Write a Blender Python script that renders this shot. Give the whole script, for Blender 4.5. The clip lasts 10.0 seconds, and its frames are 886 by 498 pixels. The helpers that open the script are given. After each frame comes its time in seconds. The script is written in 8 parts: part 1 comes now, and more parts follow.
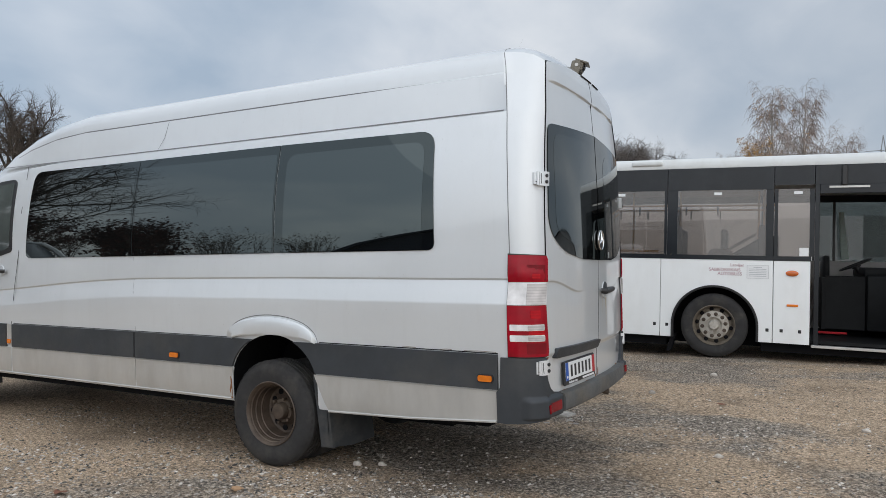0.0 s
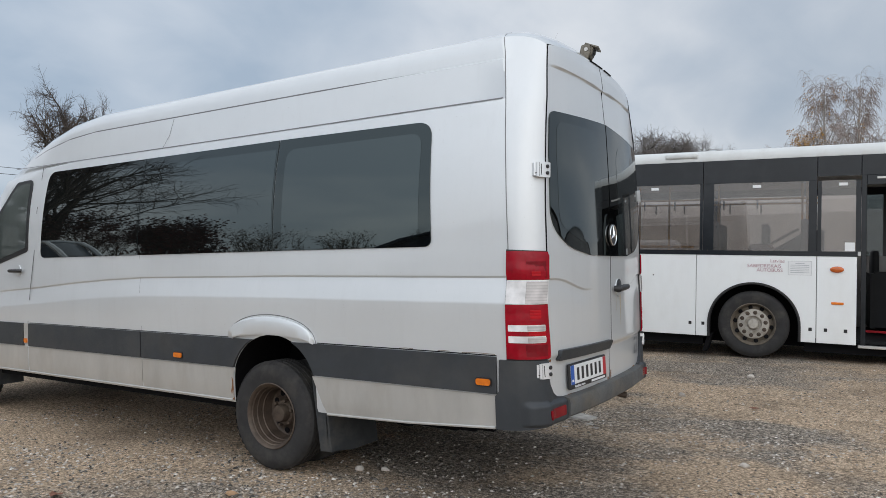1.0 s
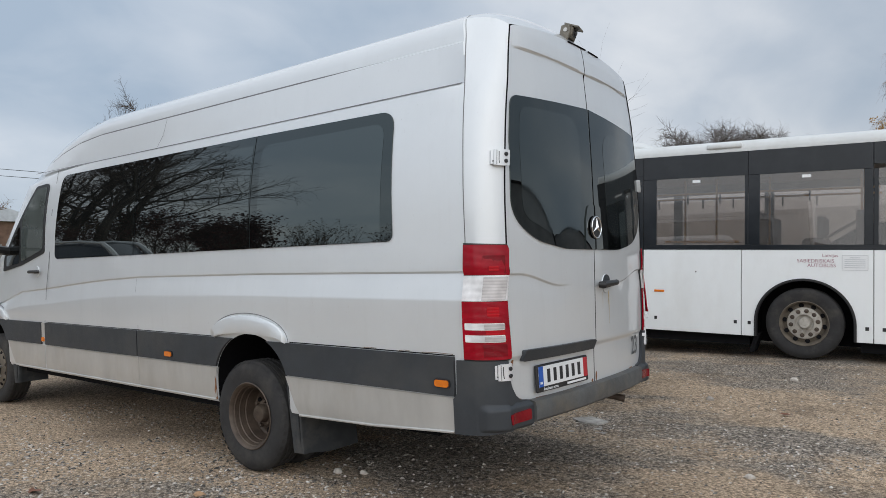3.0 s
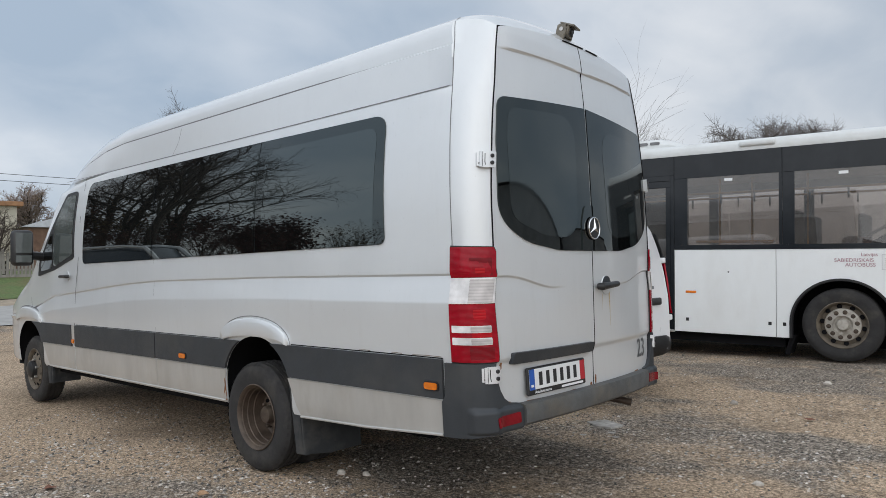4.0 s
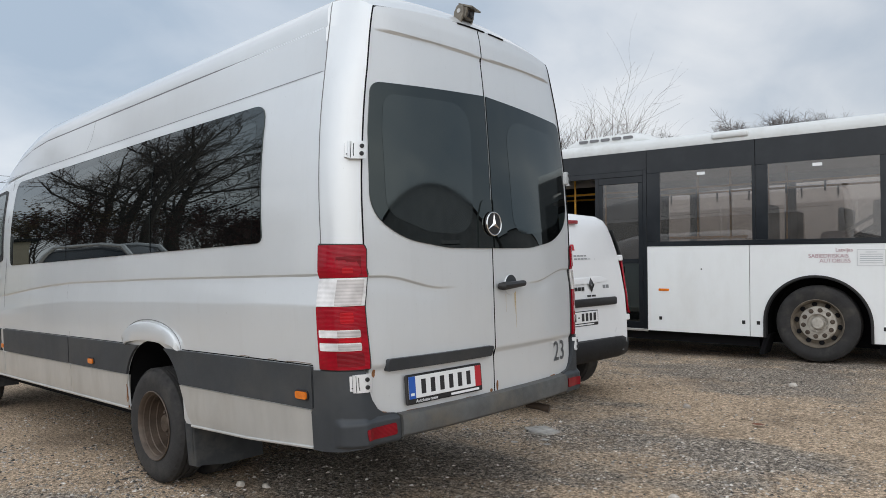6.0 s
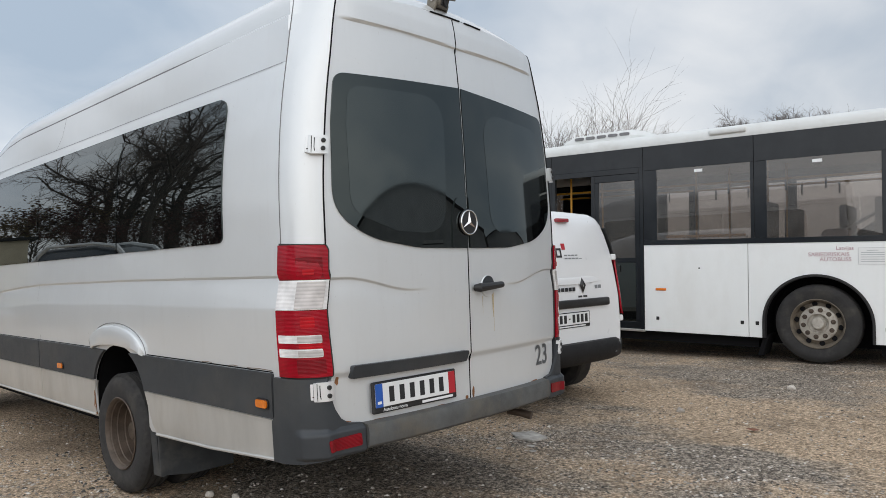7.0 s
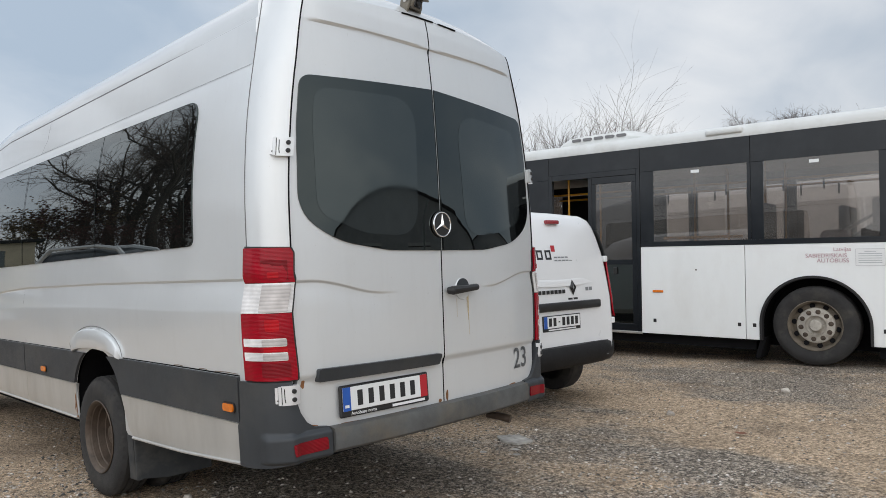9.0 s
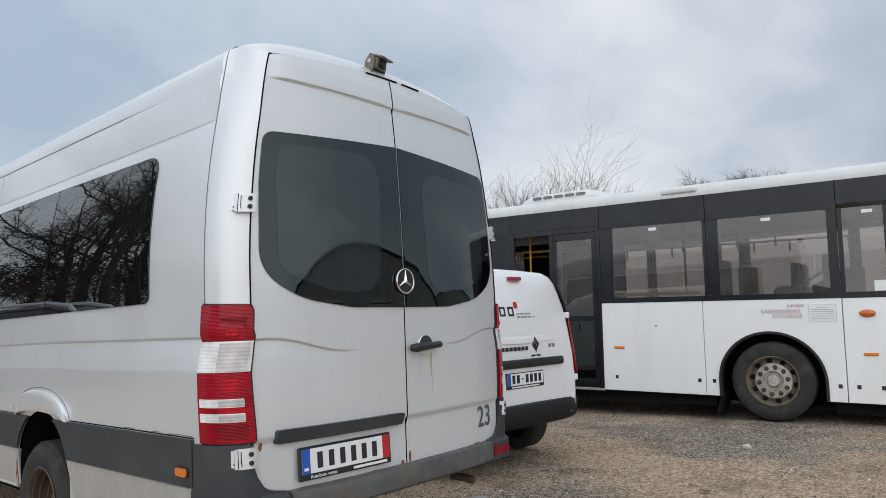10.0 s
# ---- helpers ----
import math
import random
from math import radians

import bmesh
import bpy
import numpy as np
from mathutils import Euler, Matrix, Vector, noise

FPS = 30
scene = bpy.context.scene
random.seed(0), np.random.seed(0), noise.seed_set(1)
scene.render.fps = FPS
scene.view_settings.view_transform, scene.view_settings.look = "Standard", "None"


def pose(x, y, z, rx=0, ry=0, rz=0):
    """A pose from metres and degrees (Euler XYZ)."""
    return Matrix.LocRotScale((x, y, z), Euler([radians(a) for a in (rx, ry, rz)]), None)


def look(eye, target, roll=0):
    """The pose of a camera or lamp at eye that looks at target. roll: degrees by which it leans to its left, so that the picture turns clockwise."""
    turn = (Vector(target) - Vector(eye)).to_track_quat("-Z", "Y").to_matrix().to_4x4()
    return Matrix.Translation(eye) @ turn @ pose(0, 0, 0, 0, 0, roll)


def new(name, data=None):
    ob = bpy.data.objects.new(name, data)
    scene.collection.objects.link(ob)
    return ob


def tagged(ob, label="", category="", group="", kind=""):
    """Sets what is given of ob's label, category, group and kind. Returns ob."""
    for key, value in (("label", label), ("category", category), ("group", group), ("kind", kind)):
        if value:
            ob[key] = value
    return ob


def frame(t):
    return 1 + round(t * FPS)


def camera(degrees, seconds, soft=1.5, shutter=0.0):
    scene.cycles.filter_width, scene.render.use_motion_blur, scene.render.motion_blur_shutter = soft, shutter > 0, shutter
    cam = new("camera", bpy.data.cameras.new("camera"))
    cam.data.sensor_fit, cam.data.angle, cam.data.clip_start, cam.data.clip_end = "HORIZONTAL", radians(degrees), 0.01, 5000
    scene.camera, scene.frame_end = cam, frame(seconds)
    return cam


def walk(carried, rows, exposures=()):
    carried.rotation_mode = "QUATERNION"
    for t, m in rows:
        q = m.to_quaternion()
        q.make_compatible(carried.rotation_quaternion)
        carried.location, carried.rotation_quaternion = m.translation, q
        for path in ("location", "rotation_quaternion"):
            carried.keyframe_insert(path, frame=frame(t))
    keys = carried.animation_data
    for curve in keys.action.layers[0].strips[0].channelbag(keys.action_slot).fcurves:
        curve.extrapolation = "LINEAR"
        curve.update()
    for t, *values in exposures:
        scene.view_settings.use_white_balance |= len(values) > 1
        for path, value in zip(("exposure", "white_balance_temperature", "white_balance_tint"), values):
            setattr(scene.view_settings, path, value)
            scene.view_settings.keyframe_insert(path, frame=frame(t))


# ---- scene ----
cam = camera(65.3, 10.0, soft=0.65)
PATH = [
    (0, (0.208, -0.216, 1.386), (-0.731, 1.549, 1.437), -0.1),
    (0.5, (0.286, -0.073, 1.369), (-0.715, 1.658, 1.416), -0.3),
    (1, (0.345, 0.1, 1.38), (-0.704, 1.802, 1.426), -0.4),
    (1.5, (0.464, 0.198, 1.367), (-0.601, 1.89, 1.413), -0.6),
    (2, (0.605, 0.283, 1.342), (-0.507, 1.945, 1.391), -0.8),
    (2.5, (0.66, 0.457, 1.333), (-0.509, 2.079, 1.382), -0.9),
    (2.7, (0.679, 0.526, 1.343), (-0.508, 2.135, 1.392), -0.9),
    (3.8, (0.950, 0.759, 1.348), (-0.349, 2.278, 1.402), -1.2),
    (4, (0.976, 0.8, 1.344), (-0.344, 2.3, 1.401), -1.3),
    (4.5, (1.017, 0.96, 1.336), (-0.395, 2.376, 1.395), -1.2),
    (5, (1.073, 1.178, 1.348), (-0.338, 2.594, 1.404), -1.4),
    (5.5, (1.186, 1.332, 1.337), (-0.19, 2.782, 1.39), -1.5),
    (6, (1.312, 1.459, 1.33), (-0.036, 2.935, 1.384), -1.7),
    (6.2, (1.316, 1.505, 1.333), (-0.027, 2.986, 1.384), -1.7),
    (7.3, (1.311, 1.762, 1.334), (-0.060, 3.217, 1.388), -1.9),
    (7.5, (1.34, 1.786, 1.335), (-0.043, 3.229, 1.391), -1.9),
    (8, (1.405, 1.845, 1.329), (-0.009, 3.258, 1.388), -2.0),
    (8.5, (1.433, 1.859, 1.325), (0.026, 3.279, 1.387), -2.1),
    (9, (1.434, 1.856, 1.329), (0.057, 3.306, 1.388), -2.0),
    (9.5, (1.426, 1.854, 1.332), (0.09, 3.339, 1.417), -2.1),
    (10, (1.424, 1.86, 1.33), (0.14, 3.378, 1.548), -2.2),
]
walk(cam, [(t, look(eye, target, roll)) for t, eye, target, roll in PATH],
     [(0, 0.0, 6500, 10), (4, 0.0, 6500, 10), (5, 0.03, 6500, 10), (6, 0.07, 6560, 10), (7.5, 0.09, 6680, 10), (9, 0.10, 6650, 10), (9.5, 0.07, 6580, 10), (10, 0.02, 6500, 10)])

# ---- light: overcast sky with broken cloud ----
SUN_EL, SUN_ROT = radians(38), radians(147)
world = bpy.data.worlds.new("overcast_sky")
scene.world = world
world.use_nodes = True
wn, wl = world.node_tree.nodes, world.node_tree.links
wn.clear()
w_out = wn.new("ShaderNodeOutputWorld")
w_bg = wn.new("ShaderNodeBackground")
w_sky = wn.new("ShaderNodeTexSky")
w_sky.sky_type, w_sky.sun_disc = "NISHITA", False
w_sky.sun_elevation, w_sky.sun_rotation = SUN_EL, SUN_ROT
w_tc = wn.new("ShaderNodeTexCoord")
w_sep = wn.new("ShaderNodeSeparateXYZ")
wl.new(w_tc.outputs["Generated"], w_sep.inputs[0])


def w_math(op, a, b=None, clamp=False):
    m = wn.new("ShaderNodeMath")
    m.operation, m.use_clamp = op, clamp
    for k, v in enumerate((a, b)):
        if v is None:
            continue
        if isinstance(v, (int, float)):
            m.inputs[k].default_value = v
        else:
            wl.new(v, m.inputs[k])
    return m.outputs[0]


# the cloud layer is a flat sheet high above, so clouds flatten towards the horizon
w_h = w_math("ADD", w_math("MAXIMUM", w_sep.outputs[2], 0.0), 0.42)
w_cmb = wn.new("ShaderNodeCombineXYZ")
wl.new(w_math("DIVIDE", w_sep.outputs[0], w_h), w_cmb.inputs[0])
wl.new(w_math("DIVIDE", w_sep.outputs[1], w_h), w_cmb.inputs[1])
w_map = wn.new("ShaderNodeMapping")
w_map.inputs["Rotation"].default_value[2] = radians(35)
w_map.inputs["Location"].default_value = (3.1, 1.7, 0.4)
w_map.inputs["Scale"].default_value = (1.0, 0.8, 1.0)
wl.new(w_cmb.outputs[0], w_map.inputs[0])


def w_noise(scale, detail, rough, distort=0.0):
    n = wn.new("ShaderNodeTexNoise")
    n.inputs["Scale"].default_value, n.inputs["Detail"].default_value = scale, detail
    n.inputs["Roughness"].default_value, n.inputs["Distortion"].default_value = rough, distort
    wl.new(w_map.outputs[0], n.inputs["Vector"])
    return n.outputs[0]


w_big = w_noise(1.5, 3, 0.45, 0.25)
w_small = w_noise(4.4, 5, 0.52, 0.3)
w_sum = w_math("ADD", w_math("MULTIPLY", w_big, 0.74), w_math("MULTIPLY", w_small, 0.26))
w_ramp = wn.new("ShaderNodeValToRGB")
w_ramp.color_ramp.elements[0].position = 0.36
w_ramp.color_ramp.elements[0].color = (0.345, 0.425, 0.525, 1)
w_ramp.color_ramp.elements[1].position = 0.66
w_ramp.color_ramp.elements[1].color = (0.79, 0.81, 0.835, 1)
w_mid = w_ramp.color_ramp.elements.new(0.50)
w_mid.color = (0.515, 0.572, 0.645, 1)
wl.new(w_sum, w_ramp.inputs[0])
w_skys = wn.new("ShaderNodeVectorMath")
w_skys.operation = "SCALE"
w_skys.inputs["Scale"].default_value = 0.06
wl.new(w_sky.outputs[0], w_skys.inputs[0])
w_mix = wn.new("ShaderNodeMixRGB")
w_mix.inputs[0].default_value = 0.88
wl.new(w_skys.outputs[0], w_mix.inputs[1])
wl.new(w_ramp.outputs[0], w_mix.inputs[2])
# an overcast sky grows brighter towards the zenith
w_grad = w_math("ADD", w_math("MULTIPLY", w_math("MAXIMUM", w_sep.outputs[2], 0.0), 0.35), 1.04)
# the cloud glows broadly round the hidden sun, behind the walk
w_dot = wn.new("ShaderNodeVectorMath")
w_dot.operation = "DOT_PRODUCT"
wl.new(w_tc.outputs["Generated"], w_dot.inputs[0])
w_dot.inputs[1].default_value = Vector((9, -13, 7)).normalized()
w_zen = wn.new("ShaderNodeVectorMath")
w_zen.operation = "SCALE"
wl.new(w_mix.outputs[0], w_zen.inputs[0])
# and here the cloud is thinner over the road than beyond the bus
w_side = wn.new("ShaderNodeVectorMath")
w_side.operation = "DOT_PRODUCT"
wl.new(w_tc.outputs["Generated"], w_side.inputs[0])
w_side.inputs[1].default_value = (-0.096, -0.128, 0.0)
wl.new(w_math("MULTIPLY", w_grad, w_math("ADD", w_side.outputs["Value"], 1.02)), w_zen.inputs["Scale"])
w_glow = wn.new("ShaderNodeVectorMath")
w_glow.operation = "SCALE"
w_glow.inputs[0].default_value = (0.62, 0.605, 0.585)
wl.new(w_math("MAXIMUM", w_dot.outputs["Value"], 0.0), w_glow.inputs["Scale"])
w_all = wn.new("ShaderNodeVectorMath")
w_all.operation = "ADD"
wl.new(w_zen.outputs[0], w_all.inputs[0])
wl.new(w_glow.outputs[0], w_all.inputs[1])
wl.new(w_all.outputs[0], w_bg.inputs["Color"])
w_bg.inputs["Strength"].default_value = 1.03
wl.new(w_bg.outputs[0], w_out.inputs[0])

sun = new("sun", bpy.data.lights.new("sun", "SUN"))
sun.data.energy, sun.data.angle, sun.data.color = 0.6, radians(115), (1.0, 0.99, 0.98)
sun.matrix_world = look((9, -14, 13), (0, 0, 0))

# ---- tools ----
OFFSET = {}


def thing(name, at, label, category, group="", kind="", rz=0.0, ry=0.0):
    """An Empty at the base of a thing; its parts are written in its own coordinates."""
    ob = new(name)
    ob.empty_display_size = 0.2
    ob.matrix_basis = pose(at[0], at[1], at[2], 0, ry, rz)
    return tagged(ob, label, category, group, kind)


def mesh_of(name, bm, material, sharp=35.0):
    me = bpy.data.meshes.new(name)
    for f in bm.faces:
        f.smooth = True
    bm.normal_update()
    bm.to_mesh(me)
    bm.free()
    me.set_sharp_from_angle(angle=radians(sharp))
    for m in (material if isinstance(material, (list, tuple)) else [material]):
        me.materials.append(m)
    return me


def part(name, bm, material, parent=None, label="", sharp=35.0, kind=""):
    shift = None
    top = parent
    while top is not None:
        if top.name in OFFSET:
            shift = OFFSET[top.name]
        top = top.parent
    if shift is not None:
        bmesh.ops.translate(bm, vec=-shift, verts=bm.verts[:])
    ob = new(name, mesh_of(name, bm, material, sharp))
    if parent is not None:
        ob.parent = parent
    return tagged(ob, label, kind=kind)


def B():
    return bmesh.new()


def box(bm, x0, x1, y0, y1, z0, z1, bevel=0.0, seg=1):
    r = bmesh.ops.create_cube(bm, size=1.0)
    vs = r["verts"]
    for v in vs:
        v.co = Vector((x0 + (v.co.x + 0.5) * (x1 - x0), y0 + (v.co.y + 0.5) * (y1 - y0), z0 + (v.co.z + 0.5) * (z1 - z0)))
    if bevel > 0:
        es = list({e for v in vs for e in v.link_edges})
        bmesh.ops.bevel(bm, geom=es, offset=bevel, segments=seg, profile=0.5, affect="EDGES")
    return bm


def axis_frame(axis):
    w = Vector(axis).normalized()
    u = w.orthogonal().normalized()
    return u, w.cross(u), w


def tube(bm, pts, radii, n=8, caps=True):
    """A round bar along pts."""
    pts = [Vector(p) for p in pts]
    if isinstance(radii, (int, float)):
        radii = [radii] * len(pts)
    rings, u = [], None
    for i, p in enumerate(pts):
        d = (pts[min(i + 1, len(pts) - 1)] - pts[max(i - 1, 0)]).normalized()
        if u is None:
            u = d.orthogonal().normalized()
        else:
            u = (u - d * u.dot(d)).normalized()
        v = d.cross(u)
        rings.append([bm.verts.new(p + (u * math.cos(2 * math.pi * k / n) + v * math.sin(2 * math.pi * k / n)) * radii[i]) for k in range(n)])
    for a, b in zip(rings, rings[1:]):
        for k in range(n):
            bm.faces.new((a[k], a[(k + 1) % n], b[(k + 1) % n], b[k]))
    if caps and n > 2:
        bm.faces.new(list(reversed(rings[0])))
        bm.faces.new(rings[-1])
    return bm


def lathe(bm, profile, centre, axis, n=40, close=False):
    """Turns (along, radius) pairs round the axis through centre."""
    u, v, w = axis_frame(axis)
    c = Vector(centre)
    rings = []
    for a, r in profile:
        if r < 1e-5:
            rings.append([bm.verts.new(c + w * a)])
        else:
            rings.append([bm.verts.new(c + w * a + (u * math.cos(2 * math.pi * k / n) + v * math.sin(2 * math.pi * k / n)) * r) for k in range(n)])
    pairs = list(zip(rings, rings[1:])) + ([(rings[-1], rings[0])] if close else [])
    for a, b in pairs:
        for k in range(n):
            k2 = (k + 1) % n
            if len(a) == 1 and len(b) == 1:
                continue
            if len(a) == 1:
                bm.faces.new((a[0], b[k2], b[k]))
            elif len(b) == 1:
                bm.faces.new((a[k], a[k2], b[0]))
            else:
                bm.faces.new((a[k], a[k2], b[k2], b[k]))
    bmesh.ops.recalc_face_normals(bm, faces=bm.faces[:])
    return bm


def disc(bm, centre, axis, r, length, n=16, bevel=0.0):
    b = min(bevel, r * 0.5, length * 0.5)
    prof = [(0, 0), (0, r), (length - b, r), (length, r - b), (length, 0)] if b else [(0, 0), (0, r), (length, r), (length, 0)]
    return lathe(bm, prof, centre, axis, n)


def prism(bm, front, shift, bevel=0.0, seg=2):
    """A plate: the polygon 'front' (3D points) drawn back by the vector shift; bevel rounds the front rim."""
    shift = Vector(shift)
    fv = [bm.verts.new(Vector(p)) for p in front]
    bv = [bm.verts.new(Vector(p) + shift) for p in front]
    f = bm.faces.new(fv)
    bk = bm.faces.new(list(reversed(bv)))
    n = len(fv)
    for k in range(n):
        bm.faces.new((fv[k], bv[k], bv[(k + 1) % n], fv[(k + 1) % n]))
    if bevel > 0:
        bmesh.ops.bevel(bm, geom=list(f.edges), offset=bevel, segments=seg, profile=0.5, affect="EDGES", clamp_overlap=True)
    bmesh.ops.recalc_face_normals(bm, faces=bm.faces[:])
    return bm


def grid(bm, f, n, m, mask=None):
    vs = [[bm.verts.new(f(i / n, j / m)) for j in range(m + 1)] for i in range(n + 1)]
    for i in range(n):
        for j in range(m):
            if mask is None or mask((i + 0.5) / n, (j + 0.5) / m):
                bm.faces.new((vs[i][j], vs[i + 1][j], vs[i + 1][j + 1], vs[i][j + 1]))
    return vs


def rounded(pts, radii, seg=6):
    """A 2D polygon with its corners rounded."""
    out, n = [], len(pts)
    if isinstance(radii, (int, float)):
        radii = [radii] * n
    for k in range(n):
        p, a, b = Vector(pts[k]), Vector(pts[k - 1]), Vector(pts[(k + 1) % n])
        r = radii[k]
        if r <= 0:
            out.append(tuple(p))
            continue
        da, db = (a - p).normalized(), (b - p).normalized()
        half = math.acos(max(-1, min(1, da.dot(db)))) / 2
        cut = min(r / math.tan(half), (a - p).length * 0.49, (b - p).length * 0.49)
        q0, q1 = p + da * cut, p + db * cut
        for i in range(seg + 1):
            t = i / seg
            out.append(tuple(q0 * (1 - t) ** 2 + p * 2 * t * (1 - t) + q1 * t * t))
    return out


def interp(table, x):
    """Straight-line interpolation in a sorted table of pairs."""
    if x <= table[0][0]:
        return table[0][1]
    for (x0, y0), (x1, y1) in zip(table, table[1:]):
        if x <= x1:
            return y0 + (y1 - y0) * (x - x0) / (x1 - x0)
    return table[-1][1]


def smooth(a, b, x):
    t = max(0.0, min(1.0, (x - a) / (b - a)))
    return t * t * (3 - 2 * t)


def lettering(text, size, m, material, parent, label, align="LEFT", bold=0.0, place=None):
    """Flat built-in-font lettering as a mesh, at the pose m in the parent's coordinates."""
    cu = bpy.data.curves.new("lettering", "FONT")
    cu.body, cu.size, cu.extrude, cu.align_x, cu.offset = text, size, 0.0008, align, bold
    tmp = bpy.data.objects.new("lettering", cu)
    scene.collection.objects.link(tmp)
    me = bpy.data.meshes.new_from_object(tmp.evaluated_get(bpy.context.evaluated_depsgraph_get()))
    bpy.data.objects.remove(tmp)
    me.materials.clear()
    me.materials.append(material)
    ob = new("lettering", me)
    top = parent
    while top is not None and top.name not in OFFSET:
        top = top.parent
    sh = Matrix.Translation(-OFFSET[top.name]) if top is not None else Matrix()
    ob.parent = parent
    if place is not None:
        for v in me.vertices:
            v.co = place(v.co.x, v.co.y)
    me.transform(sh @ m)
    return tagged(ob, label)

# ---- materials ----
def material(name):
    m = bpy.data.materials.new(name)
    m.use_nodes = True
    nt = m.node_tree
    nt.nodes.clear()
    out = nt.nodes.new("ShaderNodeOutputMaterial")
    bsdf = nt.nodes.new("ShaderNodeBsdfPrincipled")
    nt.links.new(bsdf.outputs[0], out.inputs[0])
    return m, nt, bsdf, out


def tex(nt, kind, scale, detail=4.0, rough=0.55, coord="Object", stretch=(1, 1, 1), distort=0.0):
    tc = nt.nodes.new("ShaderNodeTexCoord")
    mp = nt.nodes.new("ShaderNodeMapping")
    mp.inputs["Scale"].default_value = stretch
    nt.links.new(tc.outputs[coord], mp.inputs[0])
    n = nt.nodes.new("ShaderNodeTexNoise" if kind == "noise" else "ShaderNodeTexVoronoi")
    n.inputs["Scale"].default_value = scale
    if kind == "noise":
        n.inputs["Detail"].default_value, n.inputs["Roughness"].default_value = detail, rough
        n.inputs["Distortion"].default_value = distort
    nt.links.new(mp.outputs[0], n.inputs["Vector"])
    return n


def ramp(nt, source, stops):
    r = nt.nodes.new("ShaderNodeValToRGB")
    els = r.color_ramp.elements
    while len(els) < len(stops):
        els.new(0.5)
    for e, (p, c) in zip(els, stops):
        e.position = p
        e.color = (*c, 1) if len(c) == 3 else c
    nt.links.new(source, r.inputs[0])
    return r.outputs[0]


def mixc(nt, fac, a, b, mode="MIX"):
    m = nt.nodes.new("ShaderNodeMixRGB")
    m.blend_type = mode
    for k, v in ((0, fac), (1, a), (2, b)):
        if isinstance(v, (int, float)):
            m.inputs[k].default_value = v
        elif isinstance(v, tuple):
            m.inputs[k].default_value = (*v, 1)
        else:
            nt.links.new(v, m.inputs[k])
    return m.outputs[0]


def bump(nt, bsdf, height, strength, distance=0.01):
    b = nt.nodes.new("ShaderNodeBump")
    b.inputs["Strength"].default_value, b.inputs["Distance"].default_value = strength, distance
    nt.links.new(height, b.inputs["Height"])
    nt.links.new(b.outputs[0], bsdf.inputs["Normal"])


def surface(name, colour, roughness=0.5, metallic=0.0, vary=0.12, scale=6.0, bump_strength=0.0, bump_scale=60.0, coat=0.0,
            dirt=None, dirt_amount=0.0, dirt_scale=1.5, stretch=(1, 1, 1), spec=0.5):
    m, nt, bsdf, out = material(name)
    n = tex(nt, "noise", scale, 5, 0.6, stretch=stretch)
    lo = tuple(c * (1 - vary) for c in colour)
    hi = tuple(min(1, c * (1 + vary)) for c in colour)
    col = ramp(nt, n.outputs[0], [(0.3, lo), (0.7, hi)])
    if dirt:
        d = tex(nt, "noise", dirt_scale, 7, 0.65, stretch=stretch)
        fac = ramp(nt, d.outputs[0], [(0.48, (0, 0, 0)), (0.72, (dirt_amount,) * 3)])
        col = mixc(nt, fac, col, dirt)
    nt.links.new(col, bsdf.inputs["Base Color"])
    rn = tex(nt, "noise", scale * 3, 4, 0.6)
    rr = nt.nodes.new("ShaderNodeMapRange")
    rr.inputs["To Min"].default_value, rr.inputs["To Max"].default_value = max(0.0, roughness - 0.07), min(1.0, roughness + 0.07)
    nt.links.new(rn.outputs[0], rr.inputs[0])
    nt.links.new(rr.outputs[0], bsdf.inputs["Roughness"])
    bsdf.inputs["Metallic"].default_value = metallic
    bsdf.inputs["Specular IOR Level"].default_value = spec
    bsdf.inputs["Coat Weight"].default_value = coat
    bsdf.inputs["Coat Roughness"].default_value = 0.06
    if bump_strength:
        bn = tex(nt, "noise", bump_scale, 6, 0.65)
        bump(nt, bsdf, bn.outputs[0], bump_strength, 0.01)
    return m


def pane(name, tint, ior=1.5, rough=0.0, dust=0.0):
    """A thin glass pane: clear tint with a Fresnel sheen."""
    m, nt, bsdf, out = material(name)
    nt.nodes.remove(bsdf)
    tr = nt.nodes.new("ShaderNodeBsdfTransparent")
    tr.inputs[0].default_value = (*tint, 1)
    gl = nt.nodes.new("ShaderNodeBsdfGlossy")
    gl.inputs["Roughness"].default_value = rough
    fr = nt.nodes.new("ShaderNodeFresnel")
    fr.inputs[0].default_value = ior
    mx = nt.nodes.new("ShaderNodeMixShader")
    nt.links.new(fr.outputs[0], mx.inputs[0])
    body = tr.outputs[0]
    if dust:
        df = nt.nodes.new("ShaderNodeBsdfDiffuse")
        df.inputs[0].default_value = (0.45, 0.44, 0.42, 1)
        n = tex(nt, "noise", 2.5, 6, 0.65)
        f = ramp(nt, n.outputs[0], [(0.3, (dust * 0.5,) * 3), (0.75, (dust * 1.6,) * 3)])
        md = nt.nodes.new("ShaderNodeMixShader")
        nt.links.new(f, md.inputs[0])
        nt.links.new(tr.outputs[0], md.inputs[1])
        nt.links.new(df.outputs[0], md.inputs[2])
        body = md.outputs[0]
    nt.links.new(body, mx.inputs[1])
    nt.links.new(gl.outputs[0], mx.inputs[2])
    nt.links.new(mx.outputs[0], out.inputs[0])
    return m


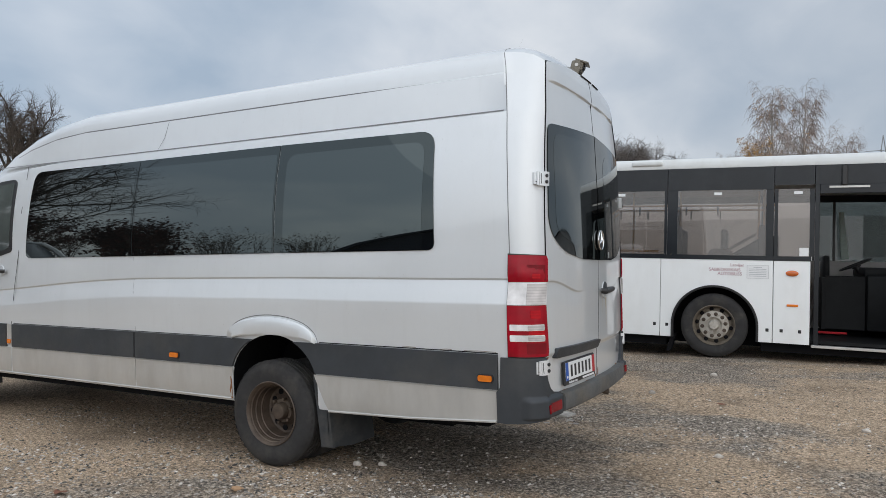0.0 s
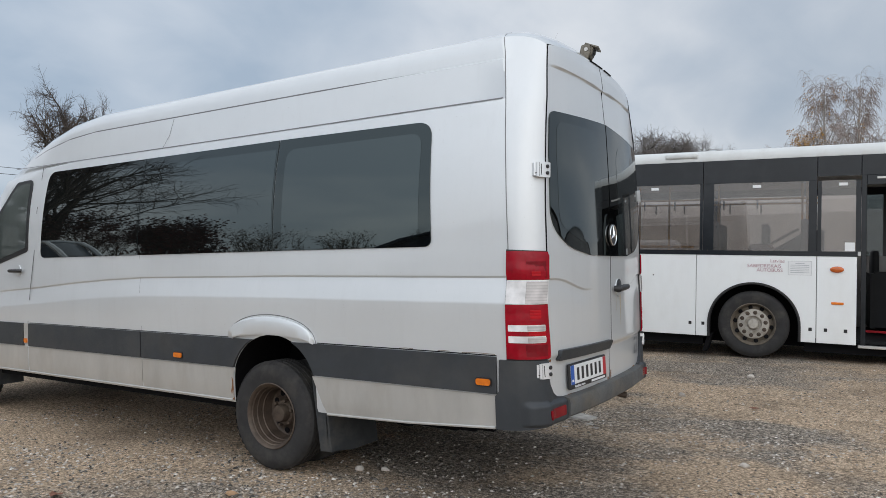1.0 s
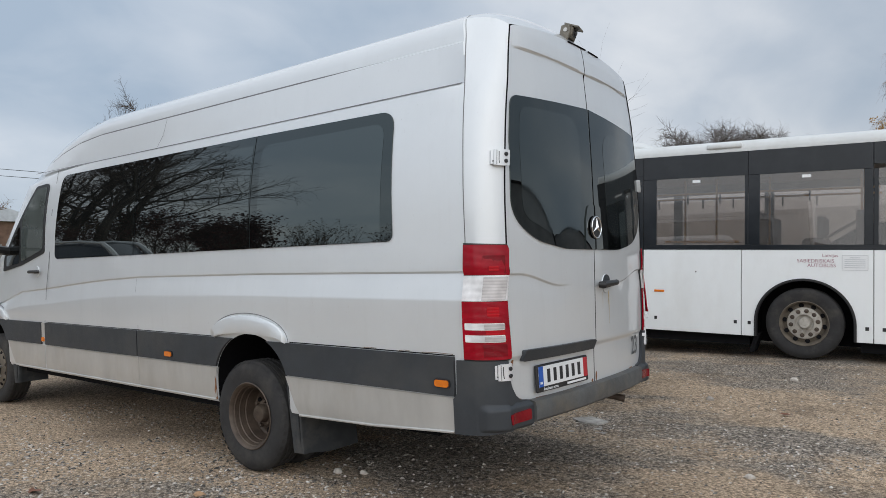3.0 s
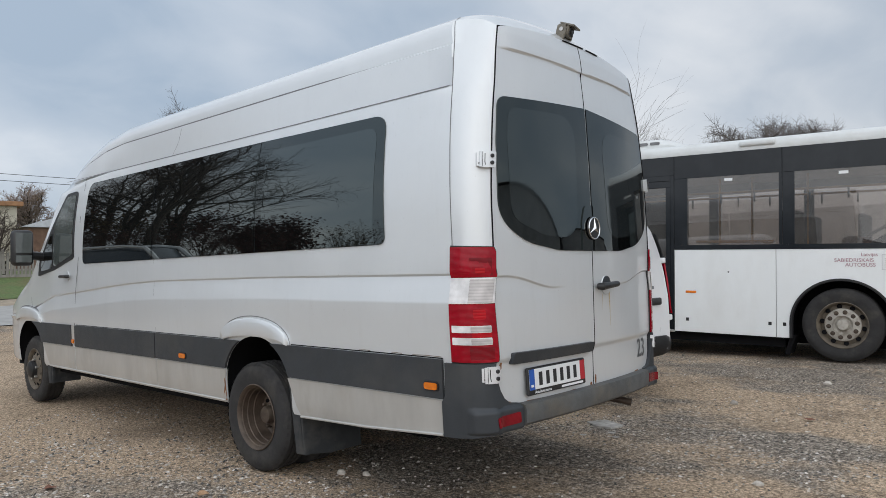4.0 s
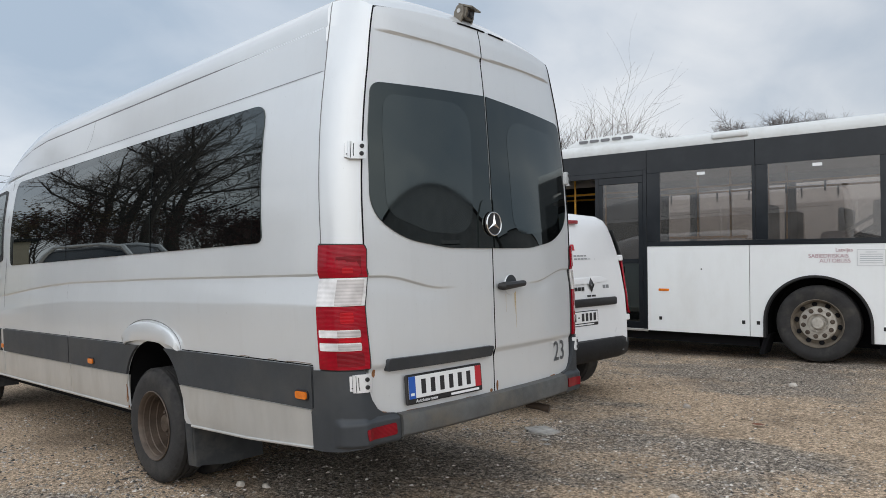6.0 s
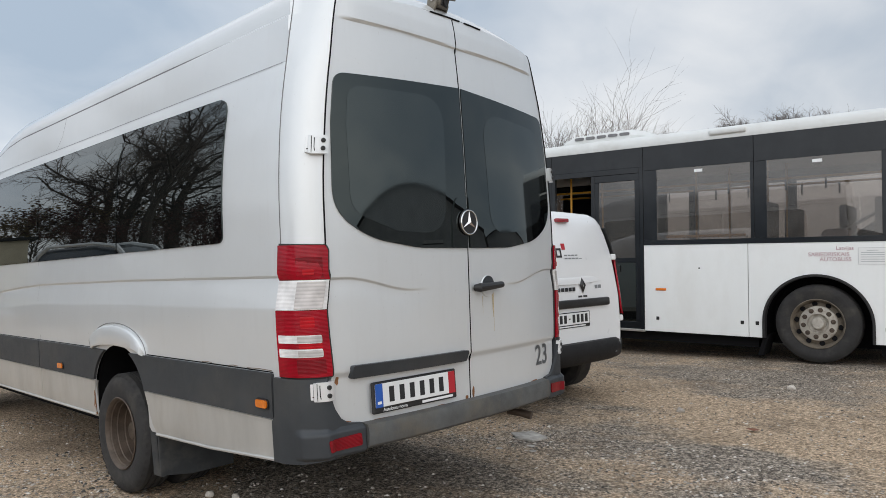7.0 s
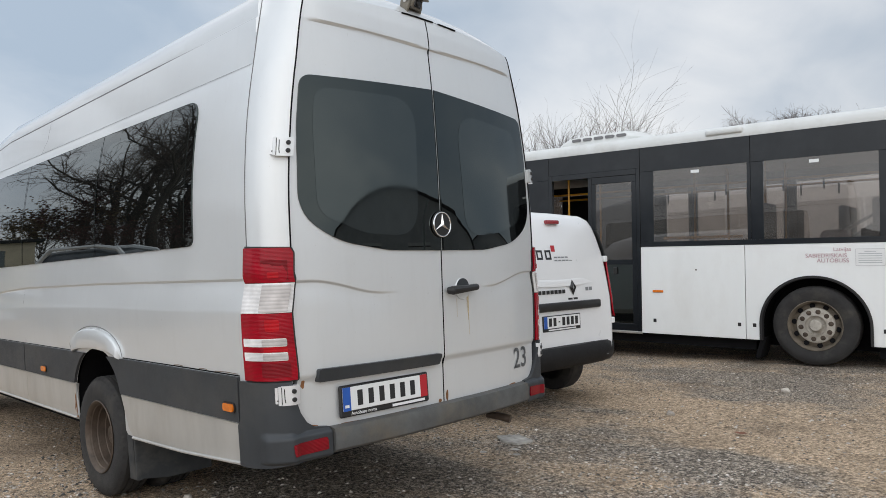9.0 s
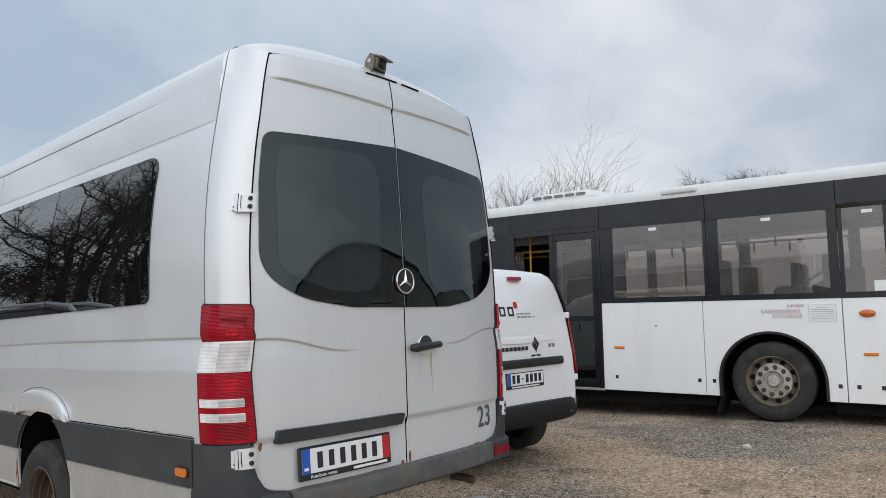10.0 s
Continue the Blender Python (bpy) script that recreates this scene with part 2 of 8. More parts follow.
def silver_paint():
    """Silver van paint: fine flake, clear coat, road film and faint run-down streaks."""
    m, nt, bsdf, out = material("silver_paint")
    n = tex(nt, "noise", 2.2, 6, 0.62)
    col = ramp(nt, n.outputs[0], [(0.3, (0.675, 0.697, 0.710)), (0.7, (0.715, 0.737, 0.750))])
    streak = tex(nt, "noise", 5.0, 6, 0.7, stretch=(2.5, 2.5, 0.22))
    fac = ramp(nt, streak.outputs[0], [(0.54, (0, 0, 0)), (0.85, (0.10,) * 3)])
    col = mixc(nt, fac, col, (0.36, 0.34, 0.31))
    speck = tex(nt, "noise", 55.0, 3, 0.6)
    fac2 = ramp(nt, speck.outputs[0], [(0.68, (0, 0, 0)), (0.78, (0.22,) * 3)])
    col = mixc(nt, fac2, col, (0.28, 0.25, 0.21))
    nt.links.new(col, bsdf.inputs["Base Color"])
    bsdf.inputs["Metallic"].default_value = 0.30
    rg = ramp(nt, n.outputs[0], [(0.3, (0.36,) * 3), (0.7, (0.44,) * 3)])
    nt.links.new(rg, bsdf.inputs["Roughness"])
    bsdf.inputs["Coat Weight"].default_value = 1.0
    bsdf.inputs["Coat Roughness"].default_value = 0.07
    w = tex(nt, "noise", 1.3, 2, 0.4)
    bump(nt, bsdf, w.outputs[0], 0.06, 0.02)
    return m


def ground_material():
    """Packed gravel yard: tar-grey grit and sandy earth in drifts, speckled with small stones."""
    m, nt, bsdf, out = material("gravel_ground")
    big = tex(nt, "noise", 0.75, 6, 0.62, stretch=(0.75, 1.2, 1), distort=0.9)
    mid = tex(nt, "noise", 2.6, 8, 0.72, stretch=(0.9, 1.2, 1))
    fine = tex(nt, "noise", 42.0, 5, 0.70)
    grain = tex(nt, "noise", 120.0, 4, 0.75)
    tc = nt.nodes.new("ShaderNodeTexCoord")
    drift = mixc(nt, 0.4, big.outputs[0], mid.outputs[0])
    # drifts of pale sandy soil, and swathes of tar-grey grit between them; the swathe at (-2.0, 4.6) also puts shade
    # under the minibus's rear into the colour
    # the sand round (4.5, 3.0) is unseen, added to bounce light onto the rear doors
    for at, reach, amount in (((-6.0, 3.9, 0.0), 3.4, 0.19), ((-10.0, 4.5, 0.0), 6.0, 0.24), ((-5.0, 3.2, 0.0), 1.0, 0.06), ((-2.3, 8.3, 0.0), 1.0, 0.14), ((-1.1, 7.8, 0.0), 0.9, 0.16), ((-0.4, 7.3, 0.0), 0.9, 0.17),
                              ((0.8, 7.1, 0.0), 1.2, 0.14), ((-0.4, 4.8, 0.0), 0.7, 0.15), ((0.3, 5.8, 0.0), 0.6, 0.12), ((4.5, 3.0, 0.0), 4.0, 0.14),
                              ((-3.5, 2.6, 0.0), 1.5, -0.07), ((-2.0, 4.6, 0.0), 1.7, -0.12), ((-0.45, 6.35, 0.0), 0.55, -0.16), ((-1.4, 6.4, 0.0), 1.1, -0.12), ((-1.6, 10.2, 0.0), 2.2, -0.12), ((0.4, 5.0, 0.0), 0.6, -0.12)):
        d = nt.nodes.new("ShaderNodeVectorMath")
        d.operation = "DISTANCE"
        nt.links.new(tc.outputs["Object"], d.inputs[0])
        d.inputs[1].default_value = at
        near = nt.nodes.new("ShaderNodeMapRange")
        near.interpolation_type = "SMOOTHSTEP"
        near.inputs["From Min"].default_value, near.inputs["From Max"].default_value = reach, reach * 0.2
        near.inputs["To Min"].default_value, near.inputs["To Max"].default_value = 0.0, abs(amount)
        nt.links.new(d.outputs["Value"], near.inputs[0])
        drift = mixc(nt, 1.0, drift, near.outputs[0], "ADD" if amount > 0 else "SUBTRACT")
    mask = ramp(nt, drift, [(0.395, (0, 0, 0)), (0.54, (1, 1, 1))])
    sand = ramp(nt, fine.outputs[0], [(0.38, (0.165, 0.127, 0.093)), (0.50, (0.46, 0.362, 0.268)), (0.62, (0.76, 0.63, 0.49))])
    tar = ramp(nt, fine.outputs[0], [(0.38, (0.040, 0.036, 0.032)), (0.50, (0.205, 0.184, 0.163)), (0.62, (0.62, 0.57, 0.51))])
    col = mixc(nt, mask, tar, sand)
    bare = ramp(nt, mask, [(0.0, (1, 1, 1)), (1.0, (0.55,) * 3)])
    for size, lo, strength in ((70.0, 0.80, 0.8), (110.0, 0.50, 0.9), (180.0, 0.36, 0.9)):
        vor = tex(nt, "voronoi", size)
        pick = nt.nodes.new("ShaderNodeSeparateColor")
        nt.links.new(vor.outputs["Color"], pick.inputs[0])
        peb = ramp(nt, vor.outputs["Distance"], [(0.26, (1, 1, 1)), (0.40, (0, 0, 0))])
        few = ramp(nt, pick.outputs[0], [(lo, (0, 0, 0)), (lo + 0.04, (strength,) * 3)])
        pebc = ramp(nt, pick.outputs[1], [(0.0, (0.045, 0.04, 0.036)), (0.4, (0.20, 0.18, 0.16)), (0.7, (0.42, 0.375, 0.33)), (1.0, (0.66, 0.62, 0.56))])
        fac = mixc(nt, 1.0, mixc(nt, 1.0, peb, few, "MULTIPLY"), bare, "MULTIPLY")
        col = mixc(nt, fac, col, pebc)
    damp = tex(nt, "noise", 0.9, 6, 0.7, distort=0.4)
    wet = ramp(nt, damp.outputs[0], [(0.52, (0, 0, 0)), (0.66, (0.42,) * 3)])
    col = mixc(nt, wet, col, (0.075, 0.060, 0.048))
    gr = ramp(nt, grain.outputs[0], [(0.32, (0.34,) * 3), (0.68, (1.62,) * 3)])
    col = mixc(nt, 1.0, col, gr, "MULTIPLY")
    col = mixc(nt, 1.0, col, (1.0, 0.932, 0.852), "MULTIPLY")
    nt.links.new(col, bsdf.inputs["Base Color"])
    bsdf.inputs["Roughness"].default_value = 0.9
    bsdf.inputs["Specular IOR Level"].default_value = 0.25
    h = mixc(nt, 0.5, fine.outputs[0], fac)
    bump(nt, bsdf, h, 0.9, 0.03)
    return m


def stone_material():
    m, nt, bsdf, out = material("loose_stones")
    geo = nt.nodes.new("ShaderNodeNewGeometry")
    col = ramp(nt, geo.outputs["Random Per Island"], [(0.0, (0.040, 0.037, 0.034)), (0.3, (0.14, 0.126, 0.11)), (0.68, (0.42, 0.38, 0.335)), (0.9, (0.58, 0.53, 0.47)), (1.0, (0.78, 0.74, 0.68))])
    n = tex(nt, "noise", 80, 4, 0.6)
    col = mixc(nt, 1.0, col, ramp(nt, n.outputs[0], [(0.3, (0.75,) * 3), (0.7, (1.15,) * 3)]), "MULTIPLY")
    nt.links.new(col, bsdf.inputs["Base Color"])
    bsdf.inputs["Roughness"].default_value = 0.85
    return m


def lens_material(name, colour, rough, period=0.0058):
    """Moulded lamp plastic with fine horizontal ribs."""
    m, nt, bsdf, out = material(name)
    tc = nt.nodes.new("ShaderNodeTexCoord")
    wv = nt.nodes.new("ShaderNodeTexWave")
    wv.wave_type, wv.bands_direction = "BANDS", "Z"
    wv.inputs["Scale"].default_value = 0.314 / period
    nt.links.new(tc.outputs["Object"], wv.inputs["Vector"])
    n = tex(nt, "noise", 14, 3, 0.5)
    base = ramp(nt, n.outputs[0], [(0.3, tuple(c * 0.78 for c in colour)), (0.7, tuple(min(1, c * 1.15) for c in colour))])
    # the grooves between ribs are also shaded in the colour
    shade = ramp(nt, wv.outputs[0], [(0.0, (0.86,) * 3), (0.6, (1.04,) * 3)])
    nt.links.new(mixc(nt, 1.0, base, shade, "MULTIPLY"), bsdf.inputs["Base Color"])
    bsdf.inputs["Roughness"].default_value = rough
    bsdf.inputs["Specular IOR Level"].default_value = 0.25
    bsdf.inputs["Coat Weight"].default_value = 0.2
    bsdf.inputs["Coat Roughness"].default_value = 0.04
    bump(nt, bsdf, wv.outputs[0], 0.25, 0.0015)
    return m


M_STONE = stone_material()
M_SILVER = silver_paint()
M_SILL = surface("dusty_silver_sill", (0.52, 0.51, 0.485), 0.42, 0.35, 0.10, 3.0, coat=0.2, dirt=(0.34, 0.305, 0.255), dirt_amount=0.38, dirt_scale=2.5, stretch=(1.5, 1, 0.5))
M_PLASTIC = surface("grey_plastic", (0.036, 0.041, 0.047), 0.52, 0, 0.15, 5, 0.12, 400, dirt=(0.12, 0.11, 0.095), dirt_amount=0.30, dirt_scale=2.2)
M_BUMPER_TOP = surface("scuffed_step_plastic", (0.085, 0.087, 0.086), 0.6, 0, 0.3, 7, 0.2, 120, dirt=(0.18, 0.145, 0.10), dirt_amount=0.55, dirt_scale=3)
M_RUBBER = surface("tyre_rubber", (0.026, 0.025, 0.025), 0.82, 0, 0.25, 9, 0.2, 160, dirt=(0.10, 0.09, 0.075), dirt_amount=0.5, dirt_scale=4)
M_FLAP = surface("flap_rubber", (0.03, 0.033, 0.036), 0.7, 0, 0.2, 8, 0.1, 120, dirt=(0.12, 0.105, 0.085), dirt_amount=0.5, dirt_scale=4)
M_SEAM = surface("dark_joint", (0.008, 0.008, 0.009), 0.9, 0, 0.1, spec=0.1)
M_RUST_STEEL = surface("rusty_wheel_steel", (0.085, 0.062, 0.047), 0.55, 0.3, 0.45, 9, 0.25, 90, dirt=(0.17, 0.135, 0.10), dirt_amount=0.6, dirt_scale=5)
M_RUST = surface("rust", (0.23, 0.10, 0.04), 0.85, 0, 0.4, 20, 0.3, 150)
M_STEEL = surface("dull_steel", (0.50, 0.49, 0.47), 0.38, 0.8, 0.18, 12, dirt=(0.25, 0.2, 0.15), dirt_amount=0.4, dirt_scale=7)
M_CHROME = surface("chrome", (0.8, 0.8, 0.8), 0.10, 1.0, 0.04)
M_TINT = surface("tinted_van_glass", (0.003, 0.0033, 0.0035), 0.015, 0, 0.05, spec=1.0)
M_TINT_CLEAR = surface("tinted_glass_clear_zone", (0.004, 0.0045, 0.0045), 0.015, 0, 0.12, 2.0, spec=1.0)
M_TINT.node_tree.nodes["Principled BSDF"].inputs["Roughness"].default_value = 0.01
for _m in (M_TINT, M_TINT_CLEAR):
    _b = _m.node_tree.nodes["Principled BSDF"]
    for _l in list(_m.node_tree.links):
        if _l.to_node == _b and _l.to_socket.name == "Roughness":
            _m.node_tree.links.remove(_l)
    _b.inputs["Roughness"].default_value = 0.012
M_TINT_CLEAR.node_tree.nodes["Principled BSDF"].inputs["IOR"].default_value = 1.62
M_TINT_REAR = surface("tinted_rear_glass_zone", (0.017, 0.0205, 0.022), 0.02, 0, 0.15, 2.0, spec=1.0)
for _m in (M_TINT, M_TINT_CLEAR, M_TINT_REAR):
    _m.node_tree.nodes["Principled BSDF"].inputs["Specular Tint"].default_value = (0.84, 0.97, 0.95, 1)
M_CAB = surface("pale_cab_glass", (0.085, 0.10, 0.096), 0.02, 0, 0.3, 1.6, spec=1.0)
M_RED_LENS = lens_material("red_lens", (0.33, 0.001, 0.012), 0.2)
M_REFLECTOR = lens_material("dark_red_reflector", (0.22, 0.003, 0.010), 0.25)
M_RED_BOWL_GLINT = lens_material("red_bowl_and_glint", (0.46, 0.004, 0.012), 0.25, 0.016)
M_RED_DEEP = lens_material("deep_red_lens", (0.20, 0.0012, 0.008), 0.25)
M_CLEAR_LENS = lens_material("clear_lens", (0.80, 0.79, 0.79), 0.2)
M_CLEAR_BOWL = lens_material("clear_reflector_bowl", (0.55, 0.52, 0.51), 0.2, 0.016)
M_ZINC = surface("bright_zinc", (0.80, 0.80, 0.81), 0.40, 0.35, 0.04, 4)
M_GUTTER = surface("grey_sealant", (0.17, 0.17, 0.175), 0.7, 0, 0.2, 8)
M_RUSTFILM = surface("rust_film", (0.20, 0.15, 0.11), 0.8, 0, 0.3, 30)
M_AMBER = surface("amber_lens", (0.72, 0.18, 0.008), 0.2, 0, 0.12, 40, coat=0.6)
M_WHITE = surface("white_plate", (0.78, 0.79, 0.79), 0.4, 0, 0.04)
M_BLUE = surface("blue_plate_strip", (0.02, 0.10, 0.42), 0.4, 0, 0.05)
M_REDSTRIP = surface("red_plate_strip", (0.45, 0.02, 0.03), 0.4, 0, 0.05)
M_BLACK = surface("black_plastic", (0.018, 0.018, 0.019), 0.42, 0, 0.15, 12)
M_INK = surface("black_ink", (0.02, 0.02, 0.022), 0.5, 0, 0.05)
M_PALEINK = surface("pale_grey_ink", (0.42, 0.43, 0.45), 0.5, 0, 0.05)
M_GREYINK = surface("grey_ink", (0.20, 0.21, 0.22), 0.5, 0, 0.05)
M_BUSWHITE = surface("bus_white_paint", (0.84, 0.86, 0.86), 0.38, 0, 0.025, 1.5, coat=0.35, dirt=(0.6, 0.58, 0.54), dirt_amount=0.25, dirt_scale=1.6, stretch=(1, 1, 0.5))
M_BUSBAND = surface("bus_dark_band", (0.010, 0.0125, 0.016), 0.24, 0, 0.2, 2, spec=0.36, dirt=(0.036, 0.039, 0.043), dirt_amount=0.30, dirt_scale=1.8)
M_BUSGLASS = pane("bus_window_glass", (0.58, 0.535, 0.505), 1.75, 0.01, 0.08)
# a greyer, more mottled version of the bus white for the roof parts
M_BUSROOF = surface("bus_roof_white", (0.66, 0.675, 0.67), 0.5, 0, 0.05, 1.5, coat=0.1, dirt=(0.45, 0.44, 0.41), dirt_amount=0.5, dirt_scale=1.6)
M_BUSIN = surface("bus_interior_grey", (0.42, 0.41, 0.40), 0.7, 0, 0.15, 3)
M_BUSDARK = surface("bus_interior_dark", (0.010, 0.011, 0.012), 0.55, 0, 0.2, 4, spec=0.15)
M_POLE = surface("orange_grab_pole", (0.80, 0.40, 0.04), 0.35, 0, 0.08)
M_SEAT = surface("seat_fabric", (0.10, 0.075, 0.07), 0.9, 0, 0.3, 30)
M_ALU = surface("aluminium", (0.55, 0.54, 0.52), 0.4, 0.8, 0.12, 9)
M_HUB = surface("painted_bus_wheel", (0.46, 0.43, 0.38), 0.55, 0.15, 0.2, 8, dirt=(0.16, 0.125, 0.09), dirt_amount=0.7, dirt_scale=9)
M_RIM_DARK = surface("grimy_bus_rim", (0.13, 0.108, 0.082), 0.7, 0.1, 0.35, 8, dirt=(0.28, 0.24, 0.19), dirt_amount=0.5, dirt_scale=6)
M_WHITEPAINT = surface("white_car_paint", (0.78, 0.79, 0.80), 0.3, 0, 0.03, 1.5, coat=0.5)
M_PINKINK = surface("faded_red_ink", (0.40, 0.22, 0.25), 0.5, 0, 0.05)
M_GROUND = ground_material()

# ---- ground ----
def ground_height(x, y):
    """Level yard with shallow ruts; the land beyond the road rises gently."""
    h = 0.022 * noise.noise((x * 0.35, y * 0.35, 0.3)) + 0.010 * noise.noise((x * 1.3, y * 1.3, 4.1))
    h += 0.005 * noise.noise((x * 4.5, y * 4.5, 8.7))
    h *= 1 - smooth(20, 30, math.hypot(x, y))
    rise = interp(((14, 0.0), (18.6, 0.17), (24.4, 0.42), (25.8, 0.62), (31.5, 1.38), (36, 1.62), (46, 1.9), (60, 2.2)), -x)
    return h - 0.012 + rise


def make_ground():
    bm = B()
    xs = [-400, -200, -120, -80] + [-60 + 3 * k for k in range(8)] + [-36 + 0.75 * k for k in range(34)] + [-10.5 + 0.15 * k for k in range(94)] + [3.75 + 0.75 * k for k in range(20)] + [20, 30, 45, 70, 120, 200, 400]
    ys = [-400, -200, -120, -70, -45, -30, -20, -14] + [-10 + 0.75 * k for k in range(14)] + [0.2 + 0.15 * k for k in range(80)] + [12.4 + 0.75 * k for k in range(14)] + [24, 30, 45, 70, 120, 200, 400]
    vs = [[bm.verts.new((x, y, ground_height(x, y))) for y in ys] for x in xs]
    for i in range(len(xs) - 1):
        for j in range(len(ys) - 1):
            bm.faces.new((vs[i][j], vs[i + 1][j], vs[i + 1][j + 1], vs[i][j + 1]))
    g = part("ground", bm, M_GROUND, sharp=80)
    tagged(g, "brown and grey gravel yard with bare earth patches", "ground", kind="structure")
    return g


make_ground()

# ---- the silver minibus ----
YC = 4.495
HALF = [(0.420, 0.980), (0.460, 0.998), (0.660, 1.005), (0.875, 1.011), (1.050, 1.0215), (1.156, 1.0245), (1.167, 1.0245), (1.176, 1.0230), (1.298, 1.000), (1.306, 0.998),
        (1.318, 1.010), (1.345, 1.010), (1.460, 1.004), (1.560, 1.004), (1.660, 1.0024), (1.760, 0.9977), (1.860, 0.990), (1.960, 0.979), (2.060, 0.965), (2.150, 0.949), (2.240, 0.931), (2.300, 0.921), (2.314, 0.917),
        (2.326, 0.898), (2.480, 0.879), (2.556, 0.867), (2.566, 0.855), (2.616, 0.850), (2.660, 0.838), (2.705, 0.808), (2.740, 0.754), (2.768, 0.672), (2.792, 0.562),
        (2.812, 0.412), (2.825, 0.200), (2.830, 0.000)]
# the rear corner panels run smoothly past the roof joints
PLAIN = {2.300: 0.9175, 2.314: 0.9145, 2.326: 0.9118, 2.480: 0.8770, 2.556: 0.8575, 2.566: 0.8550, 2.616: 0.8415, 2.660: 0.827}
HALF_C = [(z, PLAIN.get(z, h)) for z, h in HALF]
TOPLINE = [(-8.42, 0.98), (-8.30, 1.06), (-8.0, 1.20), (-7.65, 1.36), (-7.5, 1.47), (-6.72, 2.31), (-6.45, 2.52), (-6.15, 2.67), (-5.8, 2.78), (-5.4, 2.83)]
SLIM = [(-8.42, 0.80), (-8.36, 0.87), (-8.2, 0.93), (-7.9, 0.98), (-7.4, 1.0)]
DROP = [(-7.4, -0.20), (-6.1, -0.115), (-5.2, -0.045), (-4.5, -0.015), (-3.0, 0.0)]
ARCHES = ((-3.10, 0.385, 0.58, 0.335), (-7.42, 0.40, 0.56, 0.33))


def half(z):
    return interp(HALF, z)


def half_c(z):
    return interp(HALF_C, z)


def half_q(z, q):
    k = min(1.0, max(0.0, q / 0.05))
    return half(z) + (half_c(z) - half(z)) * k


def lean(z):
    return interp([(1.5, 0.0), (1.9, 0.018), (2.32, 0.050), (2.6, 0.085), (2.785, 0.13)], z)


def body_z(x, z):
    w = interp([(0.875, 0.0), (1.17, 1.0), (1.345, 1.0), (1.46, 0.0)], z)
    z += interp(DROP, x) * w
    top = interp(TOPLINE, x)
    roof = max(top, 2.31)
    if z > 2.2:
        z = 2.2 + (z - 2.2) * (roof - 2.2) / 0.63
    if top < 2.31 and z > 0.9:
        z = 0.9 + (z - 0.9) * (top - 0.9) / 1.41
    return z


def side(x, z, off=0.0, s=-1):
    """A point on the van's flank; s is -1 for the near flank and 1 for the far one."""
    return Vector((x, YC + s * (half(z) + off) * interp(SLIM, x), z))


CORNER = [(0.0, 0.0, 0.0), (0.05, 0.009, 0.0003), (0.35, 0.062, 0.005), (0.6, 0.108, 0.020), (0.78, 0.145, 0.046), (0.9, 0.170, 0.078), (1.0, 0.186, 0.112)]


def lean_rear(z):
    return interp([(1.5, 0.0), (1.9, 0.010), (2.32, 0.030), (2.6, 0.058), (2.83, 0.11)], z)


def lean_at(q, z):
    return lean(z) * (1 - q) + lean_rear(z) * q



XS = -1.338


def door_inset(z):
    """How far the rear door's edge lies inside the flank."""
    return interp([(1.5, 0.112), (2.0, 0.106), (2.3, 0.093), (2.55, 0.082), (2.83, 0.078)], z)


def corner_scale(z):
    ins = door_inset(z)
    x = -1.087 - lean_rear(z) - 0.065 * (max(0.0, half_c(z) - ins) / 0.89) ** 2.4
    return (x - XS + lean_rear(z)) / 0.186, ins / 0.112


def corner(q, z, off=0.0, s=-1):
    """The rounded rear corner: q runs from the flank (0) to the door edge (1)."""
    dx = interp([(a, b) for a, b, c in CORNER], q)
    ins = interp([(a, c) for a, b, c in CORNER], q)
    ang = q * 0.42 * math.pi
    kx, ki = corner_scale(z)
    tuck = math.sin(math.pi * q) * smooth(2.2, 2.6, z)
    dx, ins = dx * kx - 0.012 * tuck, ins * ki + 0.022 * tuck
    return Vector((XS - lean_at(q, z) + dx + off * math.sin(ang), YC + s * (half_q(z, q) - ins + off * math.cos(ang)), z))


def rear(v, z, off=0.0):
    """The rear face."""
    a = abs(v)
    x = -1.087 - lean_rear(z) - 0.065 * (a / 0.89) ** 2.4
    x += 0.013 * smooth(2.508, 2.522, z + 0.05 * (a - 0.4) ** 2) * (1 - smooth(0.66, 0.80, a))
    line = 1.298 - 0.07 * smooth(0.80, 0.40, a)
    x += -0.010 * smooth(0.28, 0.52, a) * smooth(line + 0.006, line - 0.008, z) * (0.5 * smooth(line - 0.10, line - 0.006, z) + 0.5 * smooth(0.92, 1.20, z))
    x += -0.016 * smooth(0.880, 0.846, z)
    return Vector((x + off, YC + v, z))


def wrap(a, z, off=0.0):
    """Along the flank (a < 0, metres before the corner), round the corner (0 to 1) and over the rear (1 to 2)."""
    if a < 0:
        return side(XS + a, z, off)
    if a <= 1:
        return corner(a, z, off)
    return rear(-(half_c(z) - door_inset(z)) * (2 - a), z, off)


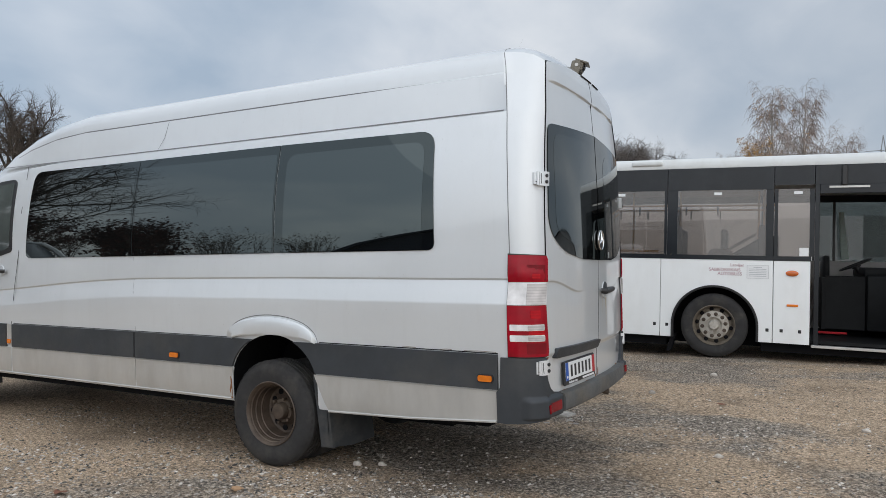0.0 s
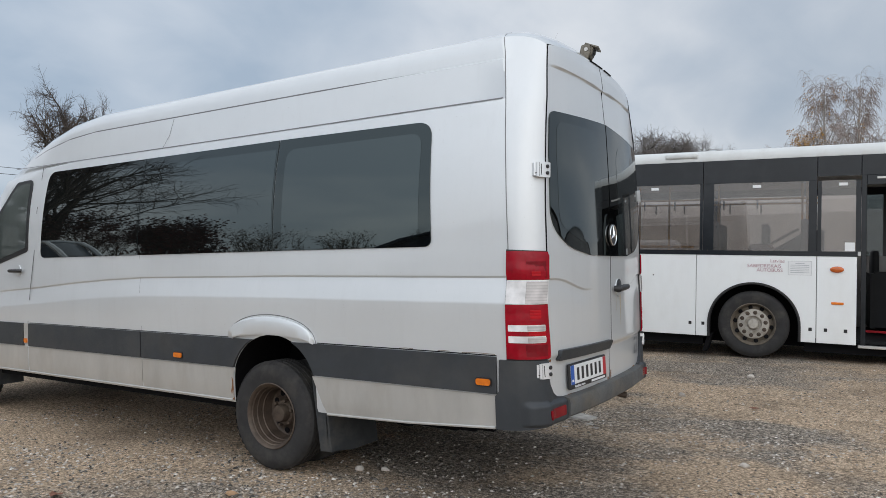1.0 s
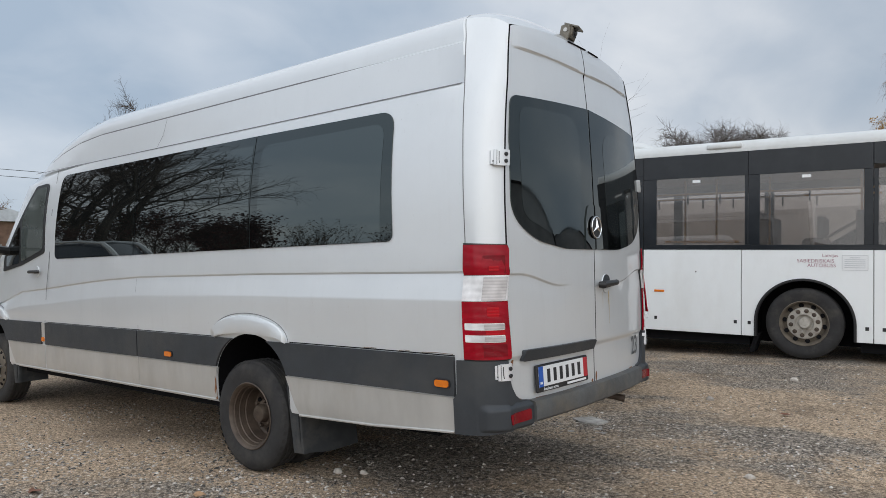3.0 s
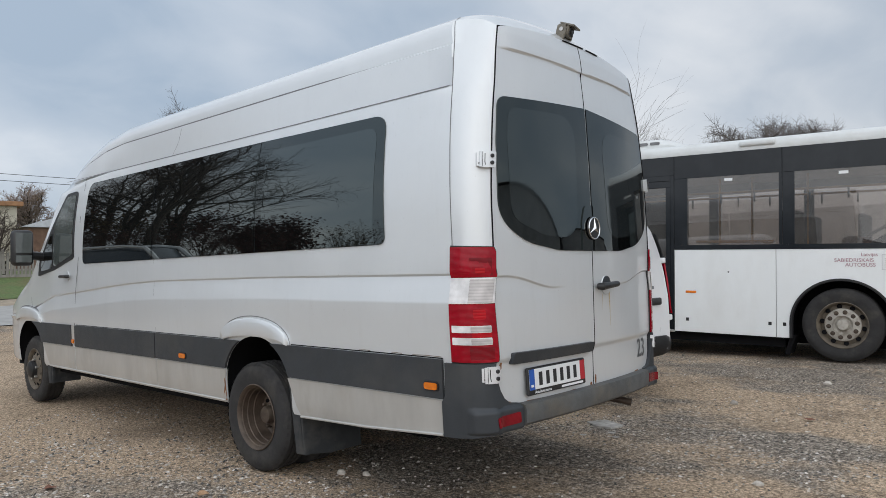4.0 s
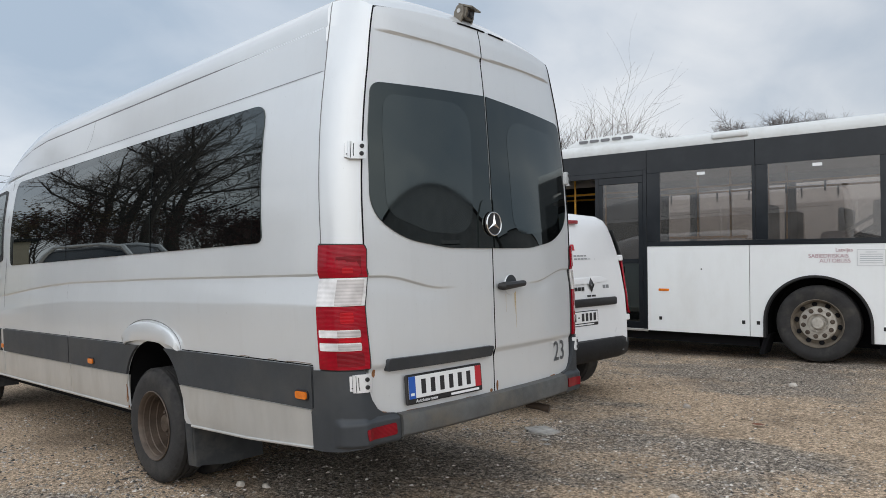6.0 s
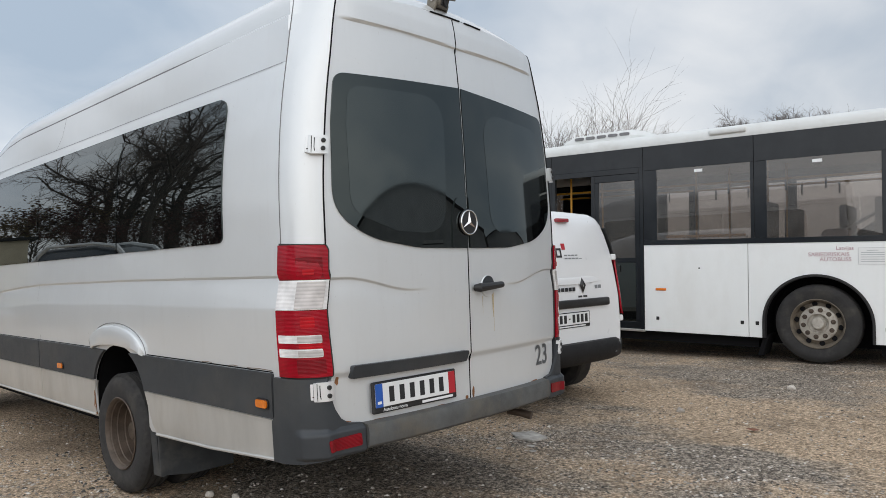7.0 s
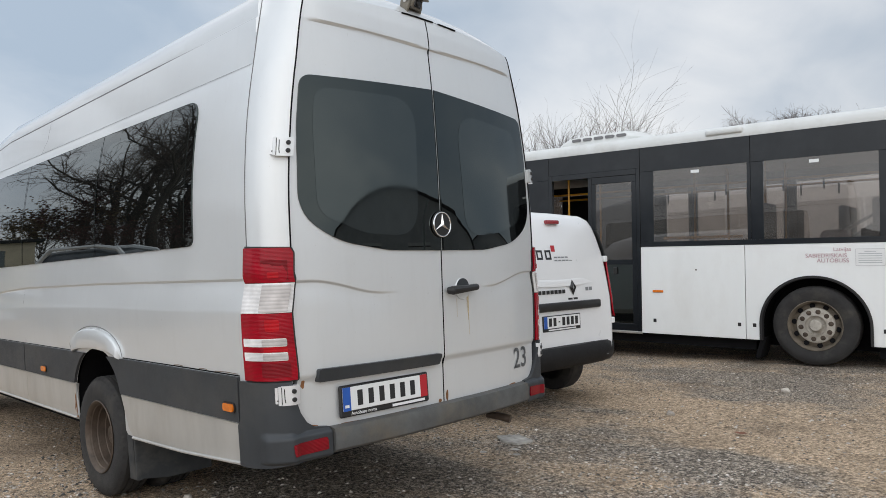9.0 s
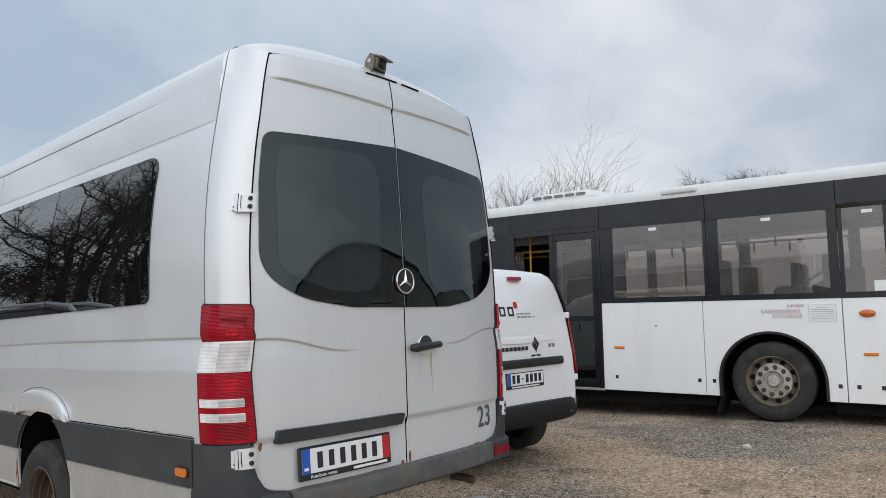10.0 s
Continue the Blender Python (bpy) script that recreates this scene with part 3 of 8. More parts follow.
def skin(bm, outline, place, off=0.0, depth=0.01, step=0.08, rim=0.0):
    """A sheet cut to 'outline' (2D) and laid on the surface 'place', with a turned-in rim."""
    vs = [bm.verts.new((a, b, 0)) for a, b in outline]
    bm.faces.new(vs)
    for axis in (0, 1):
        lo, hi = min(p[axis] for p in outline), max(p[axis] for p in outline)
        st = step[axis] if isinstance(step, (tuple, list)) else step
        for k in range(1, int((hi - lo) / st) + 1):
            c = lo + k * st
            if c > hi - st * 0.15:
                break
            co = Vector((c, 0, 0)) if axis == 0 else Vector((0, c, 0))
            no = Vector((1, 0, 0)) if axis == 0 else Vector((0, 1, 0))
            bmesh.ops.bisect_plane(bm, geom=bm.verts[:] + bm.edges[:] + bm.faces[:], dist=1e-5, plane_co=co, plane_no=no)
    edge = [e for e in bm.edges if e.is_boundary]
    r = bmesh.ops.extrude_edge_only(bm, edges=edge)
    low = {v for v in r["geom"] if isinstance(v, bmesh.types.BMVert)}
    for v in bm.verts:
        a, b = v.co.x, v.co.y
        v.co = place(a, b, off - depth if v in low else off)
    bmesh.ops.recalc_face_normals(bm, faces=bm.faces[:])
    return bm


def floor_z(x):
    return interp([(-2.72, 0.42), (-2.6, 0.44), (-1.9, 0.465), (-1.33, 0.51)], x)


def arch_z(x, base):
    for c, a, zc, b in ARCHES:
        d = (x - c) / a
        if abs(d) < 0.9999:
            return max(base, zc + b * math.sqrt(1 - d * d))
    return base


def make_van():
    van = thing("minibus", (-4.7, YC, 0), "silver high-roof minibus with dark tinted windows, parked on gravel", "van")
    OFFSET[van.name] = Vector((-4.7, YC, 0))

    # shell: flanks and roof, then the rounded rear corners
    xs = [XS, -1.6, -1.9, -2.3]
    for c, a, zc, b in ARCHES:
        xs += [c + a + 0.002] + [c + a * math.cos(math.pi * k / 20) for k in range(1, 20)] + [c - a - 0.002]
    xs += [-4.0, -4.5, -5.0, -5.4, -5.6, -5.8, -6.0, -6.15, -6.3, -6.45, -6.58, -6.72, -6.85, -7.95, -8.1, -8.2, -8.3, -8.36, -8.42]
    xs = sorted(set(xs), reverse=True)
    rows = [z for z, h in HALF]
    bm = B()
    cols = []
    for q, dx, ins in reversed(CORNER[1:]):
        col = []
        for s in (-1, 1):
            line = []
            for k, (z, h) in enumerate(HALF_C):
                z0, h0 = HALF_C[max(k - 1, 0)]
                z1, h1 = HALF_C[min(k + 1, len(HALF_C) - 1)]
                nz = 0 if z < 2.40 else (h0 - h1) / math.hypot(h0 - h1, z1 - z0)
                nh = math.sqrt(1 - nz * nz)
                ki = corner_scale(z)[1]
                tuck = math.sin(math.pi * q) * smooth(2.2, 2.6, z)
                inn = ins * ki + 0.022 * tuck
                v1 = max(0.0, h - 0.112 * ki * nh)
                z_end = min(z - 0.112 * ki * 0.8 * nz, 2.676 - 0.09 * v1 * v1 + 0.0002 * k)
                zz = max(0.51, z - (z - z_end) * ins / 0.112)
                kx = (0.251 - 0.065 * (v1 / 0.89) ** 2.4) / 0.186
                line.append(Vector((XS - lean_at(q, zz) + dx * kx - 0.012 * tuck, YC + s * max(0, half_q(z, q) - inn * nh), zz)))
            col.append(line)
        cols.append(col)
    edge_line = [[p for p in col if p.z > 0.86] for col in cols[0]]
    for x in xs:
        col = []
        for s in (-1, 1):
            line = []
            base = arch_z(x, floor_z(x))
            for z, h in HALF:
                zz = z
                if z <= 1.17:
                    zz = base + (z - 0.42) / 0.75 * (1.17 - base)
                hw = half(zz) * interp(SLIM, x)
                zb = body_z(x, zz) if zz > 1.0 or interp(TOPLINE, x) < 2.31 else zz
                line.append(Vector((x - (lean(z) if x == XS else 0), YC + s * hw, zb)))
            col.append(line)
        cols.append(col)
    grids = []
    for col in cols:
        ring = [bm.verts.new(p) for p in col[0]] + [bm.verts.new(p) for p in reversed(col[1][:-1])]
        grids.append(ring)
    for a, b in zip(grids, grids[1:]):
        for k in range(len(a) - 1):
            bm.faces.new((a[k], a[k + 1], b[k + 1], b[k]))
    bm.faces.new(list(reversed(grids[-1])))
    bmesh.ops.recalc_face_normals(bm, faces=bm.faces[:])
    body = part("body", bm, M_SILVER, van, "silver painted body shell", sharp=24)

    # dark backing behind doors and under the floor
    bm = B()
    skin(bm, [(-0.89, 0.60), (-0.885, 1.3), (-0.86, 1.7), (-0.80, 2.2), (-0.74, 2.5), (0.74, 2.5), (0.80, 2.2), (0.86, 1.7), (0.885, 1.3), (0.89, 0.60)], lambda v, z, off: rear(v, z, off), -0.03, 0.02, 0.15)
    part("door_jamb", bm, M_SEAM, van)
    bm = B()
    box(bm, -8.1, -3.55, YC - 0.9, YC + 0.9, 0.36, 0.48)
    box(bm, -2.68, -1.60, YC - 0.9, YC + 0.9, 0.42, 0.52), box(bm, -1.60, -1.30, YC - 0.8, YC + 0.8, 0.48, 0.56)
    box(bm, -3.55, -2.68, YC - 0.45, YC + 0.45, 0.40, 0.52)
    # low boxes added to keep light from the far side off the ground below
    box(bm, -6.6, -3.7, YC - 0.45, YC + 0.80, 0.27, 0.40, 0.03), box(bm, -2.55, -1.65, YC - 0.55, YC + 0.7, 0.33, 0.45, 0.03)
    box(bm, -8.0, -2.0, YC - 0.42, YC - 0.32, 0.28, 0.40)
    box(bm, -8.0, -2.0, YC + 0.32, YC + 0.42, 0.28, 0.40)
    part("underbody", bm, M_SEAM, van, "dark underbody with added light-blocking boxes")

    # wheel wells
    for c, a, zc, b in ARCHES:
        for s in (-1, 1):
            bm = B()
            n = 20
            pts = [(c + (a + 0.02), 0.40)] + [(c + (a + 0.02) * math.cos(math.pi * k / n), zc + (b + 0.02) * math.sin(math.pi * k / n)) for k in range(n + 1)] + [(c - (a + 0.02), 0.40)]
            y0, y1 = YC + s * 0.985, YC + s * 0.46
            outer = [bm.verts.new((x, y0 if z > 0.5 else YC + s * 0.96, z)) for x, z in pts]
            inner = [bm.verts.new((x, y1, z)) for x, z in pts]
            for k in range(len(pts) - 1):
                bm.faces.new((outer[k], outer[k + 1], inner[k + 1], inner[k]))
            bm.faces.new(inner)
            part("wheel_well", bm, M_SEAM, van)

    # wheel-arch eyebrows
    for c, a, zc, b in ARCHES:
        for s in (-1, 1):
            bm = B()
            n = 28
            top = 1.056 if c > -5 else 1.05
            out2, in2 = [], []
            for k in range(n + 1):
                t = math.pi * k / n
                out2.append((c - 0.020 + (a + 0.022) * math.cos(t), 0.868 + (top - 0.868) * math.sin(t) ** 0.85))
                in2.append((c + (a - 0.005) * math.cos(t), max(0.86, 0.862 + 0.055 * math.sin(t))))
            for k in range(n):
                quad = []
                for (o, i) in ((out2[k], in2[k]), (out2[k + 1], in2[k + 1])):
                    quad.append((o, i))
                (o0, i0), (o1, i1) = quad
                secs = []
                for o, i in ((o0, i0), (o1, i1)):
                    wd = max(0.004, o[1] - i[1])
                    pr = 0.034 * min(1.0, wd / 0.06)
                    mid = (i[0], i[1] + wd * 0.62)
                    secs.append([side(o[0], o[1], 0.001, s), side(o[0], o[1] - wd * 0.05, -0.006, s), side(o[0], o[1] - wd * 0.10, -0.006, s), side(o[0], o[1] - wd * 0.13, pr * 0.5, s), side(o[0], o[1] - wd * 0.2, pr * 0.7, s), side(mid[0], mid[1], pr * 0.9, s), side(i[0], i[1] + wd * 0.1, pr, s), side(i[0], i[1], pr - 0.004, s), side(i[0], i[1] - 0.002, -0.02, s)])
                va = [bm.verts.new(p) for p in secs[0]]
                vb = [bm.verts.new(p) for p in secs[1]]
                for j in range(len(va) - 1):
                    bm.faces.new((va[j], va[j + 1], vb[j + 1], vb[j]))
            bmesh.ops.remove_doubles(bm, verts=bm.verts[:], dist=1e-4)
            bmesh.ops.recalc_face_normals(bm, faces=bm.faces[:])
            part("arch_flare", bm, M_SILVER, van, "silver wheel-arch flare", sharp=22)
            bm = B()
            tube(bm, [side(x, z - 0.004, 0.0, s) for x, z in out2], 0.003, 5)
            part("flare_joint", bm, M_GUTTER, van)

    # grey side moulding, silver sill panels, amber markers, seams
    def bite(x0, x1, z0, z1, arch=None, right=True):
        """A panel outline from x0 (rear) to x1 (front) with one end following an arch."""
        pts = []
        c, a, zc, b = arch
        n = 8
        za = lambda z: math.sqrt(max(0.0, 1 - max(0.0, (z - zc) / b) ** 2)) * (a + 0.004)
        zs = [z0 + (z1 - z0) * k / n for k in range(n + 1)]
        if right:
            return [(x0, z0), (x0, z1)] + [(c + za(z), z) for z in reversed(zs)]
        return [(c - za(z), z) for z in zs] + [(x1, z1), (x1, z0)]

    R, F = ARCHES
    for s in (-1, 1):
        place = lambda x, z, off, s=s: side(x, z, off, s)
        for outline, name in (
                (bite(-1.40, 0, 0.672, 0.876, R, True), "side_moulding"), (bite(0, -4.508, 0.672, 0.876, R, False), "side_moulding"),
                (rounded([(-4.524, 0.672), (-4.524, 0.876), (-6.155, 0.876), (-6.155, 0.672)], 0.008, 2), "side_moulding"),
                (bite(-6.245, 0, 0.672, 0.876, F, True), "side_moulding")):
            bm = B()
            skin(bm, outline, place, 0.017, 0.02, (0.12, 0.05))
            part(name, bm, M_PLASTIC, van, "dark grey plastic side moulding", sharp=30)
        for outline in ([(-1.405, 0.487), (-1.405, 0.664), (-2.745, 0.664), (-2.63, 0.425), (-2.0, 0.447)],
                        bite(0, -4.512, 0.438, 0.664, R, False),
                        [(-4.520, 0.438), (-4.520, 0.664), (-6.17, 0.664), (-6.17, 0.438)],
                        [(-6.19, 0.438), (-6.19, 0.664), (-7.02, 0.664), (-6.86, 0.438)]):
            bm = B()
            skin(bm, outline, place, 0.006, 0.02, (0.15, 0.06))
            part("sill_panel", bm, M_SILL, van, "dusty silver sill panel", sharp=30)
        # bright pressed lip along the bottom of the sills
        for a0, a1, z0, z1 in ((-1.41, -2.0, 0.487, 0.449), (-2.0, -2.63, 0.449, 0.428), (-3.50, -6.86, 0.438, 0.438)):
            bm = B()
            pa, pb = side(a0, z0, 0.010, s), side(a1, z1, 0.010, s)
            tube(bm, [pa, pb], 0.008, 6)
            part("sill_lip", bm, M_SILL, van)
        for x, z in ((-1.475, 0.735), (-4.06, 0.722)):
            bm = B()
            skin(bm, rounded([(x - 0.052, z - 0.024), (x - 0.052, z + 0.024), (x + 0.052, z + 0.024), (x + 0.052, z - 0.024)], 0.02, 4), place, 0.024, 0.012, 0.05)
            base = part("marker_surround", bm, M_BLACK, van)
            bm = B()
            skin(bm, rounded([(x - 0.045, z - 0.018), (x - 0.045, z + 0.018), (x + 0.045, z + 0.018), (x + 0.045, z - 0.018)], 0.015, 4), place, 0.030, 0.012, 0.05)
            part("marker_lens", bm, M_AMBER, base, "amber side marker lens")
        bm = B()
        skin(bm, rounded([(-6.235, 0.69), (-6.235, 0.875), (-6.165, 0.875), (-6.165, 0.69)], 0.01, 2), place, 0.012, 0.012, 0.1)
        part("step_trim", bm, M_SILL, van)
        bm = B()
        skin(bm, rounded([(-6.225, 0.70), (-6.225, 0.74), (-6.175, 0.74), (-6.175, 0.70)], 0.012, 3), place, 0.020, 0.012, 0.1)
        part("marker_lens", bm, M_AMBER, van, "amber side marker lens")

        def seam(pts, width=0.006, off=0.0018, mat=M_SEAM, name="panel_seam"):
            bm = B()
            rowl = []
            for k, (x, z) in enumerate(pts):
                a, b = Vector(pts[max(k - 1, 0)]), Vector(pts[min(k + 1, len(pts) - 1)])
                t = (b - a).normalized() * width * 0.5
                rowl.append((bm.verts.new(side(x - t.y, z + t.x, off, s)), bm.verts.new(side(x + t.y, z - t.x, off, s))))
            for (a, b), (c, d) in zip(rowl, rowl[1:]):
                bm.faces.new((a, b, d, c))
            return part(name, bm, mat, van)

        bm = B()
        skin(bm, [(-3.487, 0.44), (-3.489, 0.58), (-3.500, 0.60), (-3.497, 0.55), (-3.508, 0.50), (-3.500, 0.44)], place, 0.0085, 0.004, 0.1)
        part("rust_patch", bm, M_RUST, van, "rusted end of the sill")
        seam([(-4.516, 0.44), (-4.516, 0.876)], 0.006)
        seam([(-4.516, 0.876), (-4.54, 1.20)], 0.003, 0.0018, M_GUTTER)
        seam([(-4.54, 1.20), (-4.55, 1.30), (-4.56, 1.475)], 0.002, 0.0018, M_GUTTER)
        seam([(-6.18, 0.44), (-6.18, 0.88), (-6.13, 1.2), (-6.10, 1.5), (-6.09, 1.9), (-6.10, 2.30)], 0.007)
        seam([(-7.30, 1.14), (-7.30, 0.89)], 0.005)
        seam([(-4.40, 2.31), (-4.35, 2.42), (-4.32, 2.55)], 0.003)
        seam([(x, 2.3205) for x in [-1.40 - 0.2 * k for k in range(27)]], 0.012, 0.004, M_GUTTER, "gutter_line")
        lip = []
        for k in range(23):
            x = -1.95 - 0.2 * k
            lip.append((x, 2.5615))
        bm = B()
        rowl = []
        for x, z in lip:
            hh = (half(z) + 0.004) * interp(SLIM, x)
            wd = 0.0055 * smooth(-1.95, -2.9, x)
            rowl.append((bm.verts.new((x, YC + s * hh, body_z(x, z + wd))), bm.verts.new((x, YC + s * hh, body_z(x, z - wd - 0.0005)))))
        for (a, b), (c, d) in zip(rowl, rowl[1:]):
            bm.faces.new((a, b, d, c))
        part("roof_joint", bm, M_GUTTER, van)
        bm = B()
        tube(bm, [corner(0.05, z, 0.0005, s) for z in [0.88 + 0.1 * k for k in range(18)] + [2.61, 2.66, 2.70, 2.735, 2.765]], 0.0028, 5)
        part("panel_seam", bm, M_GUTTER, van)
        seam([(-1.40, 0.881), (-1.9, 0.882), (-2.70, 0.881)], 0.006, 0.002, M_SEAM, "moulding_gap")
        seam([(-3.5, 0.881), (-4.5, 0.881), (-6.15, 0.881)], 0.005, 0.002, M_SEAM, "moulding_gap")
        for x0, x1 in ((-1.41, -1.62), (-1.70, -1.78), (-1.95, -2.05)):
            seam([(x0, 0.888), ((x0 + x1) / 2, 0.890), (x1, 0.8865)], 0.0035, 0.0025, M_RUSTFILM, "rust_edge")

        # side glazing: three bonded tinted panes, with a darker printed border
        def bowed(x, z, off, s=s):
            w = 1.004 - 0.1575 * max(0.0, z - 1.56) ** 2
            return Vector((x, YC + s * (w + off) * interp(SLIM, x), z))
        panes = (((-1.823, 1.487), (-1.853, 2.236), (-3.095, 2.247), (-3.095, 1.482), (0.05, 0.11, 0, 0)),
                 ((-3.103, 1.482), (-3.103, 2.247), (-4.56, 2.245), (-4.575, 1.474), (0, 0, 0, 0)),
                 ((-4.583, 1.474), (-4.568, 2.245), (-5.96, 2.243), (-5.985, 1.468), (0, 0, 0.10, 0.06)))
        for p0, p1, p2, p3, rad in panes:
            bm = B()
            skin(bm, rounded([p0, p1, p2, p3], list(rad), 6), bowed, 0.007, 0.010, (0.3, 0.05))
            gl = part("side_window", bm, M_TINT, van, "dark tinted bonded side window", sharp=20)
            bm = B()
            x0, x1, z0, z1 = p0[0] - 0.09, p2[0] + 0.075, p0[1] + 0.005, p1[1] - 0.065
            if p0[0] < -3:
                x0, x1, z0 = p0[0] - 0.012, p2[0] + 0.012, p0[1] + 0.01
            if p0[0] < -4.5:
                x1 = p2[0] + 0.07
            skin(bm, rounded([(x0, z0), (x0, z1), (x1, z1), (x1, z0)], [0.03, 0.09, 0.09, 0.03] if p0[0] > -3 else 0.02, 5), bowed, 0.0082, 0.001, (0.3, 0.05))
            part("clear_zone", bm, M_TINT_CLEAR, gl, sharp=20)
        # cab door window, its frame and handle
        win = rounded([(-6.20, 1.53), (-6.22, 2.20), (-6.50, 2.185), (-7.12, 1.50), (-7.14, 1.36), (-6.70, 1.42)], [0.05, 0.08, 0.07, 0.04, 0.02, 0.2], 5)
        bm = B()
        skin(bm, win, place, 0.006, 0.006, 0.12)
        frame_ob = part("cab_door_window", bm, M_BLACK, van, "black-framed cab door window", sharp=20)
        bm = B()
        skin(bm, rounded([(-6.235, 1.565), (-6.255, 2.165), (-6.48, 2.15), (-6.72, 1.88), (-6.72, 1.45)], 0.04, 5), place, 0.0085, 0.002, 0.12)
        part("glass", bm, M_CAB, frame_ob, "tinted glass", sharp=20)
        bm = B()
        skin(bm, rounded([(-6.76, 1.44), (-6.76, 1.83), (-7.06, 1.50), (-7.06, 1.41)], 0.03, 5), place, 0.0085, 0.002, 0.12)
        part("quarter_glass", bm, M_TINT, frame_ob, sharp=20)
        bm = B()
        hb = side(-6.36, 1.352, 0.0, s)
        tube(bm, [hb + Vector((0.09, s * 0.018, 0)), hb + Vector((0.075, s * 0.042, 0)), hb + Vector((-0.075, s * 0.042, 0)), hb + Vector((-0.09, s * 0.018, 0))], 0.016, 8)
        handle = part("door_handle", bm, M_BLACK, van, "black door handle")
        bm = B()
        disc(bm, hb + Vector((0, -s * 0.002, 0.004)), (0, s, 0), 0.052, 0.006, 20, 0.003)
        part("handle_cup", bm, M_SILVER, handle)

        # door mirror
        bm = B()
        my = YC + s * 1.215
        box(bm, -7.05, -6.93, my - 0.10, my + 0.10, 1.47, 1.84, 0.045, 3)
        mirror = part("door_mirror", bm, M_BLACK, van, "black twin-glass door mirror")
        bm = B()
        box(bm, -6.935, -6.925, my - 0.075, my + 0.075, 1.60, 1.81, 0.004)
        part("mirror_glass", bm, M_CAB, mirror, "mirror glass")
        bm = B()
        box(bm, -6.935, -6.925, my - 0.075, my + 0.075, 1.505, 1.58, 0.004)
        part("mirror_glass", bm, M_CAB, mirror, "small wide-angle mirror glass")
        bm = B()
        tube(bm, [(-7.02, YC + s * 0.96, 1.56), (-7.0, YC + s * 1.13, 1.58)], 0.045, 8)
        part("mirror_arm", bm, M_BLACK, mirror)
    # windscreen and headlamps at the nose
    bm = B()
    def screen(u, w):
        x = -7.46 + 0.70 * w
        v = -0.80 + 1.6 * u
        ztop = interp(TOPLINE, x)
        return Vector((x + 0.004 - 0.10 * v * v * -1, YC + v * (1 - 0.12 * w), ztop + 0.012 - 0.10 * v * v))
    grid(bm, screen, 10, 6)
    part("windscreen", bm, M_TINT, van, "tinted windscreen")
    for s in (-1, 1):
        bm = B()
        box(bm, -8.36, -8.10, YC + s * 0.72 - 0.13, YC + s * 0.72 + 0.13, 0.78, 1.04, 0.05, 2)
        part("headlamp", bm, M_CLEAR_LENS, van)
    bm = B()
    box(bm, -8.47, -8.2, YC - 0.86, YC + 0.86, 0.38, 0.74, 0.07, 3)
    part("front_bumper", bm, M_PLASTIC, van, "dark grey front bumper")

    # rear doors
    edge_tab = sorted((p.z, abs(p.y - YC)) for p in edge_line[0])

    def vedge(z):
        return max(0.01, (interp(edge_tab, z) if z > 0.9 else half_c(z) - door_inset(z)) - 0.004)

    def rim(z):
        lower = 0.10 * max(0.0, (0.74 - z) / 0.12) ** 2 if z < 0.74 else 0.0
        if z < 1.47:
            lower += 0.024 * min(1.0, (1.47 - z) / 0.55)
        return vedge(z) - lower

    zr = [0.622, 0.64, 0.67, 0.70, 0.74, 0.78, 0.82, 0.84, 0.846, 0.853, 0.863, 0.873, 0.88, 0.89, 0.92, 0.96, 1.0, 1.06, 1.12, 1.17, 1.21, 1.235, 1.255, 1.27, 1.28] + [1.288 + 0.002 * k for k in range(10)] + [1.31, 1.32, 1.34]
    zr += [1.38 + 0.07 * k for k in range(16)] + [2.47, 2.485, 2.495, 2.505, 2.512, 2.519, 2.526, 2.54, 2.555, 2.57, 2.59, 2.61, 2.63, 2.65, 2.67, 2.685, 2.70, 2.712, 2.724, 2.734, 2.744, 2.752, 2.758, 2.762]
    zr = [z if z < 2.6 else 2.6 + (z - 2.6) * 0.47 for z in zr]
    doors = []
    for s in (-1, 1):
        bm = B()
        tube(bm, [p + Vector((0.002, 0, 0)) for p in edge_line[0 if s < 0 else 1]], 0.0038, 6)
        part("door_seal", bm, M_SEAM, van)
    bm = B()
    tube(bm, [rear(0.0, z, -0.004) for z in [0.63 + 0.05 * k for k in range(41)] + [2.668]], 0.006, 6)
    part("door_seal", bm, M_SEAM, van)
    for s in (-1, 1):
        bm = B()
        n = 40
        cols = []
        for i in range(n + 1):
            u = i / n
            line = []
            for z in zr:
                v = s * (0.004 + (rim(z) - 0.004) * u)
                dip = -0.07 * smooth(0.80, 0.40, abs(v)) * smooth(1.0, 1.24, z) * smooth(1.52, 1.33, z)
                line.append(bm.verts.new(rear(v, z + dip)))
            cols.append(line)
        for a, b in zip(cols, cols[1:]):
            for j in range(len(a) - 1):
                bm.faces.new((a[j], a[j + 1], b[j + 1], b[j]))
        edge = [e for e in bm.edges if e.is_boundary]
        r = bmesh.ops.extrude_edge_only(bm, edges=edge)
        bmesh.ops.translate(bm, vec=(-0.03, 0, 0), verts=[v for v in r["geom"] if isinstance(v, bmesh.types.BMVert)])
        bmesh.ops.recalc_face_normals(bm, faces=bm.faces[:])
        doors.append(part("rear_door", bm, M_SILVER, van, "silver rear cargo door" if s < 0 else "silver rear cargo door with rust runs below the handle", sharp=28))

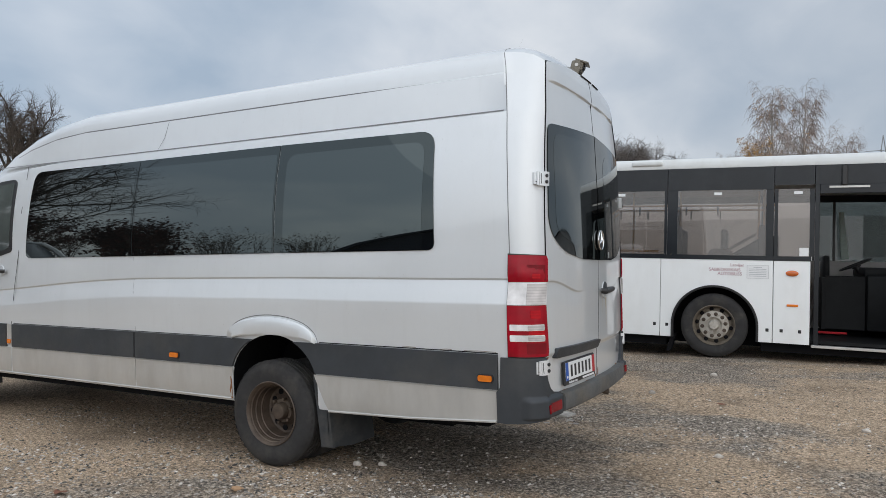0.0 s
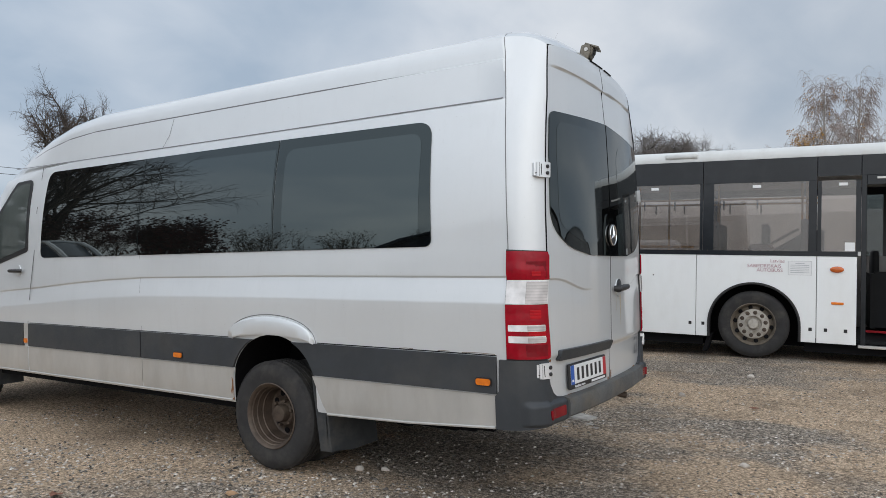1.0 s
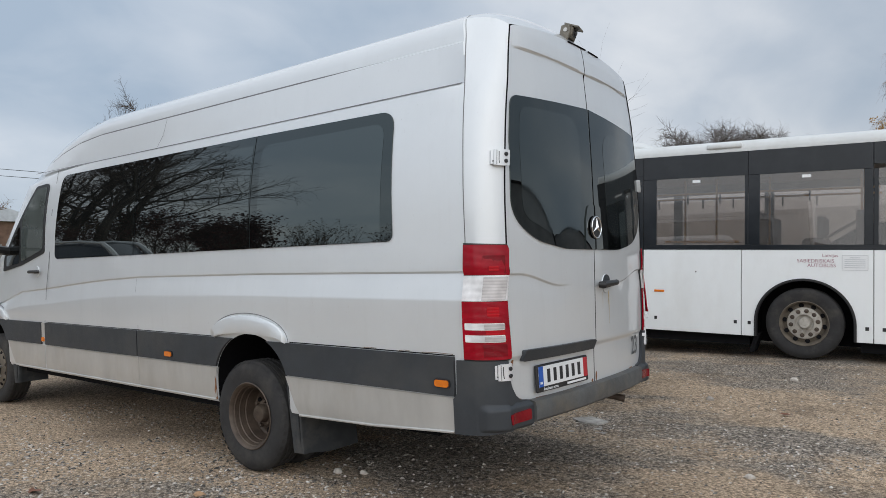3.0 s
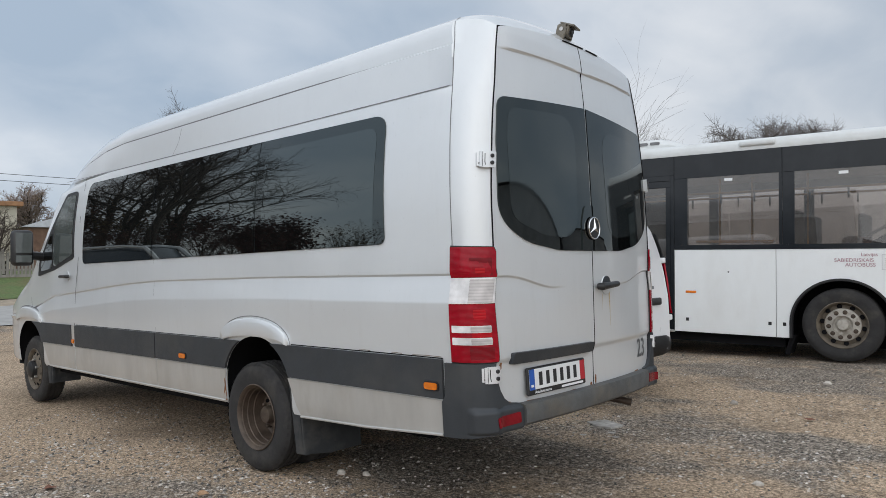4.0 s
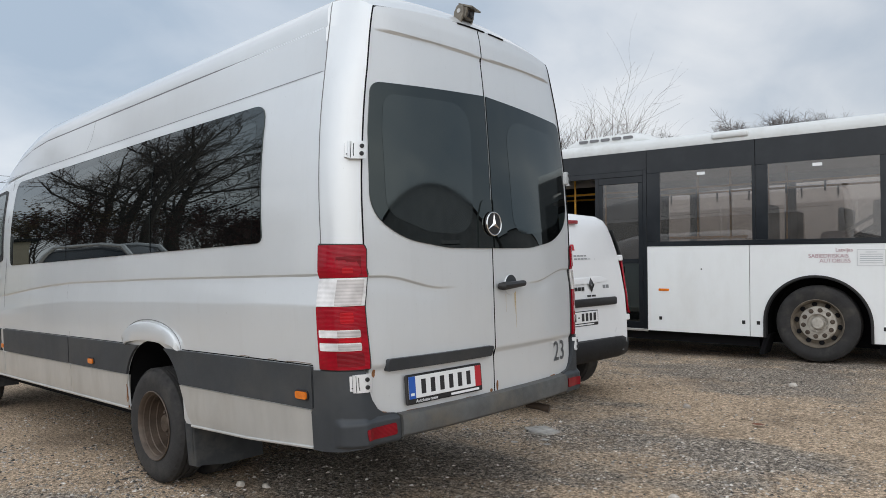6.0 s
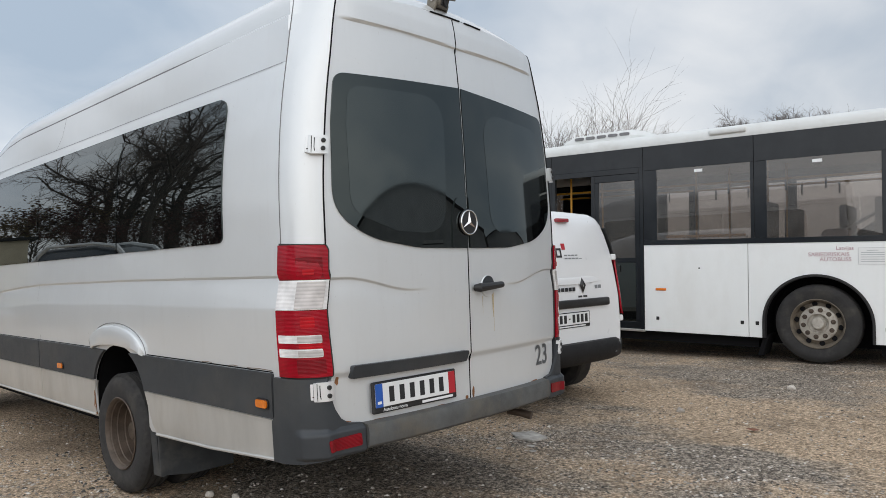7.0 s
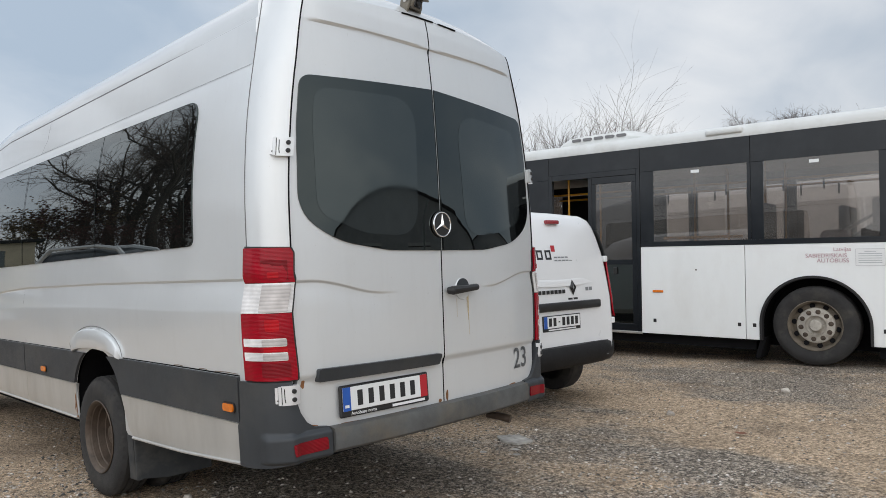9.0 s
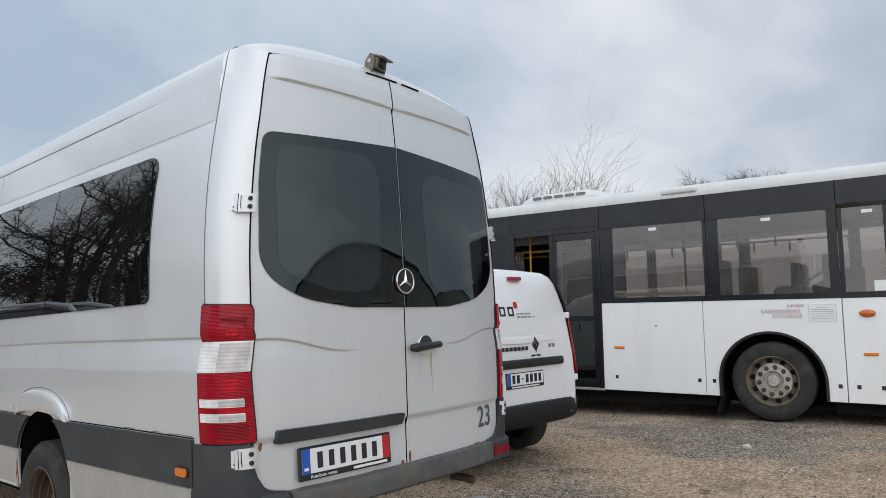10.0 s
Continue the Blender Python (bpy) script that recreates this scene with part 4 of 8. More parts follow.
    for s, door in zip((-1, 1), doors):
        place = lambda v, z, off, s=s: rear(s * v, z, off)
        out = rounded([(0.008, 2.288), (0.812, 2.240), (0.842, 2.0), (0.852, 1.60), (0.66, 1.476), (0.36, 1.432), (0.008, 1.43)], [0, 0.07, 0.6, 0.22, 0.5, 0.6, 0], 9)
        bm = B()
        skin(bm, out, place, 0.007, 0.008, 0.07)
        gl = part("rear_window", bm, M_TINT, door, "dark tinted rear window", sharp=20)
        bm = B()
        zone = rounded([(0.14, 2.215), (0.745, 2.19), (0.765, 2.0), (0.76, 1.60), (0.50, 1.515), (0.17, 1.50)] if s < 0 else [(0.17, 2.19), (0.72, 2.15), (0.75, 2.0), (0.74, 1.60), (0.50, 1.53), (0.20, 1.50)],
                       [0.16, 0.09, 0.2, 0.12, 0.1, 0.2], 7)
        skin(bm, zone, place, 0.0082, 0.001, 0.07)
        part("clear_zone", bm, M_TINT_REAR, gl, sharp=20)
        # hinges
        for z in (1.895, 0.805):
            def hinge_at(a, zz, off, s=s):
                p = wrap(a - (0.02 if zz > 1 else 0.0 if s < 0 else 0.03), zz, off)
                return Vector((p.x, YC + (p.y - YC) * -s, p.z))
            mat = M_ZINC if z < 1 else M_SILVER
            bm = B()
            skin(bm, rounded([(0.845, z - 0.042), (0.845, z + 0.042), (1.026, z + 0.042), (1.026, z - 0.042)], 0.008, 3), hinge_at, 0.028, 0.028, (0.03, 0.05))
            hinge = part("hinge", bm, mat, door, "bright zinc door hinge" if z < 1 else "painted door hinge", sharp=45)
            bm = B()
            skin(bm, rounded([(0.775, z - 0.034), (0.775, z + 0.036), (0.828, z + 0.036), (0.828, z - 0.034)], 0.006, 3), hinge_at, 0.020, 0.02, (0.05, 0.05))
            part("hinge_arm", bm, mat, hinge)
            bm = B()
            tube(bm, [hinge_at(0.836, z - 0.04, 0.024), hinge_at(0.836, z + 0.04, 0.024)], 0.009, 8)
            part("hinge_pin", bm, mat, hinge)
            bm = B()
            tube(bm, [hinge_at(0.850, z - 0.038, 0.0285), hinge_at(0.850, z + 0.038, 0.0285)], 0.0026, 5)
            tube(bm, [hinge_at(0.893, z - 0.030, 0.0285), hinge_at(0.885, z - 0.014, 0.0285), hinge_at(0.885, z + 0.030, 0.0285)], 0.002, 5)
            tube(bm, [hinge_at(0.80, z - 0.020, 0.0205), hinge_at(0.838, z - 0.020, 0.030)], 0.0026, 5)
            part("hinge_gap", bm, M_SEAM, hinge)
            for dz in (-0.018, 0.018):
                bm = B()
                disc(bm, hinge_at(0.985, z + dz, 0.026), (1, -0.2 * -s, 0), 0.0105, 0.010, 10, 0.002)
                part("bolt", bm, M_BLACK, hinge)
    # star badge carrier and ring, drawn as a plain three-pointed shape
    for s, door in zip((-1, 1), doors):
        bm = B()
        o = rounded([(0.009, 1.433), (0.009, 1.70), (0.09, 1.695), (0.125, 1.60), (0.13, 1.433)], [0, 0, 0.04, 0.1, 0], 5)
        skin(bm, o, lambda v, z, off, s=s: rear(s * v, z, off), 0.013, 0.008, 0.06)
        part("badge_carrier", bm, M_TINT, door, sharp=25)
    bc = rear(-0.01, 1.565, 0.018)
    bm = B()
    lathe(bm, [(0, 0), (0, 0.070), (0.008, 0.067), (0.010, 0.0)], bc, (1, 0, 0), 36)
    badge = part("badge", bm, M_BLACK, doors[0], "round badge")
    bm = B()
    lathe(bm, [(0.008 + 0.005 * math.cos(2 * math.pi * k / 10), 0.0635 + 0.0045 * math.sin(2 * math.pi * k / 10)) for k in range(10)], bc, (1, 0, 0), 36, close=True)
    part("badge_ring", bm, M_CHROME, badge, "chrome ring")
    bm = B()
    cv = [bm.verts.new(bc + Vector((0.022, 0, 0)))]
    pts = []
    for k in range(6):
        ang = math.pi / 2 + k * math.pi / 3
        rr = 0.061 if k % 2 == 0 else 0.010
        pts.append(bm.verts.new(bc + Vector((0.010, rr * math.cos(ang), rr * math.sin(ang)))))
    for k in range(6):
        bm.faces.new((cv[0], pts[k], pts[(k + 1) % 6]))
    bmesh.ops.recalc_face_normals(bm, faces=bm.faces[:])
    part("badge_shape", bm, M_CHROME, badge, "chrome three-pointed shape", sharp=5)

    # rear handle with cup, lock and rust run on the right-hand door
    hp = rear(0.135, 1.222, 0.0)
    bm = B()
    disc(bm, hp + Vector((-0.004, 0.02, 0.0)), (1, 0, 0), 0.058, 0.009, 24, 0.004)
    cup = part("handle_cup", bm, M_SILVER, doors[1])
    bm = B()
    tube(bm, [hp + Vector((0.012, -0.10, -0.005)), hp + Vector((0.04, -0.092, -0.005)), hp + Vector((0.045, 0.0, 0)), hp + Vector((0.04, 0.095, 0.005)), hp + Vector((0.012, 0.105, 0.005))], [0.018, 0.024, 0.02, 0.018, 0.014], 10)
    part("rear_handle", bm, M_BLACK, doors[1], "black plastic pull handle")
    # a flat grey half-disc stands in for shade in the hollow upper dish
    bm = B()
    skin(bm, [(0.155 + 0.050 * math.cos(math.pi * k / 12), 1.226 + 0.052 * math.sin(math.pi * k / 12)) for k in range(13)], lambda v, z, off: rear(v, z, off), 0.010, 0.008, 0.1)
    part("handle_dish_shade", bm, M_PLASTIC, doors[1], "grey half-disc for the shade in the handle dish")
    bm = B()
    tube(bm, [rear(0.155 + 0.054 * math.cos(math.pi * k / 14), 1.218 - 0.054 * math.sin(math.pi * k / 14), 0.003) for k in range(15)], 0.0032, 6)
    part("dish_rim", bm, M_SILVER, doors[1])
    for v0, w0, z0, z1 in ((0.200, 0.0060, 1.195, 1.05), (0.204, 0.0028, 1.19, 0.97), (0.192, 0.0022, 1.19, 1.09), (0.109, 0.0016, 1.17, 1.07)):
        bm = B()
        skin(bm, [(v0 - w0, z0), (v0 + w0, z0), (v0 + w0 * 0.15, z1), (v0 - w0 * 0.15, z1)], lambda v, z, off: rear(v, z, off), 0.0012, 0.0005, 0.1)
        part("rust_run", bm, surface("rust_stain", (0.58, 0.47, 0.28), 0.6, 0, 0.3, 40), doors[1], "rusty water stain")
    for door, spots in ((doors[0], ((-0.82, 0.645, 0.05, 0.012), (-0.60, 0.632, 0.09, 0.008), (-0.03, 0.645, 0.016, 0.012), (-0.22, 0.632, 0.06, 0.007), (-0.845, 0.84, 0.012, 0.02))),
                        (doors[1], ((0.024, 0.662, 0.011, 0.035), (0.45, 0.632, 0.10, 0.006), (0.62, 0.635, 0.04, 0.010)))):
        for v0, z0, w0, h0 in spots:
            bm = B()
            n = 9
            rs = random.Random(int(v0 * 1000) + 77)
            pts = [(v0 + w0 * math.cos(2 * math.pi * k / n) * rs.uniform(0.6, 1.1), z0 + h0 * math.sin(2 * math.pi * k / n) * rs.uniform(0.6, 1.1)) for k in range(n)]
            skin(bm, pts, lambda v, z, off: rear(v, z, off), 0.0015, 0.001, 0.3)
            part("rust_patch", bm, M_RUST, door)

    # trim bar and number plate on the left-hand door
    bm = B()
    skin(bm, rounded([(-0.785, 0.842), (-0.785, 0.902), (-0.045, 0.895), (-0.045, 0.838)], 0.012, 3), lambda v, z, off: rear(v, z, off), 0.026, 0.03, (0.1, 0.1))
    part("plate_light_bar", bm, M_PLASTIC, doors[0], "dark grey trim bar")
    px = rear(-0.43, 0.73, 0.0).x
    tilt = pose(px + 0.012, YC - 0.405, 0.742, 0, -3.0, -3.2)

    def on_plate(x0, x1, z0, z1, t0, t1, mat, name, parent, lab="", bev=0.003):
        bm = B()
        box(bm, t0, t1, x0, x1, z0, z1, bev)
        bmesh.ops.transform(bm, matrix=tilt, verts=bm.verts[:])
        return part(name, bm, mat, parent, lab)
    fr = on_plate(-0.272, 0.272, -0.078, 0.068, -0.010, 0.008, M_BLACK, "plate_frame", doors[0], "black number-plate frame", 0.006)
    on_plate(-0.258, 0.258, -0.050, 0.058, 0.006, 0.0105, M_WHITE, "plate_face", fr, "white number plate", 0.002)
    on_plate(-0.258, -0.215, -0.050, 0.058, 0.0095, 0.0115, M_BLUE, "blue_strip", fr, "", 0.0)
    on_plate(0.213, 0.258, -0.050, 0.058, 0.0095, 0.0115, M_REDSTRIP, "red_strip", fr, "", 0.0)
    for k in range(6):
        x0 = -0.182 + k * 0.0645
        on_plate(x0 + 0.006, x0 + 0.036, -0.032, 0.039, 0.0098, 0.0116, M_INK, "plate_bar", fr, "", 0.0)
    on_plate(-0.248, -0.225, -0.035, -0.022, 0.0112, 0.0120, M_WHITE, "plate_bar", fr, "", 0.0)
    on_plate(0.03, 0.24, -0.070, -0.058, 0.0075, 0.0092, M_WHITE, "plate_bar", fr, "", 0.0)
    lettering("Autobusu noma", 0.023, tilt @ Matrix.Translation((0.0092, -0.215, -0.071)) @ pose(0, 0, 0, 90, 0, 90), M_WHITE, fr, "white lettering on the plate frame")
    # fleet number
    lettering("23", 0.17, Matrix.Identity(4), M_GREYINK, doors[1], "grey fleet number 23", bold=0.002, place=lambda u, w: rear(0.638 + u * 0.92, 0.725 + w, 0.003))

    # tail lamps round the corners
    bands = ((0.0, 0.27, M_RED_LENS), (0.27, 0.495, M_CLEAR_LENS), (0.495, 1.0, M_RED_LENS))
    for s in (-1, 1):
        z1, z0 = 1.462, 0.862
        def lamp_at(a, z, off, s=s):
            a = a * (1.019 + 0.015 * min(1.0, max(0.0, (1.45 - z) / 0.55)))
            p = wrap(a, z, off)
            return Vector((p.x, YC + (p.y - YC) * -s, p.z))
        bm = B()
        skin(bm, rounded([(0.0, z0), (0.0, z1), (0.985, z1 - 0.010), (1.0, z1 - 0.035), (1.0, z0)], [0.004, 0.004, 0.015, 0.02, 0.01], 4), lamp_at, 0.006, 0.02, (0.06, 0.03))
        lamp = part("tail_lamp", bm, M_BLACK, van, "red and clear tail lamp wrapped round the corner")
        hz = z1 - z0 - 0.014
        zf = lambda f: z1 - 0.008 - hz * f
        for f0, f1, mat in bands:
            za, zb = zf(f0), zf(f1)
            bm = B()
            o = [(0.03, zb + 0.001), (0.03, za - 0.001), (0.965 if f0 == 0 else 0.986, za - (0.006 if f0 == 0 else 0.001))] + ([(0.986, za - 0.028)] if f0 == 0 else []) + [(0.986, zb + 0.001)]
            skin(bm, o, lamp_at, 0.016, 0.01, (0.05, 0.03))
            part("lens", bm, mat, lamp, "red ribbed lens" if mat is M_RED_LENS else "clear ribbed lens")
        # the small brighter red patch near the top is a painted bulb glint
        for a0, a1, f0, f1, mat, r in ((0.10, 0.93, 0.682, 0.742, M_CLEAR_LENS, 0.012), (0.10, 0.93, 0.785, 0.848, M_CLEAR_LENS, 0.012), (0.62, 0.93, 0.745, 0.782, M_RED_BOWL_GLINT, 0.004),
                                       (0.56, 0.935, 0.10, 0.255, M_RED_DEEP, 0.01), (0.56, 0.955, 0.285, 0.485, M_CLEAR_BOWL, 0.006),
                                       (0.66, 0.86, 0.54, 0.63, M_RED_BOWL_GLINT, 0.02), (0.68, 0.84, 0.19, 0.235, M_RED_BOWL_GLINT, 0.012),
                                       (0.60, 0.93, 0.690, 0.735, M_CLEAR_BOWL, 0.008), (0.60, 0.93, 0.793, 0.840, M_CLEAR_BOWL, 0.008), (0.56, 0.95, 0.865, 0.97, M_RED_DEEP, 0.01)):
            bm = B()
            skin(bm, rounded([(a0, zf(f1)), (a0, zf(f0)), (a1, zf(f0)), (a1, zf(f1))], r, 4), lamp_at, 0.0195 if mat is M_CLEAR_BOWL or r == 0.012 and mat is M_RED_BOWL_GLINT else 0.018, 0.004, (0.05, 0.1))
            part("lens", bm, mat, lamp, "clear inset lens" if mat is M_CLEAR_LENS else "reflector bowl and painted glint behind the lens")

    # rear bumper: wrapped corners, step beam, reflectors
    for s in (-1, 1):
        def wrapped(a, z, off, s=s):
            p = wrap(a, z, off)
            return Vector((p.x, YC + (p.y - YC) * -s, p.z))
        o = [(-0.065, 0.482), (-0.068, 0.66), (-0.045, 0.688), (-0.04, 0.862), (0.98, 0.862), (1.01, 0.78), (1.03, 0.72), (1.06, 0.675), (1.10, 0.650), (1.18, 0.640), (1.18, 0.520), (1.0, 0.505), (0.6, 0.492), (0.2, 0.486)]
        bm = B()
        skin(bm, o, wrapped, 0.020, 0.05, (0.08, 0.05))
        bump_ob = part("bumper_corner", bm, M_PLASTIC, van, "dark grey plastic bumper corner", sharp=40)
        bm = B()
        skin(bm, rounded([(0.955, 0.541), (0.94, 0.592), (1.150, 0.602), (1.155, 0.546)], 0.012, 3), wrapped, 0.047, 0.03, (0.03, 0.05))
        part("reflector", bm, M_REFLECTOR, bump_ob, "red reflector")
    for s in (-1, 1):
        def ledge(u, w, s=s):
            a, z = 0.34 + 0.84 * u, 0.506 + (0.150 - 0.018 * u) * w
            out = 0.022 * smooth(0.36, 0.70, a) * smooth(0.654 - 0.018 * u, 0.622 - 0.02 * (1 - u), z) * smooth(0.502, 0.522, z)
            p = wrap(a, z, 0.0195 + out)
            return Vector((p.x, YC + (p.y - YC) * -s, p.z))
        bm = B()
        grid(bm, ledge, 24, 20)
        bmesh.ops.recalc_face_normals(bm, faces=bm.faces[:])
        part("bumper_bulge", bm, M_PLASTIC, van, sharp=60)
    bm = B()
    n = 24
    sec = [(-0.05, 0.522), (0.020, 0.522), (0.036, 0.536), (0.040, 0.60), (0.030, 0.630), (0.0, 0.636), (-0.05, 0.636)]
    ring = []
    for k in range(n + 1):
        v = -0.722 + 1.444 * k / n
        xx = -1.087 - 0.065 * (abs(v) / 0.89) ** 2.4
        ring.append([bm.verts.new((xx + a, YC + v, z)) for a, z in sec])
    for a, b in zip(ring, ring[1:]):
        for j in range(len(a)):
            bm.faces.new((a[j], a[(j + 1) % len(a)], b[(j + 1) % len(a)], b[j]))
    bm.faces.new(ring[0]), bm.faces.new(list(reversed(ring[-1])))
    bmesh.ops.recalc_face_normals(bm, faces=bm.faces[:])
    part("step_bumper", bm, M_BUMPER_TOP, van, "scuffed grey rear step bumper")
    bm = B()
    tube(bm, [(-1.34, YC + 0.625, 0.43), (-1.26, YC + 0.645, 0.425), (-1.195, YC + 0.668, 0.411)], [0.02, 0.023, 0.025], 12)
    part("exhaust_pipe", bm, M_RUST_STEEL, van, "rusty exhaust tip")

    # mud flaps
    for s in (-1, 1):
        bm = B()
        y = YC + s * 0.985
        yi = YC + s * 0.55
        pts = [(-2.775, 0.655), (-2.70, 0.18), (-2.60, 0.185), (-2.64, 0.43), (-2.72, 0.66)]
        prism(bm, [(x, y, z) for x, z in pts], (0, -s * 0.03, 0), 0.004, 1)
        flap = part("mud_flap", bm, M_FLAP, van, "black rubber mud flap")
        bm = B()
        prism(bm, [(-2.612, y - s * 0.0, 0.19), (-2.56, y - s * 0.17, 0.175), (-2.56, yi, 0.175), (-2.60, yi, 0.46), (-2.64, y, 0.46)], (-0.018, 0, 0), 0.003, 1)
        part("flap_sheet", bm, M_FLAP, flap)
        bm = B()
        pts = [(-7.02, 0.62), (-6.93, 0.24), (-6.84, 0.25), (-6.84, 0.44), (-6.96, 0.64)]
        prism(bm, [(x, y, z) for x, z in pts], (0, -s * 0.03, 0), 0.004, 1)
        flap = part("mud_flap", bm, M_FLAP, van, "black rubber mud flap")
        bm = B()
        prism(bm, [(-6.85, y, 0.25), (-6.85, YC + s * 0.70, 0.25), (-6.87, YC + s * 0.70, 0.45), (-6.87, y, 0.45)], (-0.016, 0, 0), 0.003, 1)
        part("flap_sheet", bm, M_FLAP, flap)

    # wheels
    def tyre_mesh(c, ax, w, r, rim_r):
        bm = B()
        h = w / 2
        prof = [(-h * 0.92, rim_r), (-h, rim_r + 0.03), (-h * 1.04, (rim_r + r) * 0.52), (-h * 0.98, r - 0.03), (-h * 0.82, r - 0.008), (-h * 0.74, r - 0.001)]
        for g in (-0.42, 0.0, 0.42):
            prof += [(h * (g - 0.06), r), (h * (g - 0.05), r - 0.008), (h * (g + 0.05), r - 0.008), (h * (g + 0.06), r)]
        prof += [(h * 0.74, r - 0.001), (h * 0.82, r - 0.008), (h * 0.98, r - 0.03), (h * 1.04, (rim_r + r) * 0.52), (h, rim_r + 0.03), (h * 0.92, rim_r)]
        lathe(bm, prof, c, ax, 56, close=True)
        # shoulder blocks
        u, v, w3 = axis_frame(ax)
        for k in range(44):
            t = 2 * math.pi * k / 44
            d = u * math.cos(t) + v * math.sin(t)
            tt = -u * math.sin(t) + v * math.cos(t)
            p = Vector(c) + d * (r - 0.010)
            for sg in (-1, 1):
                a = p + w3 * sg * h * 0.72
                b = p + w3 * sg * h * 0.96 - d * 0.012
                vs = [bm.verts.new(a + tt * 0.013 + d * 0.011), bm.verts.new(a - tt * 0.013 + d * 0.011), bm.verts.new(b - tt * 0.013 + d * 0.006), bm.verts.new(b + tt * 0.013 + d * 0.006)]
                bm.faces.new(vs)
        return bm

    def rear_wheel(c, s):
        ax = Vector((0, s, 0))
        tyre = part("wheel", tyre_mesh(c, ax, 0.205, 0.368, 0.212), M_RUBBER, van, "worn black tyre on a rusty steel rim", sharp=30)
        bm = B()
        lathe(bm, [(0.088, 0.214), (0.104, 0.224), (0.108, 0.219), (0.098, 0.208), (0.080, 0.203), (0.076, 0.197), (0.045, 0.193), (0.040, 0.188), (0.0, 0.183), (-0.004, 0.178), (-0.045, 0.174), (-0.070, 0.166), (-0.080, 0.150), (-0.078, 0.12), (-0.062, 0.100), (-0.020, 0.082), (-0.015, 0.0)], c, ax, 48)
        rim_ob = part("rim", bm, M_RUST_STEEL, tyre, "deep rusty steel rim")
        u, v, w = axis_frame(ax)
        for k in range(10):
            t = 2 * math.pi * k / 10
            d = u * math.cos(t) + v * math.sin(t)
            bm = B()
            disc(bm, Vector(c) + d * 0.135 + ax * -0.079, ax, 0.022, 0.004, 12)
            part("vent_hole", bm, M_SEAM, rim_ob)
        bm = B()
        lathe(bm, [(-0.03, 0.062), (0.015, 0.060), (0.03, 0.052), (0.034, 0.03), (0.028, 0.0)], c, ax, 24)
        part("hub_cap", bm, M_RUST_STEEL, rim_ob, "rusty wheel hub")
        for k in range(6):
            t = 2 * math.pi * (k + 0.5) / 6
            d = u * math.cos(t) + v * math.sin(t)
            bm = B()
            disc(bm, Vector(c) + d * 0.086 - ax * 0.03, ax, 0.012, 0.034, 6, 0.003)
            part("wheel_nut", bm, M_RUST_STEEL, rim_ob)
        return tyre

    def front_wheel(c, s):
        ax = Vector((0, s, 0))
        tyre = part("wheel", tyre_mesh(c, ax, 0.205, 0.358, 0.212), M_RUBBER, van, "worn black tyre on a steel rim", sharp=30)
        bm = B()
        lathe(bm, [(0.088, 0.214), (0.104, 0.224), (0.106, 0.218), (0.092, 0.206), (0.07, 0.20), (0.066, 0.19), (0.085, 0.165), (0.098, 0.13), (0.104, 0.10), (0.108, 0.09), (0.108, 0.0)], c, ax, 48)
        rim_ob = part("rim", bm, M_RIM_DARK, tyre, "grimy steel rim with round vent holes")
        u, v, w = axis_frame(ax)
        for k in range(12):
            t = 2 * math.pi * k / 12
            d = u * math.cos(t) + v * math.sin(t)
            bm = B()
            disc(bm, Vector(c) + d * 0.165 + ax * 0.075, (ax * 0.9 + d * 0.4), 0.019, 0.012, 12)
            part("vent_hole", bm, M_SEAM, rim_ob)
        bm = B()
        lathe(bm, [(0.10, 0.095), (0.15, 0.088), (0.165, 0.06), (0.17, 0.0)], c, ax, 24)
        part("hub_cap", bm, M_BLACK, rim_ob, "dark wheel hub cover")
        for k in range(6):
            t = 2 * math.pi * (k + 0.5) / 6
            d = u * math.cos(t) + v * math.sin(t)
            bm = B()
            disc(bm, Vector(c) + d * 0.105 + ax * 0.10, ax, 0.013, 0.03, 6, 0.003)
            part("wheel_nut", bm, M_STEEL, rim_ob)
        return tyre

    for s in (-1, 1):
        rear_wheel((-3.132, YC + s * 0.895, 0.364), s)
        bm = tyre_mesh((-3.10, YC + s * 0.62, 0.350), Vector((0, s, 0)), 0.205, 0.358, 0.212)
        part("inner_tyre", bm, M_RUBBER, van, sharp=30)
        front_wheel((-7.42, YC + s * 0.86, 0.350), s)
    bm = B()
    tube(bm, [(-3.10, YC - 0.8, 0.35), (-3.10, YC + 0.8, 0.35)], 0.07, 10)
    part("rear_axle", bm, M_SEAM, van)

    # reversing camera on a forked bracket at the roof edge, pitched down to the rear
    M_CAM = surface("dirty_camera_housing", (0.15, 0.135, 0.11), 0.6, 0, 0.35, 40, 0.2, 120, dirt=(0.23, 0.2, 0.15), dirt_amount=0.7, dirt_scale=15)
    turn = Matrix.Translation((-1.225, YC - 0.035, 2.722)) @ pose(0, 0, 0, -4, 14, 8)

    def cam_part(name, bm, mat, parent, lab=""):
        bmesh.ops.transform(bm, matrix=turn, verts=bm.verts[:])
        return part(name, bm, mat, parent, lab)
    bm = B()
    box(bm, -0.030, 0.030, -0.060, 0.060, -0.018, -0.004, 0.003)
    rc = cam_part("reversing_camera", bm, M_CAM, van, "small dirty reversing camera on a forked roof bracket")
    for dy, wd in ((-0.054, 0.014), (0.052, 0.008)):
        bm = B()
